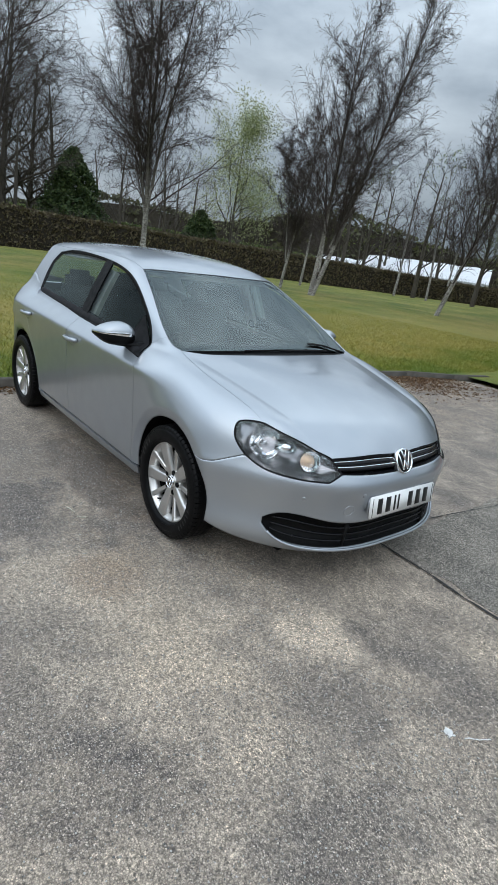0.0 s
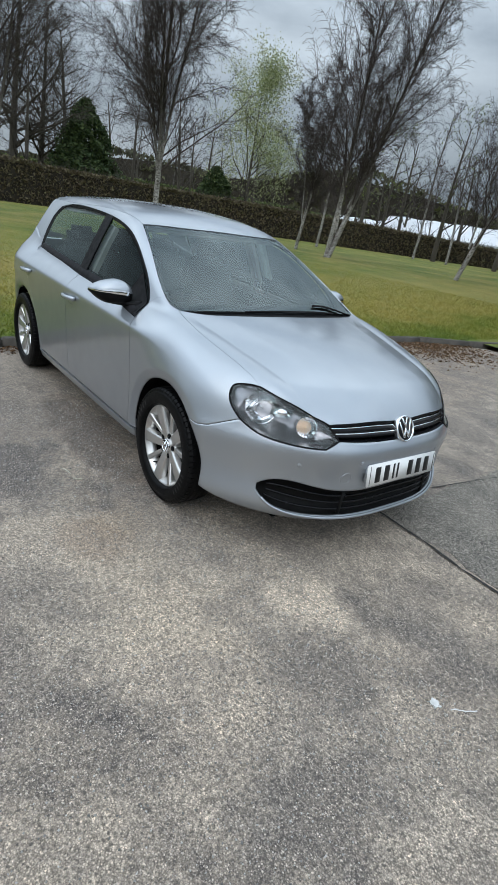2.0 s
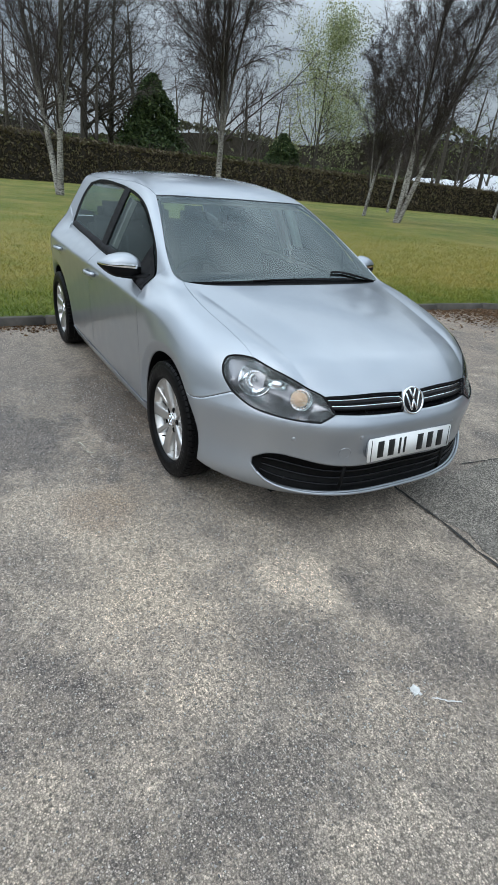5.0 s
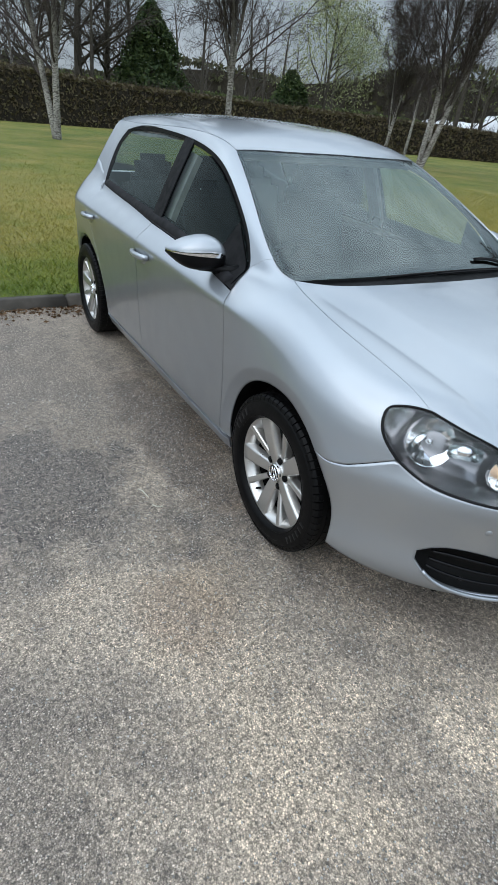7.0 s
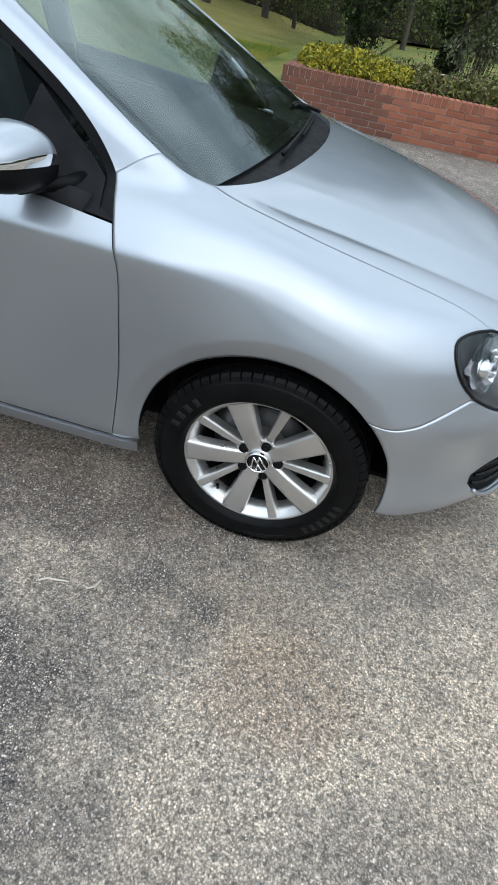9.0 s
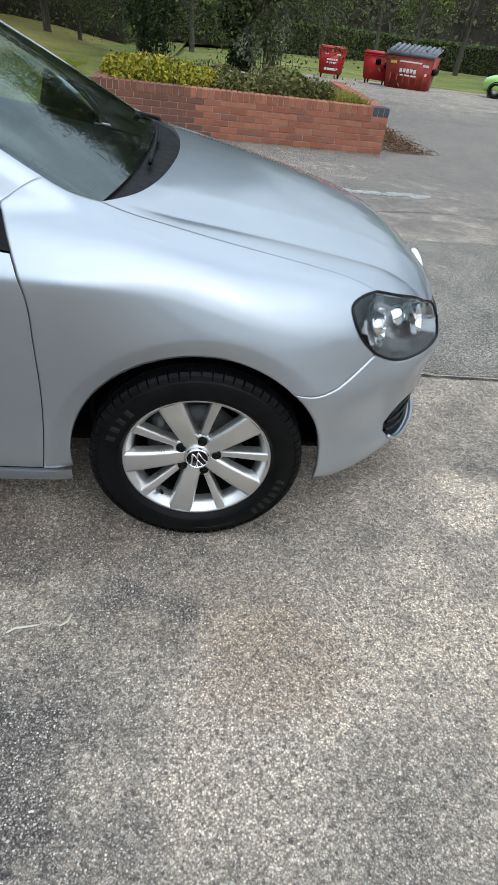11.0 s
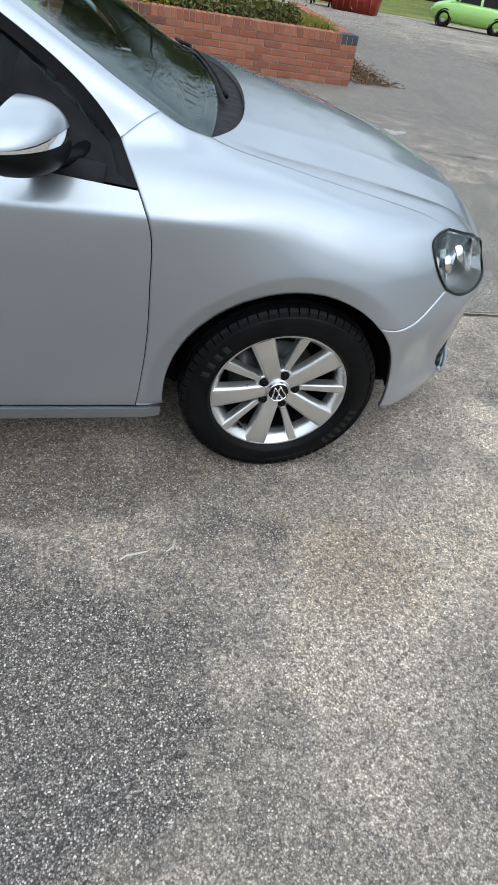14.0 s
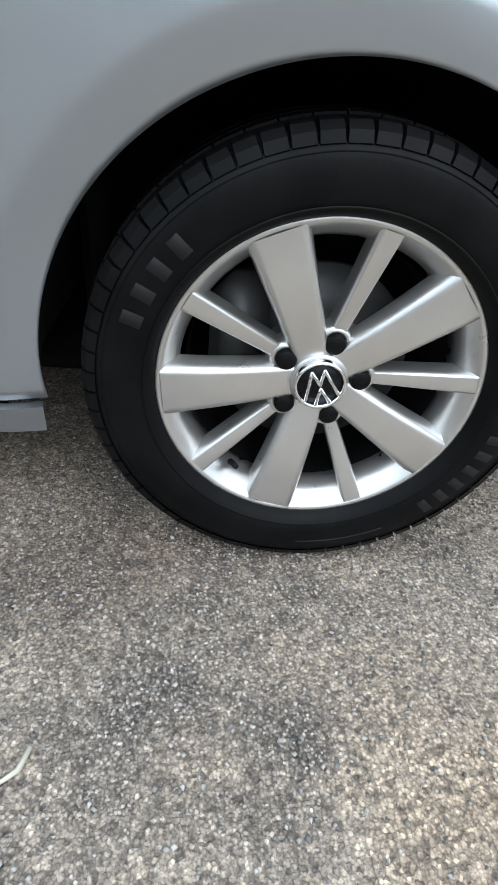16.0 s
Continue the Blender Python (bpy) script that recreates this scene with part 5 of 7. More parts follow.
def wheel(at, s, turn=0.0, spin=0.0):
    """An alloy wheel with its tyre; its outer face looks to -y for s = 1."""
    w = part("wheel", lathe([(0.202, 0.085), (0.196, 0.05), (0.192, 0.0), (0.192, -0.045), (0.200, -0.062), (0.208, -0.071), (0.2125, -0.0775), (0.217, -0.081), (0.2215, -0.080), (0.2225, -0.074)], 96), M_ALLOY, car, "ten-spoke alloy wheel with road tyre")
    w.matrix_basis = pose(at[0], at[1], at[2], 0, spin if s == 1 else -spin, 180 * (s < 0) + turn)
    tyre = part("tyre", lathe(TYRE, 120), M_TYRE, w, "black road tyre")
    b = bmesh.new()
    for ring, (r0, y0, y1, n, ln, sk) in enumerate(((0.3115, -0.079, -0.052, 66, 0.78, 0.010), (0.3150, -0.046, -0.018, 54, 0.93, 0.010), (0.3150, -0.012, 0.018, 54, 0.95, 0.0), (0.3150, 0.024, 0.050, 54, 0.93, -0.010), (0.3115, 0.055, 0.079, 66, 0.78, -0.010))):
        for k in range(n):
            a0, a1 = 2 * math.pi * (k + 0.5 - ln / 2) / n, 2 * math.pi * (k + 0.5 + ln / 2) / n
            vs = []
            for rr in (r0 - 0.007, r0 + (0.0015 if ring in (1, 2, 3) else 0.0)):
                for aa in (a0, (a0 + a1) / 2, a1):
                    for yy, da in ((y0, sk), (y1, -sk)):
                        edge = 0.0045 if ring in (0, 4) and yy in (y0 if ring == 0 else y1,) else 0.0
                        vs.append(b.verts.new(((rr - edge) * math.cos(aa + da), yy, (rr - edge) * math.sin(aa + da))))
            for q in ((6, 7, 9, 8), (8, 9, 11, 10), (0, 6, 8, 2), (2, 8, 10, 4), (1, 3, 9, 7), (3, 5, 11, 9), (0, 1, 7, 6), (4, 10, 11, 5)):
                b.faces.new([vs[i] for i in q])
    for k in range(66):   # shoulder ribs
        a0 = 2 * math.pi * k / 66
        rows = []
        for r, y, hw, out in ((0.3130, -0.066, 0.036, 0.001), (0.3095, -0.0800, 0.039, 0.005), (0.3020, -0.0900, 0.041, 0.0045), (0.2930, -0.0965, 0.043, 0.0012)):
            n = Vector((0.7 * math.cos(a0), -0.7, 0.7 * math.sin(a0)))
            rows.append([b.verts.new(Vector((r * math.cos(a0 + d), y, r * math.sin(a0 + d))) + n * o) for d, o in ((-hw - 0.004, -0.004), (-hw, out), (hw, out), (hw + 0.004, -0.004))])
        for r0, r1 in zip(rows[:-1], rows[1:]):
            for q in range(3):
                b.faces.new((r0[q], r0[q + 1], r1[q + 1], r1[q]))
    tread = part("tread", b, M_TYRE, tyre, smooth=False)
    tagged(tread, kind="stuff")
    for a_mid, span, n in ((148, 30, 4), (-28, 38, 6)):   # raised sidewall marks as plain bars
        for k in range(n):
            a = radians(a_mid - spin + span * (0.5 - (k + 0.5) / n))
            m = box_bm((0.026, 0.0010, 0.5 * radians(span) * 0.262 / n), (0, 0, 0), 0.0006, 1)
            o = part("sidewall_mark", m, M_LETTER, tyre)
            o.matrix_basis = Matrix.Translation((0.262 * math.cos(a), -0.1028, 0.262 * math.sin(a))) @ Matrix.Rotation(-a, 4, "Y")
    for r in (0.2335, 0.287):
        part("sidewall_ring", lathe([(r - 0.002, -0.0985 if r < 0.25 else -0.0975), (r, -0.1012 if r < 0.25 else -0.0998), (r + 0.002, -0.0995 if r < 0.25 else -0.0968)], 120), M_TYRE, tyre)
    for r, a0, a1 in ((0.247, 20, 70), (0.277, 25, 85), (0.247, 190, 235), (0.277, 100, 118), (0.277, 180, 240), (0.268, 270, 300)):
        arc_ = [(r * math.cos(radians(a0 + (a1 - a0) * q / 14)), -0.1022 + 20 * (r - 0.262) ** 2, r * math.sin(radians(a0 + (a1 - a0) * q / 14))) for q in range(15)]
        part("sidewall_rib", tube_mesh(arc_, 0.0013, 5), M_LETTER, tyre)
    for k in range(5):
        a = radians(90 + 23 + 72 * k)
        part("spoke", spoke_mesh(a, 0.026, 0.041, 0.035, 0.213, -0.058, -0.080, -0.004), M_ALLOY, w)
        a2 = a + radians(36)
        part("spoke", spoke_mesh(a2, 0.010, 0.0165, 0.045, 0.213, -0.046, -0.079, 0.0), M_ALLOY, w)
        a3 = a + radians(36)
        lug = part("wheel_bolt_cap", lathe([(0.0008, -0.012), (0.0118, -0.012), (0.0142, -0.0095), (0.0145, 0.014)], 18), M_BLACK, w)
        lug.location = (0.0575 * math.cos(a3), -0.050, 0.0575 * math.sin(a3))
        part("bolt_seat", lathe([(0.0150, -0.003), (0.0185, -0.005), (0.024, 0.003), (0.027, 0.02)], 20), M_ALLOY, w).location = lug.location
    part("hub", lathe([(0.0362, -0.061), (0.040, -0.060), (0.046, -0.046), (0.066, -0.036), (0.075, -0.024), (0.078, 0.01)], 48), M_ALLOY, w)
    cap = roundel(0.0365, w, (0, -0.058, 0), pose(0, 0, 0, 90, 164, 0), "centre_cap")
    part("brake_disc", lathe([(0.05, 0.012), (0.140, 0.012), (0.140, 0.03), (0.05, 0.03)], 48), M_STEEL, w)
    part("brake_caliper", box_bm((0.08, 0.075, 0.17), (-0.112, 0.02, 0.04), 0.014), M_STEEL, w)
    part("inner_barrel", lathe([(0.185, -0.03), (0.18, 0.02), (0.178, 0.08), (0.02, 0.082)], 48), M_DARK, w)
    vst = radians(234 - spin)
    part("valve", tube_mesh([(0.188 * math.cos(vst), -0.050, 0.188 * math.sin(vst)), (0.176 * math.cos(vst), -0.074, 0.176 * math.sin(vst))], [0.005, 0.0042], 8), M_RUBBER, w)
    return w


for sx in (1, -1):
    for s in (1, -1):
        wheel((sx * AXLE, -s * 0.770, HUB + 0.003), s, 0.0, 0.0 if sx == 1 else 17.0)
        # arch liner
        v, f = [], []
        a_all = np.radians(np.linspace(2, 178, 41))
        lip = np.abs(SIDE.to(np.stack([sx * AXLE + (ARCH + 0.003) * np.cos(a_all), HUB + (ARCH + 0.003) * np.sin(a_all)], 1))[:, 1])
        for i in range(41):
            a = a_all[i]
            for r, y in ((ARCH + 0.002, lip[i] - 0.006), (ARCH + 0.006, lip[i] - 0.03), (ARCH + 0.012, lip[i] - 0.06), (ARCH + 0.012, 0.50), (0.05, 0.49)):
                v.append((sx * AXLE + r * math.cos(a), -s * y, HUB + r * math.sin(a)))
        f = [(i * 5 + k, i * 5 + k + 1, i * 5 + k + 6, i * 5 + k + 5) for i in range(40) for k in range(4)]
        part("arch_liner", mesh_of(v, f), M_DARK, car)

# floor pan and cabin
part("floor_pan", box_bm((3.9, 1.2, 0.04), (0.0, 0, 0.20), 0.01), M_DARK, car)
part("floor_pan", box_bm((1.70, 1.62, 0.04), (0.0, 0, 0.235), 0.01), M_DARK, car)
part("bulkhead", box_bm((0.03, 1.40, 0.62), (0.97, 0, 0.55), 0.01), M_DARK, car)
for s in (1, -1):
    part("door_card", box_bm((1.95, 0.03, 0.66), (-0.13, -s * 0.775, 0.58), 0.012), M_DASH, car)
    g = coons(Chart("diag", -s), Chart("side", -s).to(sweep([(-0.16, 0.96), (-0.06, 0.96)], 8)), Chart("side", -s).to(sweep([(-0.16, 1.35), (-0.06, 1.34)], 8)), 6, 14, off=0.05)
    part("pillar_trim", shell(g, 0.03, 0.0), M_LINING, car)
dash = bmesh.new()
box_bm((0.50, 1.46, 0.16), (0.80, 0, 0.845), 0.05, 4, Matrix.Rotation(radians(8), 3, "Y"), dash)
box_bm((0.20, 1.42, 0.26), (0.74, 0, 0.70), 0.05, 3, None, dash)
box_bm((0.20, 0.40, 0.06), (0.68, -0.36, 0.93), 0.025, 3, None, dash)
part("dashboard", dash, M_DASH, car)
part("centre_console", box_bm((0.9, 0.22, 0.24), (0.30, 0, 0.40), 0.03), M_DASH, car)
sw = part("steering_wheel", lathe([(0.178 + 0.014 * math.cos(t), 0.014 * math.sin(t)) for t in np.linspace(0, 2 * math.pi, 11)[:-1]], 48, "Z", True), M_BLACK, car)
sw.matrix_basis = pose(0.50, -0.36, 0.86, 0, -66, 0)
part("wheel_hub", lathe([(0.001, 0.02), (0.05, 0.02), (0.065, 0.0), (0.06, -0.05)], 24, "Z"), M_BLACK, sw)
for a in (0, 180, 270):
    part("wheel_spoke", box_bm((0.14, 0.035, 0.014), (0.11 * math.cos(radians(a + 90)), 0.11 * math.sin(radians(a + 90)), 0), 0.005, 2, Matrix.Rotation(radians(a + 90), 3, "Z")), M_BLACK, sw)


def seat(x, y, wide=0.52, rear=False):
    st = part("seat", box_bm((0.50, wide, 0.17), (x + 0.22, y, 0.46), 0.06, 4, Matrix.Rotation(radians(-8), 3, "Y")), M_CLOTH, car, "dark grey cloth seat")
    part("seat_back", box_bm((0.15, wide * 0.96, 0.64), (x - 0.10, y, 0.80), 0.06, 4, Matrix.Rotation(radians(-16), 3, "Y")), M_CLOTH, st)
    for yy in ((y,) if not rear else (y - 0.38, y, y + 0.38)):
        part("headrest", box_bm((0.09, 0.27, 0.17), (x - 0.215, yy, 1.20 if not rear else 1.14), 0.045, 4, Matrix.Rotation(radians(-10), 3, "Y")), M_CLOTH, st)
        for d in (-0.05, 0.05):
            part("headrest_rod", tube_mesh([(x - 0.17, yy + d, 1.05), (x - 0.205, yy + d, 1.15)], 0.006, 6), M_CHROME, st)


seat(-0.20, -0.36)
seat(-0.20, 0.36)
seat(-1.02, 0.0, 1.28, True)
part("parcel_shelf", box_bm((0.45, 1.1, 0.02), (-1.50, 0, 0.93), 0.005), M_DASH, car)
g_lin = coons(TOP, roof_front, roof_back, 20, 24, roof_edge, flip(roof_edge), off=0.04)
part("roof_lining", shell(g_lin, 0.006, 0.01), M_LINING, car)
rv = part("rear_view_mirror", box_bm((0.03, 0.22, 0.065), (0.365, 0.0, 1.270), 0.014, 3), M_BLACK, car)
part("mirror_stem", tube_mesh([(0.375, 0, 1.285), (0.395, 0, 1.315)], 0.010, 8), M_BLACK, rv)

# ---- plants: shared tools ----
def prisms(P, Q, r0, r1, name):
    """Many thin three-sided twigs in one mesh."""
    P, Q = np.asarray(P, float), np.asarray(Q, float)
    d = Q - P
    d /= np.maximum(np.linalg.norm(d, axis=1, keepdims=True), 1e-6)
    a = np.cross(d, np.array([0.37, 0.21, 0.11]) + 0 * d)
    a /= np.maximum(np.linalg.norm(a, axis=1, keepdims=True), 1e-6)
    b = np.cross(d, a)
    n = len(P)
    ring = [(math.cos(t), math.sin(t)) for t in (0, 2.094, 4.189)]
    v = np.concatenate([np.stack([P + r0[:, None] * (c * a + s * b) for c, s in ring], 1), np.stack([Q + r1[:, None] * (c * a + s * b) for c, s in ring], 1)], 1).reshape(-1, 3)
    base = (np.arange(n) * 6)[:, None]
    f = np.concatenate([base + np.array([[0, 1, 4, 3]]), base + np.array([[1, 2, 5, 4]]), base + np.array([[2, 0, 3, 5]])])
    return raw_mesh(v, f, name)


def raw_mesh(v, f, name):
    me = bpy.data.meshes.new(name)
    k = f.shape[1]
    me.vertices.add(len(v))
    me.vertices.foreach_set("co", v.astype(np.float32).ravel())
    me.loops.add(f.size)
    me.loops.foreach_set("vertex_index", f.astype(np.int32).ravel())
    me.polygons.add(len(f))
    me.polygons.foreach_set("loop_start", np.arange(0, f.size, k, dtype=np.int32))
    me.update(calc_edges=True)
    return me


def leaves_mesh(C, size, rng, name, flat=0.0):
    """Small folded leaves at the points C."""
    n = len(C)
    u = rng.normal(size=(n, 3))
    u[:, 2] *= 1 - flat
    u /= np.linalg.norm(u, axis=1, keepdims=True)
    w = np.cross(u, rng.normal(size=(n, 3)))
    w /= np.maximum(np.linalg.norm(w, axis=1, keepdims=True), 1e-6)
    s = (size * rng.uniform(0.6, 1.3, n))[:, None]
    nn = np.cross(u, w)
    v = np.stack([C - u * s, C + w * s * 0.5 + nn * s * 0.18, C + u * s, C - w * s * 0.5 + nn * s * 0.18], 1).reshape(-1, 3)
    b = (np.arange(n) * 4)[:, None]
    return raw_mesh(v, np.concatenate([b + np.array([[0, 1, 2]]), b + np.array([[0, 2, 3]])]), name)


def bark_mat(name, light, dark, birch=False):
    p = Mat(name, 0.85)
    if birch:
        band = p.noise(5.0, 5.0, 0.7, (2.0, 2.0, 7.0))
        low = p.noise(1.1, 4.0, 0.6)
        c = p.ramp(band, (0.44, dark), (0.52, light), (1.0, tuple(min(1, v * 1.15) for v in light)))
        sep = p.n.new("ShaderNodeSeparateXYZ")
        p.l.new(p.co, sep.inputs["Vector"])
        c = p.mix(p.ramp(p.math("MULTIPLY", sep.outputs["Z"], 0.125), (0.30, (0.0,)), (0.62, (0.9,))), c, dark)
        p.color(p.mix(p.ramp(low, (0.45, (0.0,)), (0.62, (0.75,))), c, dark))
    else:
        p.color(p.ramp(p.noise(9.0, 6.0, 0.7, (2.0, 2.0, 0.5)), (0.3, dark), (0.7, light)))
    p.bump(p.noise(22.0, 5.0, 0.6, (1.0, 1.0, 0.4)), 0.6, 0.02)
    return p.m


def leaf_mat(name, *cols, rough=0.6):
    p = Mat(name, rough, Specular_IOR_Level=0.2)
    n = len(cols)
    p.color(p.ramp(p.island(), *[(i / max(1, n - 1), c) for i, c in enumerate(cols)]))
    p.b.inputs["Subsurface Weight"].default_value = 0.0
    return p.m


M_BIRCH = bark_mat("birch_bark", (0.42, 0.40, 0.37), (0.07, 0.06, 0.05), True)
M_TWIG = plain("birch_twigs", (0.050, 0.037, 0.034), 0.8, vary=0.35, scale=3.0)
M_BARK = bark_mat("dark_bark", (0.10, 0.085, 0.065), (0.035, 0.03, 0.024))
M_TWIG2 = plain("brown_twigs", (0.046, 0.037, 0.027), 0.85, vary=0.35, scale=3.0)
M_BUD = leaf_mat("spring_leaves", (0.085, 0.125, 0.028), (0.155, 0.200, 0.048), (0.25, 0.285, 0.085))
M_OLIVE = leaf_mat("olive_leaves", (0.030, 0.042, 0.016), (0.060, 0.080, 0.024), (0.130, 0.155, 0.045))
M_PALE = leaf_mat("pale_blossom_leaves", (0.22, 0.27, 0.08), (0.36, 0.40, 0.18), (0.50, 0.52, 0.34))
M_IVY = leaf_mat("ivy_leaves", (0.012, 0.025, 0.008), (0.03, 0.055, 0.015))
M_FIR = leaf_mat("conifer_leaves", (0.022, 0.038, 0.015), (0.045, 0.072, 0.026), (0.085, 0.115, 0.040))


class Grower:
    """Grows one tree as limbs (for the trunk) and twigs (for the crown)."""

    def __init__(self, seed, fine=0.0045):
        self.fine = fine
        self.rng = np.random.default_rng(seed)
        self.limbs, self.boughs, self.P, self.Q, self.r0, self.r1, self.tips = [], [], [], [], [], [], []

    def go(self, p, d, L, r, depth, up, spec):
        rng = self.rng
        n = max(3, int(L / 0.45)) if depth < 3 else 2 if L > 0.45 else 1
        pts, rad = [p.copy()], [r]
        for i in range(n):
            d = d + rng.normal(0, (0.014, 0.11, 0.20, 0.30)[depth], 3) + np.array([0, 0, up[depth]]) * (1.0 / n) * (1 if depth < 2 else (i / n) * 2)
            d /= np.linalg.norm(d)
            p = p + d * (L / n)
            pts.append(p.copy())
            rad.append(r * (1 - 0.85 * (i + 1) / n) + 0.0018)
        if r > 0.020:
            (self.limbs if depth == 0 else self.boughs).append((pts, rad))
        else:
            self.P += pts[:-1]
            self.Q += pts[1:]
            self.r0 += rad[:-1]
            self.r1 += rad[1:]
        if depth >= len(spec):
            self.tips.append(pts[-1])
            self.tips.append(pts[len(pts) // 2])
            return
        cnt, frac, a0, start, ang = spec[depth]
        for k in range(int(cnt * rng.uniform(0.8, 1.2))):
            t = start + (1 - start) * (k + rng.uniform(0, 1)) / cnt
            t = min(t, 0.99)
            i = min(int(t * n), n - 1)
            q = pts[i] + (pts[i + 1] - pts[i]) * (t * n - i)
            ax = pts[i + 1] - pts[i]
            ax = ax / np.linalg.norm(ax)
            side = np.cross(ax, rng.normal(size=3))
            side /= np.linalg.norm(side)
            w = radians(ang * rng.uniform(0.7, 1.3))
            dd = ax * math.cos(w) + side * math.sin(w)
            self.go(q, dd, L * frac * (1.15 - 0.75 * t) * rng.uniform(0.7, 1.2) if depth == 0 else L * frac * rng.uniform(0.6, 1.2), max(self.fine, rad[i] * a0), depth + 1, up, spec)

    def tree(self, name, label, at, bark, twig, leaf=None, leaf_size=0.05, per_tip=0, spread=0.25, category="tree", group=""):
        t = thing(name, label, category, group, at)
        for nm, lot, mt in (("trunk", self.limbs, bark), ("branchwork", self.boughs, twig)):
            if nm == "trunk":
                for pts, rad in lot:
                    part("trunk", tube_mesh(pts, rad, 9, False), mt, t)
                continue
            bm = bmesh.new()
            for pts, rad in lot:
                me = tube_mesh(pts, rad, 5, False)
                bm.from_mesh(me)
                bpy.data.meshes.remove(me)
            part(nm, bm, mt, t, kind="stuff")
        if self.P:
            part("crown", prisms(self.P, self.Q, np.array(self.r0), np.array(self.r1), "crown"), twig, t, smooth=False, kind="stuff")
        if leaf and per_tip:
            tips = np.repeat(np.array(self.tips), per_tip, 0)
            part("leaves", leaves_mesh(tips + self.rng.normal(0, spread, tips.shape), leaf_size, self.rng, "leaves"), leaf, t, smooth=False, kind="stuff")
        return t


def birch(seed, height, stems, label, at, dense=1.0, fine=0.0058, ang=28):
    """stems: for each one its lean in x and y, its height as a share of the whole, and where it forks from the ground or the trunk."""
    g = Grower(seed, fine)
    for k, (lx, ly, share, z0) in enumerate(stems):
        h = height * share
        d = np.array([lx, ly, 1.0])
        p = np.array([0.5 * lx, 0.5 * ly, -0.1]) if z0 == 0 else np.array([stems[0][0] * z0, stems[0][1] * z0, z0])
        g.go(p, d / np.linalg.norm(d), h, 0.0075 * h + (0.03 if z0 == 0 else -0.01), 0, (0.05, 0.12, -0.15, -1.4), [(int(30 * dense), 0.38, 0.36, 0.14 if z0 == 0 else 0.05, ang), (int(16 * dense), 0.33, 0.42, 0.08, 34), (int(14 * dense), 0.44, 0.55, 0.08, 42)])
    return g.tree("birch_tree", label, at, M_BIRCH, M_TWIG)


def bare(seed, height, label, at, leaf=None, per_tip=0, size=0.05, dense=1.0, r=0.022, start=0.22, ang=50, name="bare_tree", spread=0.25, up=(0.05, 0.35, 0.1, 0.0), reach=0.44, fine=0.0055):
    g = Grower(seed, fine)
    g.go(np.array([0, 0, -0.1]), np.array([0.03, 0.02, 1.0]), height, r * height, 0, up, [(int(24 * dense), reach, 0.42, start, ang), (int(10 * dense), 0.42, 0.45, 0.12, 45), (int(8 * dense), 0.5, 0.55, 0.10, 40)])
    return g.tree(name, label, at, M_BARK, M_TWIG2, leaf, size, per_tip, spread)


def polar(az, dist, eye=(3.62, -2.15)):
    return eye[0] + dist * math.cos(radians(az)), eye[1] + dist * math.sin(radians(az))


def on(x, y):
    return (x, y, ground_z(x, y) + (0.06 if x < -2.2 else 0.0))


# the birches on the lawn
b1 = birch(11, 13.5, [(0.19, 0.20, 1.0, 0), (0.08, 0.09, 0.92, 0), (0.02, 0.01, 0.66, 1.2), (0.24, 0.26, 0.72, 2.4)], "leafless silver birch with several leaning white stems on the lawn", on(-17.4, 18.2), 0.95)
b2 = birch(12, 10.5, [(0.17, 0.20, 1.0, 0), (0.02, 0.01, 0.70, 1.4)], "leafless silver birch with a pale slanting trunk on the lawn", on(-11.4, 20.6), 0.95)
b3 = birch(13, 14.5, [(0.03, 0.05, 1.0, 0), (-0.06, -0.09, 0.9, 0), (0.16, 0.18, 0.72, 2.5)], "leafless silver birch with twin white trunks on the lawn", on(-22.6, 3.6), 0.9, ang=34)
b4 = birch(14, 14.5, [(0.0, 0.0, 1.0, 0), (0.11, 0.12, 0.74, 2.6), (-0.09, -0.09, 0.70, 2.3), (0.05, -0.06, 0.72, 3.0)], "tall dense leafless birch with a fine dark crown", on(-20.4, 10.1), 1.0, ang=38)
b5 = birch(15, 9.5, [(0.06, 0.10, 1.0, 0), (-0.05, 0.02, 0.8, 0)], "slim leafless birch with white leaning stems on the lawn", on(-5.6, 17.6), 0.8)
b6 = birch(16, 9.0, [(0.05, 0.08, 1.0, 0), (-0.06, -0.05, 0.7, 1.5)], "slim leafless birch on the lawn near the hedge", on(*polar(139, 33)), 1.0)
w1 = bare(21, 13.5, "bare broad tree behind the hedge", on(*polar(163.5, 52)), dense=1.2)
w2 = bare(22, 9.5, "bare tree with first green buds behind the hedge", on(*polar(120, 50)), M_BUD, 1, 0.05)
w3 = bare(23, 11.5, "tree in pale spring leaf behind the hedge", on(*polar(144.6, 54)), M_PALE, 8, 0.075, 0.9, 0.016, 0.12, 56, spread=0.45, up=(0.05, 0.55, 0.2, 0.0), reach=0.55)
w4 = bare(24, 8.5, "young tree in fresh green leaf at the field's edge", on(*polar(100, 45)), M_BUD, 6, 0.105, 0.7, spread=0.4)
# plainer trees for the wood
f1 = bare(25, 10.5, "bare tree in the wood beyond the hedge", on(*polar(172, 54)), dense=0.52, fine=0.012)
f2 = bare(26, 9.5, "bare tree with first buds in the wood beyond the hedge", on(*polar(131, 56)), M_BUD, 1, 0.08, dense=0.52, fine=0.012)
f3 = birch(27, 11.0, [(0.03, 0.05, 1.0, 0)], "slim leafless birch in the wood beyond the hedge", on(*polar(127.5, 50)), 0.52, fine=0.012)
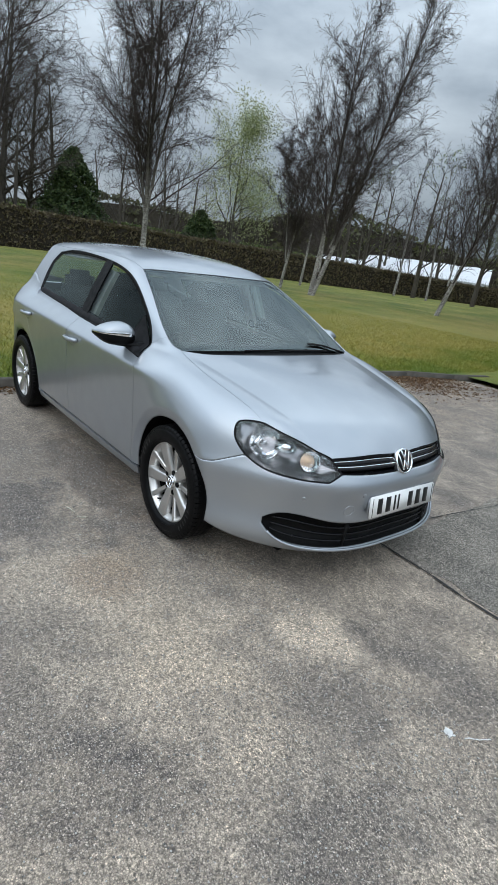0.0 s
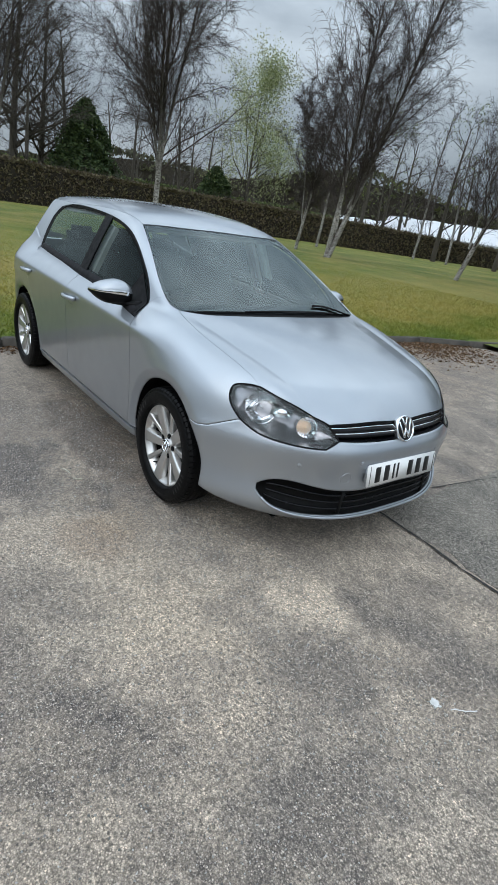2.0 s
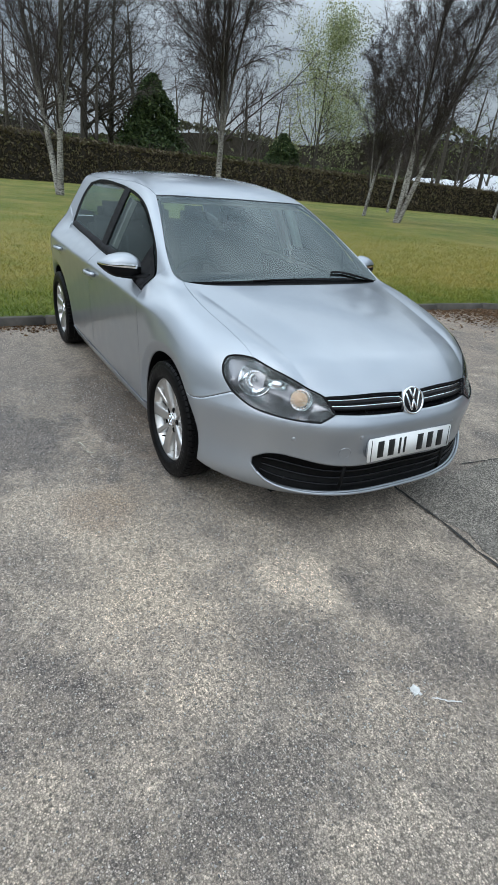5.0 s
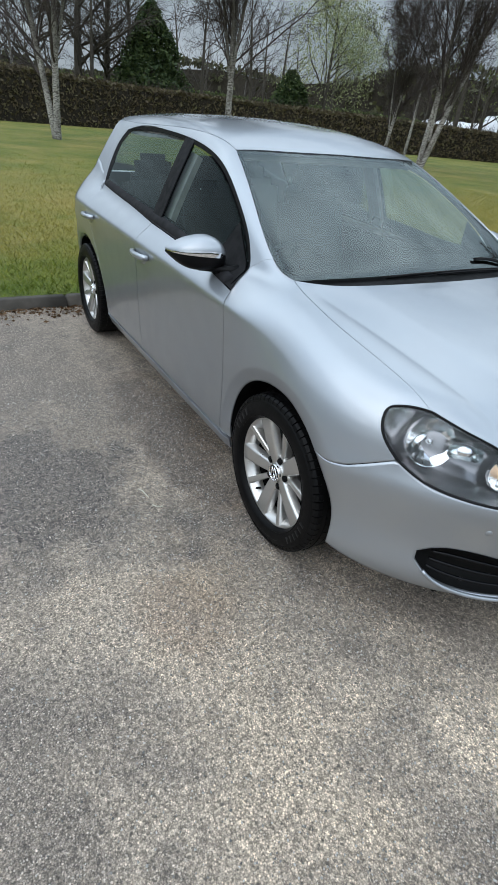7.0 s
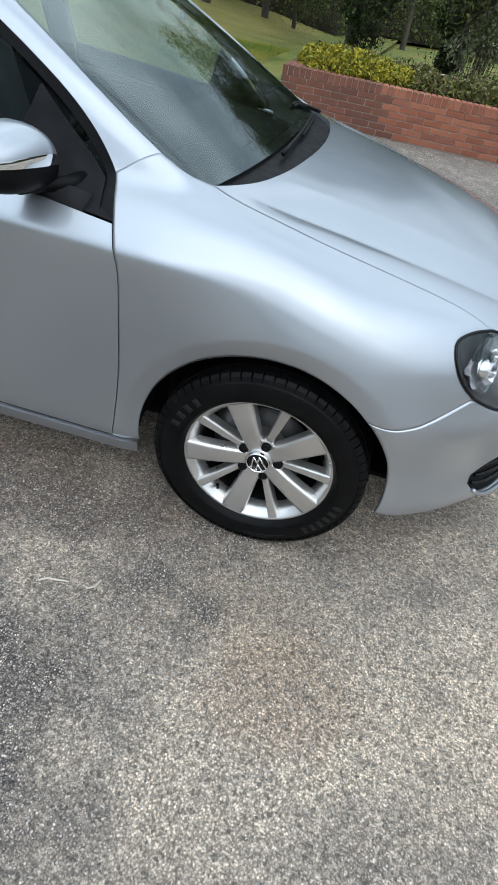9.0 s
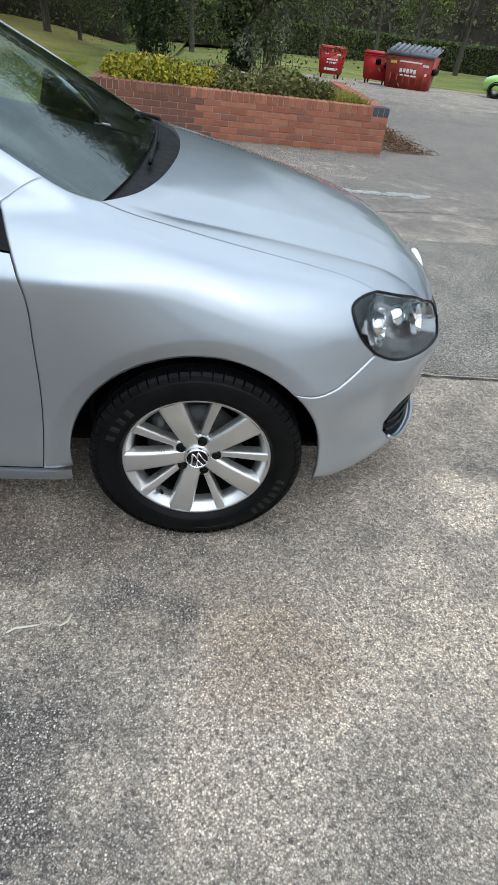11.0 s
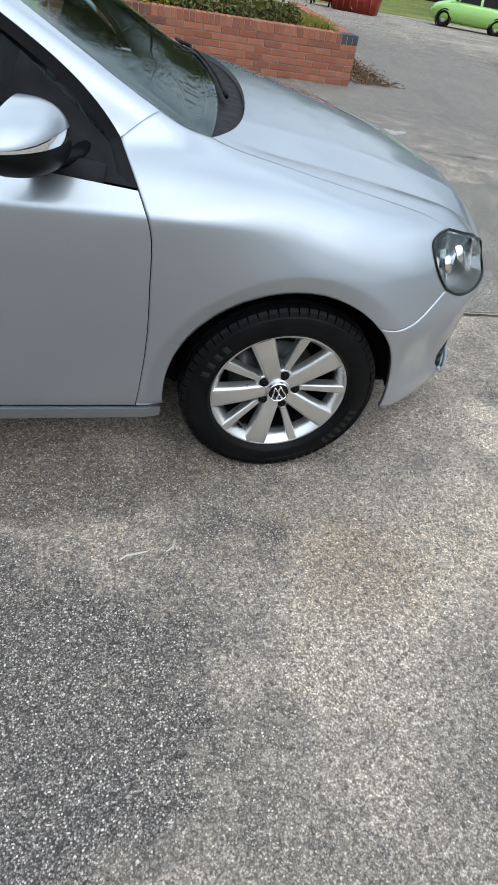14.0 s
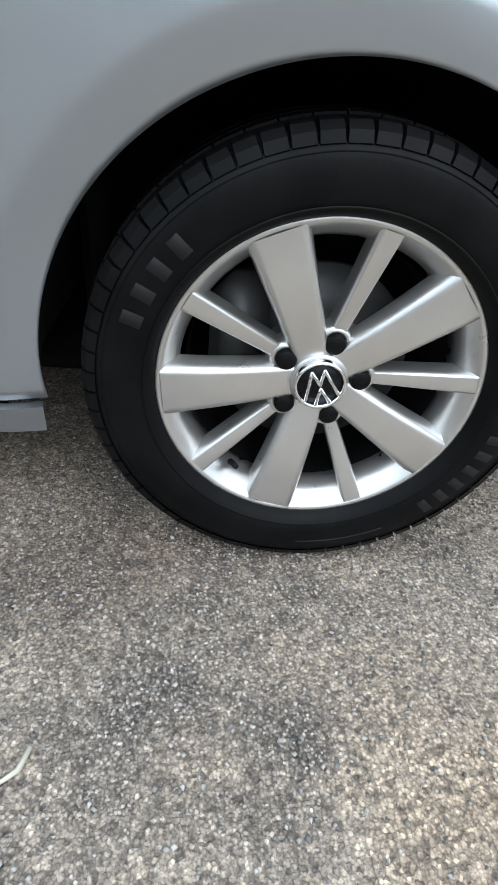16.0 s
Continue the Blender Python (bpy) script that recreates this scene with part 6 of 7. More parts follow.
# the broad tree behind the planter, and its ivy
g1 = bare(31, 8.4, "spreading tree with small spring leaves behind the planter", on(2.6, 19.6), M_OLIVE, 11, 0.05, 1.2, 0.026, 0.13, 66, spread=0.30, up=(0.02, 0.22, -0.12, -0.2), reach=0.70)
g2 = bare(32, 8.8, "leaning tree with drooping leafy boughs behind the planter", on(-0.9, 21.5), M_OLIVE, 11, 0.05, 1.0, 0.022, 0.12, 64, spread=0.30, up=(0.02, 0.10, -0.35, -0.5), reach=0.62)


def clump(name, label, at, blobs, count, size, mat, seed, category="shrub", flat=0.0, core=None):
    """A bush of leaves filling several uneven lobes."""
    rng = np.random.default_rng(seed)
    t = thing(name, label, category, "", at)
    C = []
    for cx, cy, cz, rx, ry, rz in blobs:
        k = int(count * rx * rz / sum(b[3] * b[5] for b in blobs))
        u = rng.normal(size=(k, 3))
        u /= np.linalg.norm(u, axis=1, keepdims=True)
        r = rng.uniform(0.35, 1.08, k) ** 0.6
        C.append(np.array([cx, cy, cz]) + u * r[:, None] * np.array([rx, ry, rz]))
    C = np.concatenate(C)
    C = C[C[:, 2] > 0.0]
    part("leaves", leaves_mesh(C, size, rng, "leaves", flat), mat, t, smooth=False, kind="stuff")
    P = np.zeros((60, 3)) + rng.normal(0, 0.05, (60, 3)) * [1, 1, 0]
    bl = blobs
    Q = np.array([(lambda b: [b[0] + rng.normal(0, b[3] * 0.5), b[1] + rng.normal(0, b[4] * 0.5), b[2] + rng.uniform(-0.2, 0.7) * b[5]])(bl[rng.integers(len(bl))]) for _ in range(60)])
    P[:, :2] += Q[:, :2] * 0.6
    part("stem_mass", prisms(P, Q, np.full(60, size * 0.12 + 0.003), np.full(60, 0.002), "stem_mass"), core or M_TWIG2, t, smooth=False, kind="stuff")
    return t


clump("ivy", "dark ivy climbing the old tree trunk", on(2.45, 19.3), [(0.05, 0, 0.6, 0.42, 0.42, 0.75), (-0.25, 0, 1.7, 0.46, 0.42, 0.6), (0.28, 0, 2.5, 0.40, 0.4, 0.7), (-0.15, 0, 3.5, 0.48, 0.45, 0.6), (0.45, 0, 4.3, 0.42, 0.4, 0.5)], 3400, 0.075, M_IVY, 51, "ivy")
M_VARIEG = leaf_mat("variegated_leaves", (0.08, 0.11, 0.05), (0.26, 0.29, 0.18), (0.50, 0.50, 0.38))
clump("variegated_bush", "pale variegated bush beside the ivy trunk", on(3.1, 18.4), [(-0.4, 0, 0.9, 0.5, 0.5, 0.5), (0.4, 0, 1.3, 0.45, 0.5, 0.6), (0.1, 0, 2.2, 0.42, 0.5, 0.55), (0.55, 0, 2.5, 0.3, 0.4, 0.4), (0.3, 0, 3.1, 0.3, 0.35, 0.4)], 1050, 0.075, M_VARIEG, 52)
clump("holly_bush", "dark evergreen bush under the trees", on(-0.4, 21.0), [(0, 0, 0.6, 0.55, 0.5, 0.6), (-0.45, 0, 1.4, 0.5, 0.45, 0.5), (0.4, 0, 1.8, 0.42, 0.4, 0.6), (-0.1, 0, 2.8, 0.45, 0.4, 0.5), (0.5, 0, 3.3, 0.35, 0.4, 0.4)], 2000, 0.075, M_IVY, 53)


def conifer(label, at, h, w, seed):
    rng = np.random.default_rng(seed)
    t = thing("conifer", label, "tree", "", at)
    part("trunk", tube_mesh([(0, 0, -0.1), (0, 0, h * 0.9)], [0.2, 0.03], 8), M_BARK, t)
    k = 17000
    z = rng.uniform(0.03, 1, k) ** 1.2
    lob = rng.uniform(0, 2 * math.pi, k)
    bough = 0.5 + 0.5 * np.sin(lob * 4 + z * 23 + 1.7 * np.sin(lob * 3 + z * 9))
    rr = w * (1 - z) ** 0.72 * np.clip(0.25 + z * 6, 0, 1) * (0.62 + 0.38 * bough) * rng.uniform(0.35, 1.0, k) ** 0.5 + np.abs(rng.normal(0, 0.10, k))
    part("leaves", leaves_mesh(np.stack([rr * np.cos(lob), rr * np.sin(lob), z * h], 1), 0.15, rng, "leaves", 0.3), M_FIR, t, smooth=False, kind="stuff")
    return t


conifer("dark green conifer rising behind the hedge", on(*polar(159.6, 50)), 7.8, 4.2, 61)
conifer("dark green rounded evergreen behind the hedge", on(*polar(147.5, 52)), 4.8, 2.9, 62)
# copies that fill the wood beyond the hedge and round the field
rc = random.Random(8)
wood = [(w1, 168.8, 46), (w1, 166.2, 50), (w1, 160.8, 56), (f1, 165.0, 46), (f1, 168, 56), (f1, 155.5, 58), (f3, 171, 44), (f1, 151, 60), (f2, 148, 56), (f3, 136.5, 42), (f2, 133, 52), (f1, 129.5, 54), (f2, 126, 50), (f3, 124, 48), (f2, 117, 52), (f1, 113.5, 54), (w4, 111, 48), (f2, 108, 50), (f1, 105, 52), (w4, 102.5, 54), (f1, 97, 52), (f2, 94, 48), (w4, 90, 50), (f1, 86, 58), (w4, 82, 62), (f2, 78, 60), (w4, 74, 64), (f1, 70, 66), (w4, 66, 62), (f2, 61, 66), (w4, 56, 64), (f1, 50, 66), (f2, 44, 60), (f1, 176, 58), (f1, 182, 56), (w4, 106.5, 34), (w4, 112, 30), (g2, 104, 33), (g2, 109.5, 36), (g2, 115, 40), (g1, 60, 46)]
for src, az, di in wood:
    x, y = polar(az + rc.uniform(-0.5, 0.5), di * rc.uniform(0.96, 1.05))
    k = rc.uniform(0.85, 1.15) * (0.6 if src is g2 else 1.0)
    copy_thing(src, Matrix.Translation(on(x, y)) @ Matrix.Rotation(rc.uniform(0, 6.28), 4, "Z") @ Matrix.Scale(k, 4))
for i in range(26):
    x, y = polar(118 + i * 2.6 + rc.uniform(-0.8, 0.8), rc.uniform(60, 76))
    copy_thing((f1, f2, f1, f3, f1)[i % 5], Matrix.Translation(on(x, y)) @ Matrix.Rotation(rc.uniform(0, 6.28), 4, "Z") @ Matrix.Scale(rc.uniform(0.62, 0.95), 4))
# an unseen wood added across the yard, to be mirrored in the side windows
for i in range(0, 22, 2):
    x, y = -34 + i * 3.4 + rc.uniform(-1, 1), -30 - 6 * math.sin(i * 0.9) + rc.uniform(-2, 2)
    copy_thing((f1, f2, f3, f1)[i % 4], Matrix.Translation((x, y, 0.0)) @ Matrix.Rotation(rc.uniform(0, 6.28), 4, "Z") @ Matrix.Scale(rc.uniform(0.42, 0.62), 4))


# hedges and undergrowth
def hedge_run(name, label, line, tops, width, count, size, mat, seed, twig=M_TWIG2):
    """A clipped hedge along a line with given heights: twigs and dry leaves over a dark core, a sheet coloured as the
    shade inside.
    """
    rng = np.random.default_rng(seed)
    L = np.array([(*p, ground_z(*p)) for p in line])
    d = np.r_[0, np.cumsum(np.linalg.norm(np.diff(L[:, :2], axis=0), axis=1))]
    at = lambda s: np.stack([np.interp(s, d, L[:, k]) for k in range(3)], 1)
    t = thing(name, label, "hedge", "", tuple(L[0]))
    s = rng.uniform(0, d[-1], count)
    c = at(s)
    h = np.interp(s, d, tops)
    u = rng.uniform(-1, 1, count)
    face = rng.uniform(size=count) < 0.35
    zz = np.where(face, 1 - 0.08 * rng.uniform(size=count), rng.uniform(size=count) ** 0.9) * h * rng.normal(1, 0.012, count)
    off = np.where(face, u, np.sign(u) * rng.uniform(0.75, 1.0, count)) * width / 2
    nrm = np.gradient(L[:, :2], axis=0)
    nx = np.interp(s, d, -nrm[:, 1] / np.linalg.norm(nrm, axis=1))
    ny = np.interp(s, d, nrm[:, 0] / np.linalg.norm(nrm, axis=1))
    C = np.stack([c[:, 0] + nx * off, c[:, 1] + ny * off, c[:, 2] + zz], 1) - L[0]
    part("leaves", leaves_mesh(C, size, rng, "leaves"), mat, t, smooth=False, kind="stuff")
    k = count // 5
    P = C[:k] + rng.normal(0, 0.12, (k, 3))
    part("twig_mass", prisms(P, P + rng.normal(0, 0.22, (k, 3)) + [0, 0, 0.2], np.full(k, 0.012), np.full(k, 0.005), "twigs"), twig, t, smooth=False, kind="stuff")
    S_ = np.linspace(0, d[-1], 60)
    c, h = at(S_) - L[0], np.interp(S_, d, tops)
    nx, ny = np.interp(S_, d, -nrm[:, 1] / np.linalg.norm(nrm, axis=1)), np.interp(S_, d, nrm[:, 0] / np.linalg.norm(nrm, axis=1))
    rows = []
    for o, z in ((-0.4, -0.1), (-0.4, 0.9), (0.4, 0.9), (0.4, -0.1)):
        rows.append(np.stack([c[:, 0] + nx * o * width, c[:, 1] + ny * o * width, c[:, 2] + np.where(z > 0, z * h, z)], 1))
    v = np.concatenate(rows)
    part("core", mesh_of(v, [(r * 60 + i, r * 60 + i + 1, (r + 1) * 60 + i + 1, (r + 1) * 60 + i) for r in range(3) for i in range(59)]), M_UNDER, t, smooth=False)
    return t


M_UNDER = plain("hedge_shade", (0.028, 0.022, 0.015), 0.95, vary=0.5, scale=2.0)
M_BEECH = leaf_mat("dry_hedge_leaves", (0.072, 0.058, 0.036), (0.130, 0.100, 0.062), (0.150, 0.138, 0.070))
M_SCRUB = leaf_mat("scrub_leaves", (0.045, 0.068, 0.020), (0.090, 0.125, 0.036), (0.16, 0.19, 0.06))
hp = [(186, 40), (172, 42), (162, 45), (150, 48), (140, 50), (130, 54), (121, 58), (113, 60)]
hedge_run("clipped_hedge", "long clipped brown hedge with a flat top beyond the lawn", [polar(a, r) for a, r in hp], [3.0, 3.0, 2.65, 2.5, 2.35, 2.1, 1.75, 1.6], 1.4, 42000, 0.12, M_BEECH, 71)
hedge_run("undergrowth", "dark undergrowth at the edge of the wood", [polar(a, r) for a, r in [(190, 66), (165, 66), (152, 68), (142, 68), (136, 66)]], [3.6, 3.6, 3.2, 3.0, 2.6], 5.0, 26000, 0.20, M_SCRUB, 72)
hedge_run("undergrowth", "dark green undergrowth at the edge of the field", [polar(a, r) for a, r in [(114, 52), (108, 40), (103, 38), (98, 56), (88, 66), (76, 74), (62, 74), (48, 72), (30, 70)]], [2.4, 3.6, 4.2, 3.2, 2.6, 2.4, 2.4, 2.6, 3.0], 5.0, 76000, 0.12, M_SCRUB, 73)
# out of view as well: added below the mirrored trees
hedge_run("undergrowth", "dark undergrowth of the unseen wood added across the yard", [(-45, -36), (-10, -38), (25, -37), (60, -34), (70, 10), (68, 40)], [2.2, 2.6, 2.4, 2.6, 2.6, 2.6], 5.0, 12000, 0.34, M_SCRUB, 74)

M_FARWOOD = leaf_mat("distant_wood_leaves", (0.05, 0.048, 0.030), (0.075, 0.075, 0.042), (0.11, 0.115, 0.055))
ring = [(k, 118 + 10 * math.sin(k * 0.13)) for k in range(-5, 356, 6)]
hedge_run("distant_wood", "hazy line of distant woodland round the park", [polar(a, r) for a, r in ring], [8.5 + 2.2 * math.sin(i * 1.7) + 1.2 * math.sin(i * 0.6) for i in range(len(ring))], 9.0, 36000, 0.60, M_FARWOOD, 75)
# white marquees beyond the hedge
M_TENT = plain("white_canvas", (0.62, 0.63, 0.65), 0.6, vary=0.06, scale=1.5)
M_TENTSIDE = plain("tent_wall", (0.55, 0.57, 0.60), 0.6, vary=0.08, scale=1.5)
def marquee(az0, az1, dist, eave, ridge, label):
    a, b = Vector((*polar(az0, dist), 0)), Vector((*polar(az1, dist * 0.98), 0))
    d = b - a
    t = thing("marquee", label, "tent", "", tuple(a))
    L, D = d.length, 9.0
    prof = [(-D / 2, 0), (-D / 2, eave), (-D / 4, (eave + ridge) / 2 - 0.12), (0, ridge), (D / 4, (eave + ridge) / 2 - 0.12), (D / 2, eave), (D / 2, 0)]
    nb = 9
    v = [(L * i / (nb - 1), y, z + (0.12 * (i % 2) if 1 < k < 5 else 0)) for i in range(nb) for k, (y, z) in enumerate(prof)]
    f = [(i * 7 + k, (i + 1) * 7 + k, (i + 1) * 7 + k + 1, i * 7 + k + 1) for i in range(nb - 1) for k in (1, 2, 3, 4)]
    r = part("roof", mesh_of(v, f), M_TENT, t, smooth=False)
    f2 = [(i * 7 + k, (i + 1) * 7 + k, (i + 1) * 7 + k + 1, i * 7 + k + 1) for i in range(nb - 1) for k in (0, 5)] + [tuple(range(7)), tuple((nb - 1) * 7 + k for k in range(7))[::-1]]
    part("wall", mesh_of(v, f2), M_TENTSIDE, t, smooth=False)
    t.rotation_euler = (0, 0, math.atan2(d.y, d.x))
    return t


marquee(130.5, 119.0, 74, 2.1, 3.8, "long white marquee standing beyond the hedge")
marquee(135.5, 130.5, 86, 2.2, 3.2, "low grey marquee farther beyond the hedge")

# ---- the brick planter ----
def brick_mat(name, cols, dirt):
    p = Mat(name, 0.88)
    c = p.ramp(p.random(), *[(i / (len(cols) - 1), k) for i, k in enumerate(cols)])
    c = p.mix(p.ramp(p.noise(6.0, 6.0, 0.65), (0.42, (0.0,)), (0.78, (dirt,))), c, (0.09, 0.065, 0.05))
    p.color(c)
    p.bump(p.noise(90.0, 5.0), 0.5, 0.004)
    return p.m


M_BRICK = brick_mat("red_brick", [(0.27, 0.085, 0.045), (0.33, 0.105, 0.055), (0.40, 0.145, 0.080), (0.24, 0.080, 0.050)], 0.35)
M_OLDBRICK = brick_mat("weathered_brick", [(0.15, 0.055, 0.035), (0.20, 0.070, 0.042), (0.25, 0.085, 0.05)], 0.6)
M_BLUEBRICK = brick_mat("blue_brick", [(0.04, 0.045, 0.055), (0.06, 0.065, 0.08)], 0.2)
M_MORTAR = plain("mortar", (0.30, 0.25, 0.21), 0.95, vary=0.3, scale=8.0, bump=0.4)
M_SOIL = plain("soil", (0.05, 0.037, 0.026), 0.95, vary=0.4, scale=9.0, bump=0.8, bscale=25.0)
planter = thing("planter", "raised red brick planter with a soldier-course coping", "planter", at=(0, 0, 0), kind="structure")
WX0, WX1, WY0, WY1, WH = -0.15, 3.78, 6.16, 9.6, 0.45
core = bmesh.new()
for sx, sy, cx, cy in ((WX1 - WX0 - 0.012, 0.20, (WX0 + WX1) / 2, WY0 + 0.107), (0.20, WY1 - WY0 - 0.012, WX1 - 0.107, (WY0 + WY1) / 2), (0.20, WY1 - WY0 - 0.012, WX0 + 0.107, (WY0 + WY1) / 2), (WX1 - WX0 - 0.012, 0.20, (WX0 + WX1) / 2, WY1 - 0.107)):
    box_bm((sx, sy, WH + 0.10 + 0.10), (cx, cy, WH / 2 - 0.05 + 0.045), 0, 1, None, core)
part("mortar_core", core, M_MORTAR, planter, smooth=False)
part("soil", box_bm((WX1 - WX0 - 0.42, WY1 - WY0 - 0.42, 0.50), ((WX0 + WX1) / 2, (WY0 + WY1) / 2, 0.19), 0.01), M_SOIL, planter)


def brick_mesh(l, w, h, mat):
    b = box_bm((l, w, h), (0, 0, 0), 0.004, 1)
    me = bpy.data.meshes.new("brick")
    b.to_mesh(me)
    b.free()
    me.materials.append(mat)
    return me


stretch, half, old, oldhalf = brick_mesh(0.215, 0.102, 0.065, M_BRICK), brick_mesh(0.102, 0.102, 0.065, M_BRICK), brick_mesh(0.215, 0.102, 0.065, M_OLDBRICK), brick_mesh(0.102, 0.102, 0.065, M_OLDBRICK)
cope, copeold, copeblue = brick_mesh(0.065, 0.219, 0.1025, M_BRICK), brick_mesh(0.065, 0.219, 0.1025, M_OLDBRICK), brick_mesh(0.065, 0.219, 0.1025, M_BLUEBRICK)
rb = random.Random(12)


def lay(me, x, y, z, rot=0.0, name="brick"):
    o = new(name, me)
    o.parent = planter
    o.matrix_basis = pose(x + rb.uniform(-0.001, 0.001), y + rb.uniform(-0.0015, 0.0015), z + rb.uniform(-0.001, 0.001), rb.uniform(-0.4, 0.4), rb.uniform(-0.4, 0.4), rot + rb.uniform(-0.3, 0.3))


def course(x0, y0, rot, length, oldto=-1.0, sign=1):
    dx, dy = math.cos(radians(rot)), math.sin(radians(rot))
    for r in range(6):
        s, z = 0.0, 0.0425 + 0.075 * r
        first = True
        while s < length - 0.06:
            l = 0.102 if (first and r % 2) else min(0.215, length - s)
            l = 0.102 if l < 0.2 else 0.215
            c = s + l / 2
            isold = c < oldto + (0.11 if r % 2 else 0.0) + 0.05 * (5 - r)
            lay((oldhalf if isold else half) if l < 0.2 else (old if isold else stretch), x0 + dx * c, y0 + dy * c, z, rot)
            s += l + 0.010
            first = False


course(WX0, WY0 + 0.049, 0, WX1 - WX0, 1.25)
course(WX1 - 0.049, WY0 + 0.11, 90, WY1 - WY0 - 0.2)
course(WX0 + 0.049, WY0 + 0.11, 90, WY1 - WY0 - 0.2, 9.0)
s, i = 0.035, 0
nc = int((WX1 - WX0) / 0.075)
for i in range(nc):
    x = WX0 + 0.035 + i * (WX1 - WX0 - 0.07) / (nc - 1)
    lay(copeblue if i >= nc - 3 else copeold if x < 1.1 else cope, x, WY0 + 0.1075, WH + 0.0565, 0, "coping_brick")
for k, x in enumerate((WX1 - 0.1075, WX0 + 0.1075)):
    for i in range(42):
        lay(cope if k == 0 else copeold, x, WY0 + 0.262 + i * 0.075, WH + 0.0565, 90, "coping_brick")

M_EUON = leaf_mat("golden_shrub_leaves", (0.10, 0.13, 0.015), (0.28, 0.26, 0.03), (0.50, 0.40, 0.035))
M_BERB = leaf_mat("mixed_shrub_leaves", (0.035, 0.05, 0.018), (0.10, 0.115, 0.03), (0.19, 0.19, 0.05), (0.16, 0.09, 0.06))
for i, (x, y, r, h) in enumerate(((0.26, 6.75, 0.34, 0.22), (0.48, 6.62, 0.42, 0.25), (0.85, 6.68, 0.42, 0.23), (1.20, 6.60, 0.30, 0.16))):
    clump("golden_shrub", "low golden-green evergreen shrub in the brick planter", (x, y, 0.43), [(0, 0, 0.16, r, r * 0.8, h), (r * 0.5, 0.1, 0.2, r * 0.5, r * 0.5, h * 0.8), (-r * 0.5, 0, 0.14, r * 0.5, r * 0.5, h * 0.9)], 2600, 0.026, M_EUON, 80 + i)
for i, (x, y, r, h) in enumerate(((1.55, 6.72, 0.36, 0.15), (1.95, 6.66, 0.36, 0.18), (2.40, 6.70, 0.40, 0.22), (2.78, 6.64, 0.32, 0.20), (1.4, 7.5, 0.5, 0.22), (2.4, 7.7, 0.5, 0.24), (0.55, 7.7, 0.55, 0.24))):
    clump("mixed_shrub", "twiggy shrub with green and bronze leaves in the planter", (x, y, 0.43), [(0, 0, 0.14, r, r * 0.8, h), (r * 0.5, -0.05, 0.16, r * 0.5, r * 0.5, h * 0.8)], 2000, 0.026, M_BERB, 90 + i)


def blades(C, h, rng, name, bend=0.5):
    n = len(C)
    a = rng.uniform(0, 6.283, n)
    w = np.stack([np.cos(a), np.sin(a), 0 * a], 1) * (0.10 * h)
    hh = (h * rng.uniform(0.5, 1.2, n))[:, None] if np.isscalar(h) else h
    tip = C + np.array([0, 0, 1.0]) * hh + rng.normal(0, bend, (n, 3)) * [1, 1, 0] * hh
    v = np.stack([C - w, C + w, tip], 1).reshape(-1, 3)
    return raw_mesh(v, np.arange(n * 3).reshape(-1, 3), name)


M_BLADE = blade_mat()
rg = np.random.default_rng(3)
k = 2600
C = np.stack([rg.uniform(3.02, 3.52, k), rg.uniform(6.45, 7.6, k), np.full(k, 0.44)], 1)
tagged(part("grass_tuft", blades(C, 0.17, rg, "tuft"), M_BLADE, None, "tuft of bright green grass in the planter's corner", smooth=False, category="grass"), kind="stuff")
k = 150000
yy = rg.uniform(-5.5, 14.0, k)
xx = kerb_x(np.minimum(yy, 6.2)) - 0.12 - rg.exponential(3.6, k)
C = np.stack([xx, yy, np.full(k, 0.065)], 1)
tagged(part("lawn_grass", blades(C[xx > -16], 0.048, rg, "lawn_grass", 0.9), M_BLADE, None, "short mown grass blades on the lawn", smooth=False, category="grass"), kind="stuff")

# leaf litter along the kerb and by the planter
M_LITTER = leaf_mat("dead_leaves", (0.06, 0.035, 0.02), (0.13, 0.075, 0.04), (0.22, 0.14, 0.08), rough=0.9)
k = 6600
yy = np.concatenate([rg.uniform(-4, 6.3, 3600), rg.normal(5.2, 0.6, k - 3600)])
xx = kerb_x(yy) + 0.02 + np.abs(rg.normal(0, 0.13, k)) + np.where(np.arange(k) < 3600, 0, np.abs(rg.normal(0, 0.5, k)))
C = np.stack([xx, yy, np.full(k, 0.008)], 1)
C2 = np.stack([rg.normal(4.30, 0.20, 4000), rg.uniform(6.5, 9.0, 4000), np.full(4000, 0.008)], 1)
tagged(part("leaf_litter", leaves_mesh(np.concatenate([C, C2]), 0.018, rg, "litter", 0.85), M_LITTER, None, "brown leaf litter blown against the kerb", smooth=False, category="leaves"), kind="stuff")
# loose chippings on the tarmac
M_CHIP = leaf_mat("loose_chippings", (0.10, 0.10, 0.10), (0.30, 0.29, 0.27), (0.55, 0.53, 0.50), rough=0.85)
k = 9000
C = np.stack([rg.uniform(-0.3, 3.2, k), -0.55 - np.abs(rg.normal(0, 0.8, k)), np.full(k, 0.0012)], 1)
oct_ = np.array([[1, 0, 0], [-1, 0, 0], [0, 1, 0], [0, -1, 0], [0, 0, 1], [0, 0, -1]], float)
sz = rg.uniform(0.0016, 0.0042, k)
v = (C[:, None, :] + (oct_[None] * rg.uniform(0.6, 1.3, (k, 6, 1)) + rg.normal(0, 0.2, (k, 6, 3))) * sz[:, None, None]).reshape(-1, 3)
of = np.array([[0, 2, 4], [2, 1, 4], [1, 3, 4], [3, 0, 4], [2, 0, 5], [1, 2, 5], [3, 1, 5], [0, 3, 5]])
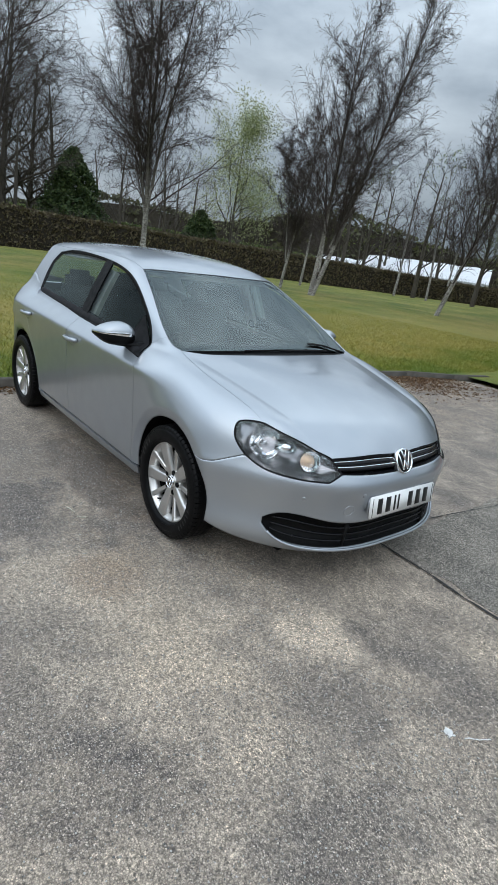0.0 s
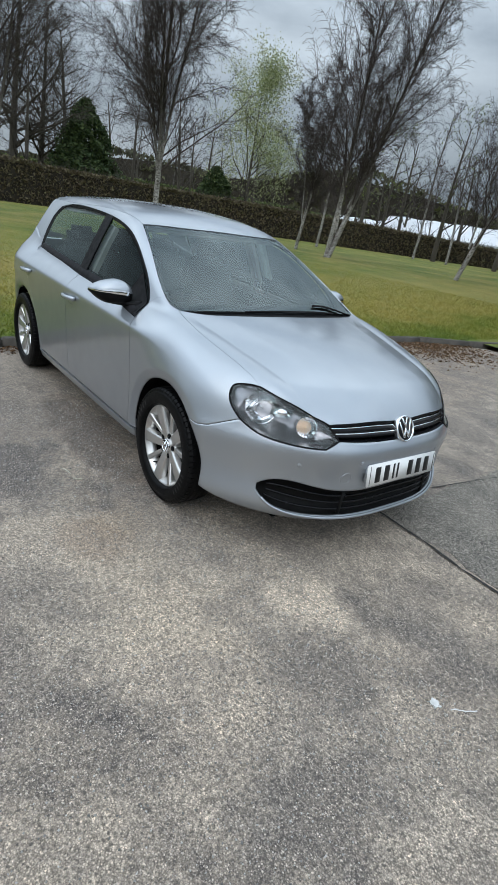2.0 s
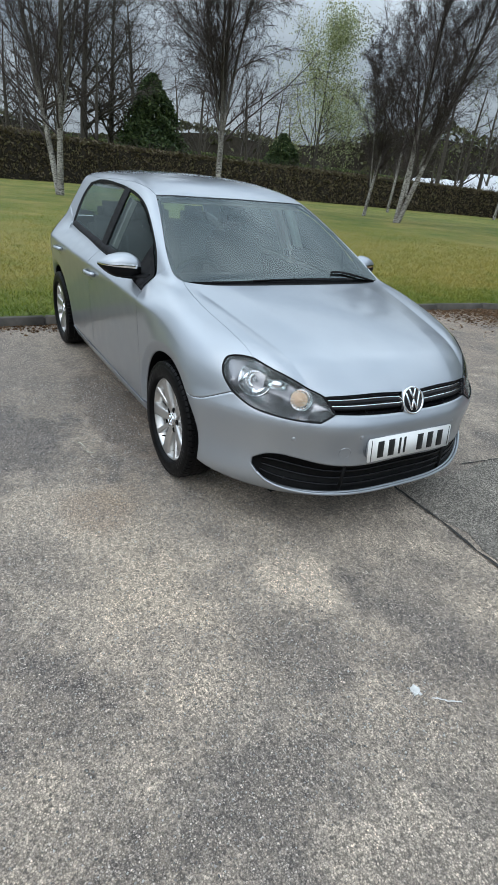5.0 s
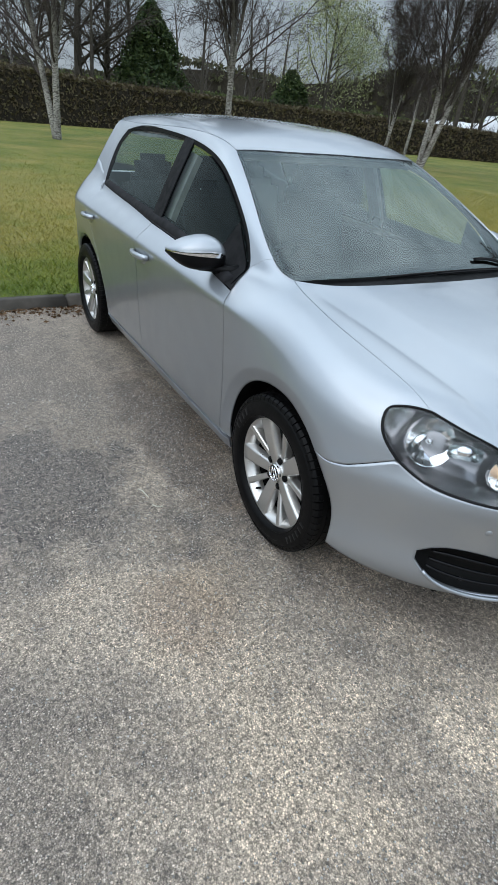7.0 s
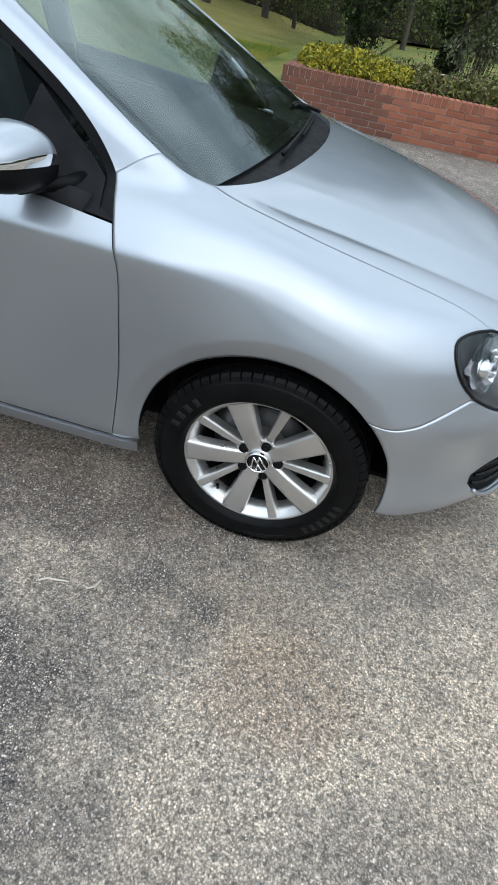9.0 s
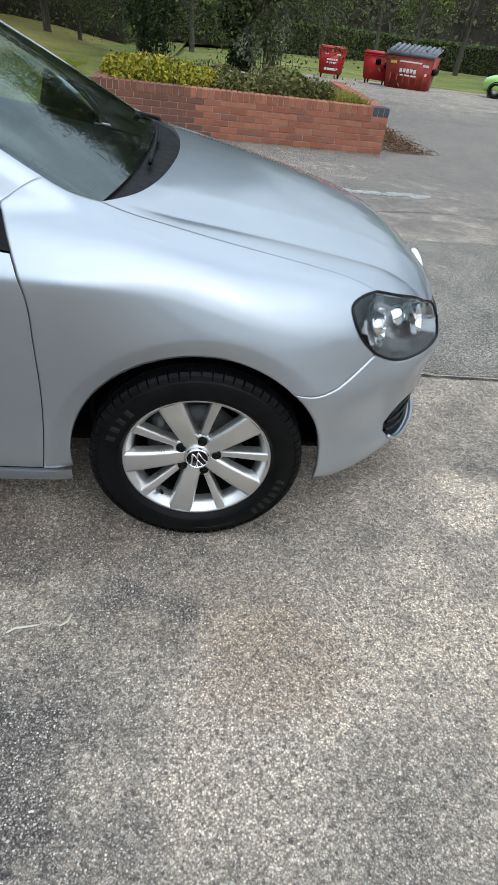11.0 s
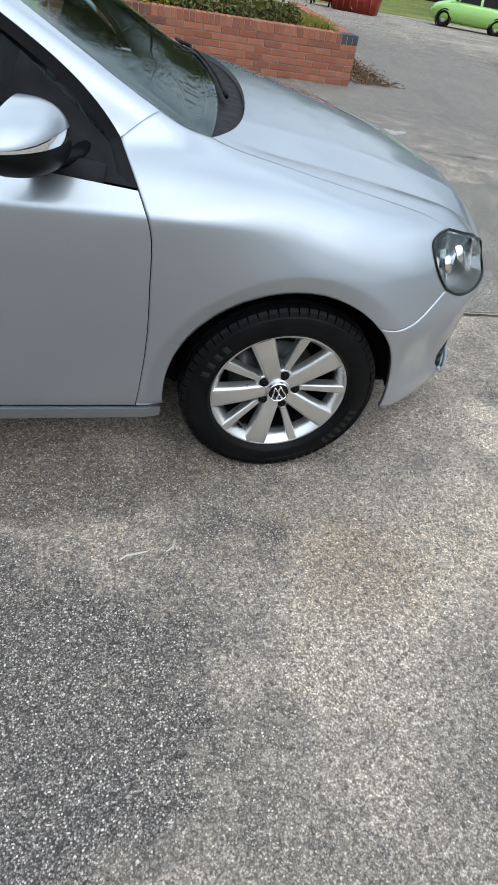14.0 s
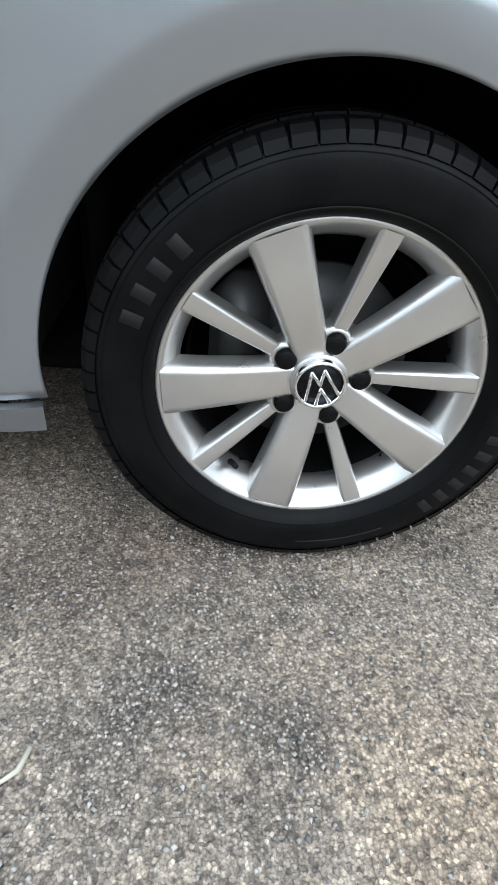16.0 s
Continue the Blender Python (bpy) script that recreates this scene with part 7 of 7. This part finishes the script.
tagged(part("chippings", raw_mesh(v, ((np.arange(k) * 6)[:, None, None] + of[None]).reshape(-1, 3), "chippings"), M_CHIP, None, "loose pale stone chippings on the tarmac", smooth=False, category="stones"), kind="stuff")
M_STRAW = plain("bleached_straw", (0.62, 0.58, 0.48), 0.8)
for nm, pts in (("twig", [(0.79, -1.225), (0.81, -1.21), (0.835, -1.207), (0.87, -1.20)]), ("twig", [(0.925, -1.205), (0.945, -1.19), (0.952, -1.165)])):
    tagged(part(nm, tube_mesh([(x, y, 0.006) for x, y in pts], [0.0025, 0.0035, 0.0035, 0.002][:len(pts)], 6), M_STRAW, None, "small bleached stalk lying on the tarmac"), category="twig")
M_LEAF1 = plain("pale_dry_leaf", (0.42, 0.33, 0.24), 0.8)
for x, y in ((2.35, 2.55), (-0.4, 3.9), (2.9, 1.3)):
    b = leaves_mesh(np.array([[x, y, 0.012]]), 0.035, np.random.default_rng(int(x * 10 + 20)), "leaf", 0.9)
    tagged(part("fallen_leaf", b, M_LEAF1, None, "single pale dry leaf on the tarmac", smooth=False), category="leaf")

# ---- bins ----
M_BINRED = plain("red_bin_plastic", (0.48, 0.018, 0.022), 0.4, vary=0.12, scale=5.0)
M_SKIP = plain("red_steel_rust", (0.30, 0.035, 0.022), 0.55, vary=0.35, scale=4.0)
M_LID = plain("grey_lid", (0.13, 0.145, 0.165), 0.5, vary=0.2, scale=6.0)
M_MARK = plain("white_marking", (0.72, 0.72, 0.70), 0.5, vary=0.08)
M_YELLOW = plain("yellow_sticker", (0.60, 0.42, 0.10), 0.5)


def tub(w0, w1, d0, d1, h):
    """An open-bodied tapered box."""
    v = [(sx * w / 2, sy * d / 2, z) for w, d, z in ((w0, d0, 0.0), (w1, d1, h)) for sx, sy in ((-1, -1), (1, -1), (1, 1), (-1, 1))]
    b = bmesh.new()
    vs = [b.verts.new(p) for p in v]
    for q in ((3, 2, 1, 0), (4, 5, 6, 7), (0, 1, 5, 4), (1, 2, 6, 5), (2, 3, 7, 6), (3, 0, 4, 7)):
        b.faces.new([vs[i] for i in q])
    bmesh.ops.bevel(b, geom=b.edges[:], offset=0.03, segments=2, affect="EDGES")
    return b


def wheelie(at, rot, label, marked=True):
    t = thing("wheeled_bin", label, "bin", "bins by the lawn", at)
    t.rotation_euler = (0, 0, radians(rot))
    body_ = tub(1.02, 1.22, 0.75, 0.95, 0.92)
    bmesh.ops.translate(body_, verts=body_.verts, vec=(0, 0, 0.17))
    o = part("body", body_, M_BINRED, t)
    part("lid", box_bm((1.28, 1.02, 0.12), (0, 0, 1.15), 0.05, 3), M_BINRED, t)
    part("rim", box_bm((1.27, 1.0, 0.05), (0, 0, 1.065), 0.015, 2), M_BINRED, t)
    for sx in (-1, 1):
        for sy in (-1, 1):
            wh = part("castor", lathe([(0.02, -0.025), (0.075, -0.025), (0.085, 0.0), (0.075, 0.025), (0.02, 0.025)], 16, "X"), M_BLACK, t)
            wh.location = (sx * 0.40, sy * 0.28, 0.085)
            part("castor_fork", box_bm((0.07, 0.05, 0.12), (sx * 0.40, sy * 0.28, 0.16), 0.01), M_STEEL, t)
        part("lift_pin", tube_mesh([(sx * 0.60, 0, 0.92), (sx * 0.70, 0, 0.92)], 0.03, 10), M_STEEL, t)
    if marked:
        for z, w, n in ((0.72, 0.10, 5), (0.60, 0.10, 5), (0.92, 0.22, 2)):
            for i in range(n):
                part("marking_bar", box_bm((w * 0.8, 0.006, 0.07 if n > 2 else 0.04), ((i - (n - 1) / 2) * w * (1 if n > 2 else 2.4), -0.44 - 0.06 * (z - 0.6), z), 0.002, 1), M_MARK, t)
        part("label_strip", box_bm((0.62, 0.006, 0.09), (0, -0.405, 0.36), 0.002, 1), M_MARK, t)
    else:
        part("slot_plate", box_bm((0.24, 0.02, 0.22), (0.1, -0.475, 0.85), 0.03), M_BLACK, t)
    return t


wheelie(on(7.2, 28.0), -8, "red four-wheeled plastic bin with white markings at the lawn's edge")
wheelie(on(9.15, 27.0), -28, "plain red four-wheeled bin beside the large skip", False)
sk = thing("steel_skip", "large red steel waste container with a ribbed grey lid", "skip", at=on(10.25, 25.6))
sk.rotation_euler = (0, 0, radians(-30))
part("body", tub(1.75, 2.05, 1.1, 1.35, 1.22), M_SKIP, sk)
for i in range(6):
    part("rib", box_bm((0.05, 0.05, 0.5), (-0.70 + i * 0.28, -0.60, 0.30), 0.01, 2, Matrix.Rotation(radians(6), 3, "X")), M_SKIP, sk)
lid = part("lid", box_bm((2.1, 1.42, 0.06), (0, 0.02, 1.36), 0.02, 2, Matrix.Rotation(radians(10), 3, "X")), M_LID, sk, "grey ribbed plastic lid")
for i in range(9):
    part("lid_rib", box_bm((0.15, 1.40, 0.07), (-0.88 + i * 0.22, 0.02, 1.42), 0.03, 2, Matrix.Rotation(radians(10), 3, "X")), M_LID, lid)
part("lid_flap", box_bm((2.08, 0.05, 0.16), (0, -0.70, 1.24), 0.02), M_LID, lid)
for sx in (-1, 1):
    part("fork_pocket", box_bm((0.14, 0.9, 0.22), (sx * 1.04, 0, 0.72), 0.03), M_BLACK, sk)
for x, z, w, h, m in ((0.0, 0.68, 0.78, 0.20, M_MARK), (0.05, 0.50, 0.70, 0.06, M_MARK), (-0.66, 0.95, 0.26, 0.16, M_YELLOW), (0.72, 0.92, 0.26, 0.13, M_MARK), (0.06, 0.98, 0.95, 0.07, M_MARK), (0.78, 0.62, 0.09, 0.14, M_MARK)):
    if w > 0.7 and h > 0.1:   # the large marking as plain blocks
        for i in range(5):
            part("marking_block", box_bm((0.11, 0.01, h * (1.0 if i % 2 == 0 else 0.8)), (x - 0.30 + i * 0.15, -0.552 - 0.10 * z, z), 0.003, 1), m, sk)
    else:
        part("marking_bar", box_bm((w, 0.01, h), (x, -0.552 - 0.10 * z, z), 0.003, 1, Matrix.Rotation(radians(-6), 3, "X")), m, sk)


# ---- parked cars across the yard ----
def small_car(label, at, rot, mat, L=3.55, W=1.64, H=1.48, mark=True):
    """A compact car lofted from cross-sections; nose towards +x."""
    t = thing("parked_car", label, "car", "parked cars across the yard", at)
    t.rotation_euler = (0, 0, radians(rot))
    st = [(-0.50, 0.80, 0.30, 0.62), (-0.485, 0.90, 0.24, 0.86), (-0.40, 0.98, 0.20, 0.92), (-0.1, 1.0, 0.19, 0.92), (0.20, 1.0, 0.19, 0.90), (0.34, 0.99, 0.20, 0.86), (0.44, 0.93, 0.22, 0.76), (0.49, 0.84, 0.26, 0.66), (0.50, 0.76, 0.32, 0.58)]
    v, f = [], []
    for x, w, z0, z1 in st:
        hw = w * W / 2
        for y, z in ((-0.80, z0), (-0.97, z0 + 0.10), (-1.0, z0 + 0.30 * (z1 - z0) + 0.05), (-0.97, z1 - 0.10), (-0.86, z1), (-0.4, z1 + 0.03), (0.4, z1 + 0.03), (0.86, z1), (0.97, z1 - 0.10), (1.0, z0 + 0.30 * (z1 - z0) + 0.05), (0.97, z0 + 0.10), (0.80, z0)):
            v.append((x * L, y * hw, z))
    n = 12
    for i in range(len(st) - 1):
        f += [(i * n + k, i * n + (k + 1) % n, (i + 1) * n + (k + 1) % n, (i + 1) * n + k) for k in range(n)]
    f += [tuple(range(n))[::-1], tuple((len(st) - 1) * n + k for k in range(n))]
    part("body", mesh_of(v, f), mat, t)
    cs = [(-0.47, 0.88, 0.88), (-0.43, 1.34, 0.74), (-0.30, H - 0.03, 0.70), (-0.05, H, 0.70), (0.08, H - 0.06, 0.69), (0.30, 0.90, 0.86)]
    v, f = [], []
    for x, z, w in cs:
        hw = W / 2
        for y, zz in ((-0.90, 0.86), (-w, max(0.88, z - 0.06)), (-w + 0.12, z), (w - 0.12, z), (w, max(0.88, z - 0.06)), (0.90, 0.86)):
            v.append((x * L, y * hw, zz))
    for i in range(len(cs) - 1):
        f += [(i * 6 + k, i * 6 + k + 1, (i + 1) * 6 + k + 1, (i + 1) * 6 + k) for k in range(5)]
    part("cabin", mesh_of(v, f), mat, t)
    hw = W / 2
    for s in (1, -1):
        for x0, x1, xt0, xt1, zt in ((-0.40, -0.08, -0.37, -0.06, H - 0.12), (-0.05, 0.25, -0.03, 0.09, H - 0.13)):
            y0, y1 = 0.905 * hw * s, 0.735 * hw * s
            part("side_window", mesh_of([(x0 * L, y0, 0.92), (x1 * L, y0, 0.92), (xt1 * L, y1, zt), (xt0 * L, y1, zt)], [(0, 1, 2, 3)]), M_GLOSS, t, smooth=False)
        lm = part("headlamp", box_bm((0.10, 0.30, 0.17), (0.468 * L, s * 0.60 * hw, 0.68), 0.05, 3), M_CHROME, t)
        part("tail_lamp", box_bm((0.06, 0.16, 0.30), (-0.485 * L, s * 0.74 * hw, 0.72), 0.03), M_RED, t)
        part("door_mirror", box_bm((0.10, 0.18, 0.12), (0.20 * L, s * 1.08 * hw, 0.96), 0.04, 3), mat, t)
        for x in (-0.31, 0.33):
            w = part("wheel", lathe([(0.17, 0.09), (0.17, -0.05), (0.05, -0.06), (0.001, -0.06)], 28), M_ALLOY, t)
            w.matrix_basis = pose(x * L, -s * (hw - 0.10), 0.29, 0, 0, 0 if s > 0 else 180)
            part("tyre", lathe([(0.18, -0.07), (0.21, -0.10), (0.27, -0.095), (0.29, -0.07), (0.29, 0.08), (0.2, 0.09)], 28), M_TYRE, w)
            part("wheel_arch", lathe([(0.30, -0.085), (0.345, -0.085)], 28), M_DARK, w)
    part("windscreen", mesh_of([(0.295 * L, -0.78 * hw, 0.93), (0.295 * L, 0.78 * hw, 0.93), (0.10 * L, 0.60 * hw, H - 0.08), (0.10 * L, -0.60 * hw, H - 0.08)], [(0, 1, 2, 3)]), M_GLOSS, t, smooth=False)
    part("rear_window", mesh_of([(-0.468 * L, 0.72 * hw, 0.98), (-0.468 * L, -0.72 * hw, 0.98), (-0.436 * L, -0.58 * hw, 1.30), (-0.436 * L, 0.58 * hw, 1.30)], [(0, 1, 2, 3)]), M_GLOSS, t, smooth=False)
    part("grille", box_bm((0.04, 0.75 * W * 0.7, 0.14), (0.497 * L, 0, 0.36), 0.03), M_BLACK, t)
    if mark:
        part("number_plate", box_bm((0.02, 0.52, 0.11), (0.512 * L, 0, 0.50), 0.005), M_PLATE, t)
    return t


small_car("small bright green city car parked by the far lawn", on(15.6, 25.6), 152, M_GREEN)
small_car("dark blue car parked nose-in beside the yard", on(11.3, 11.9), 205, M_NAVY, 3.9, 1.72, 1.46)
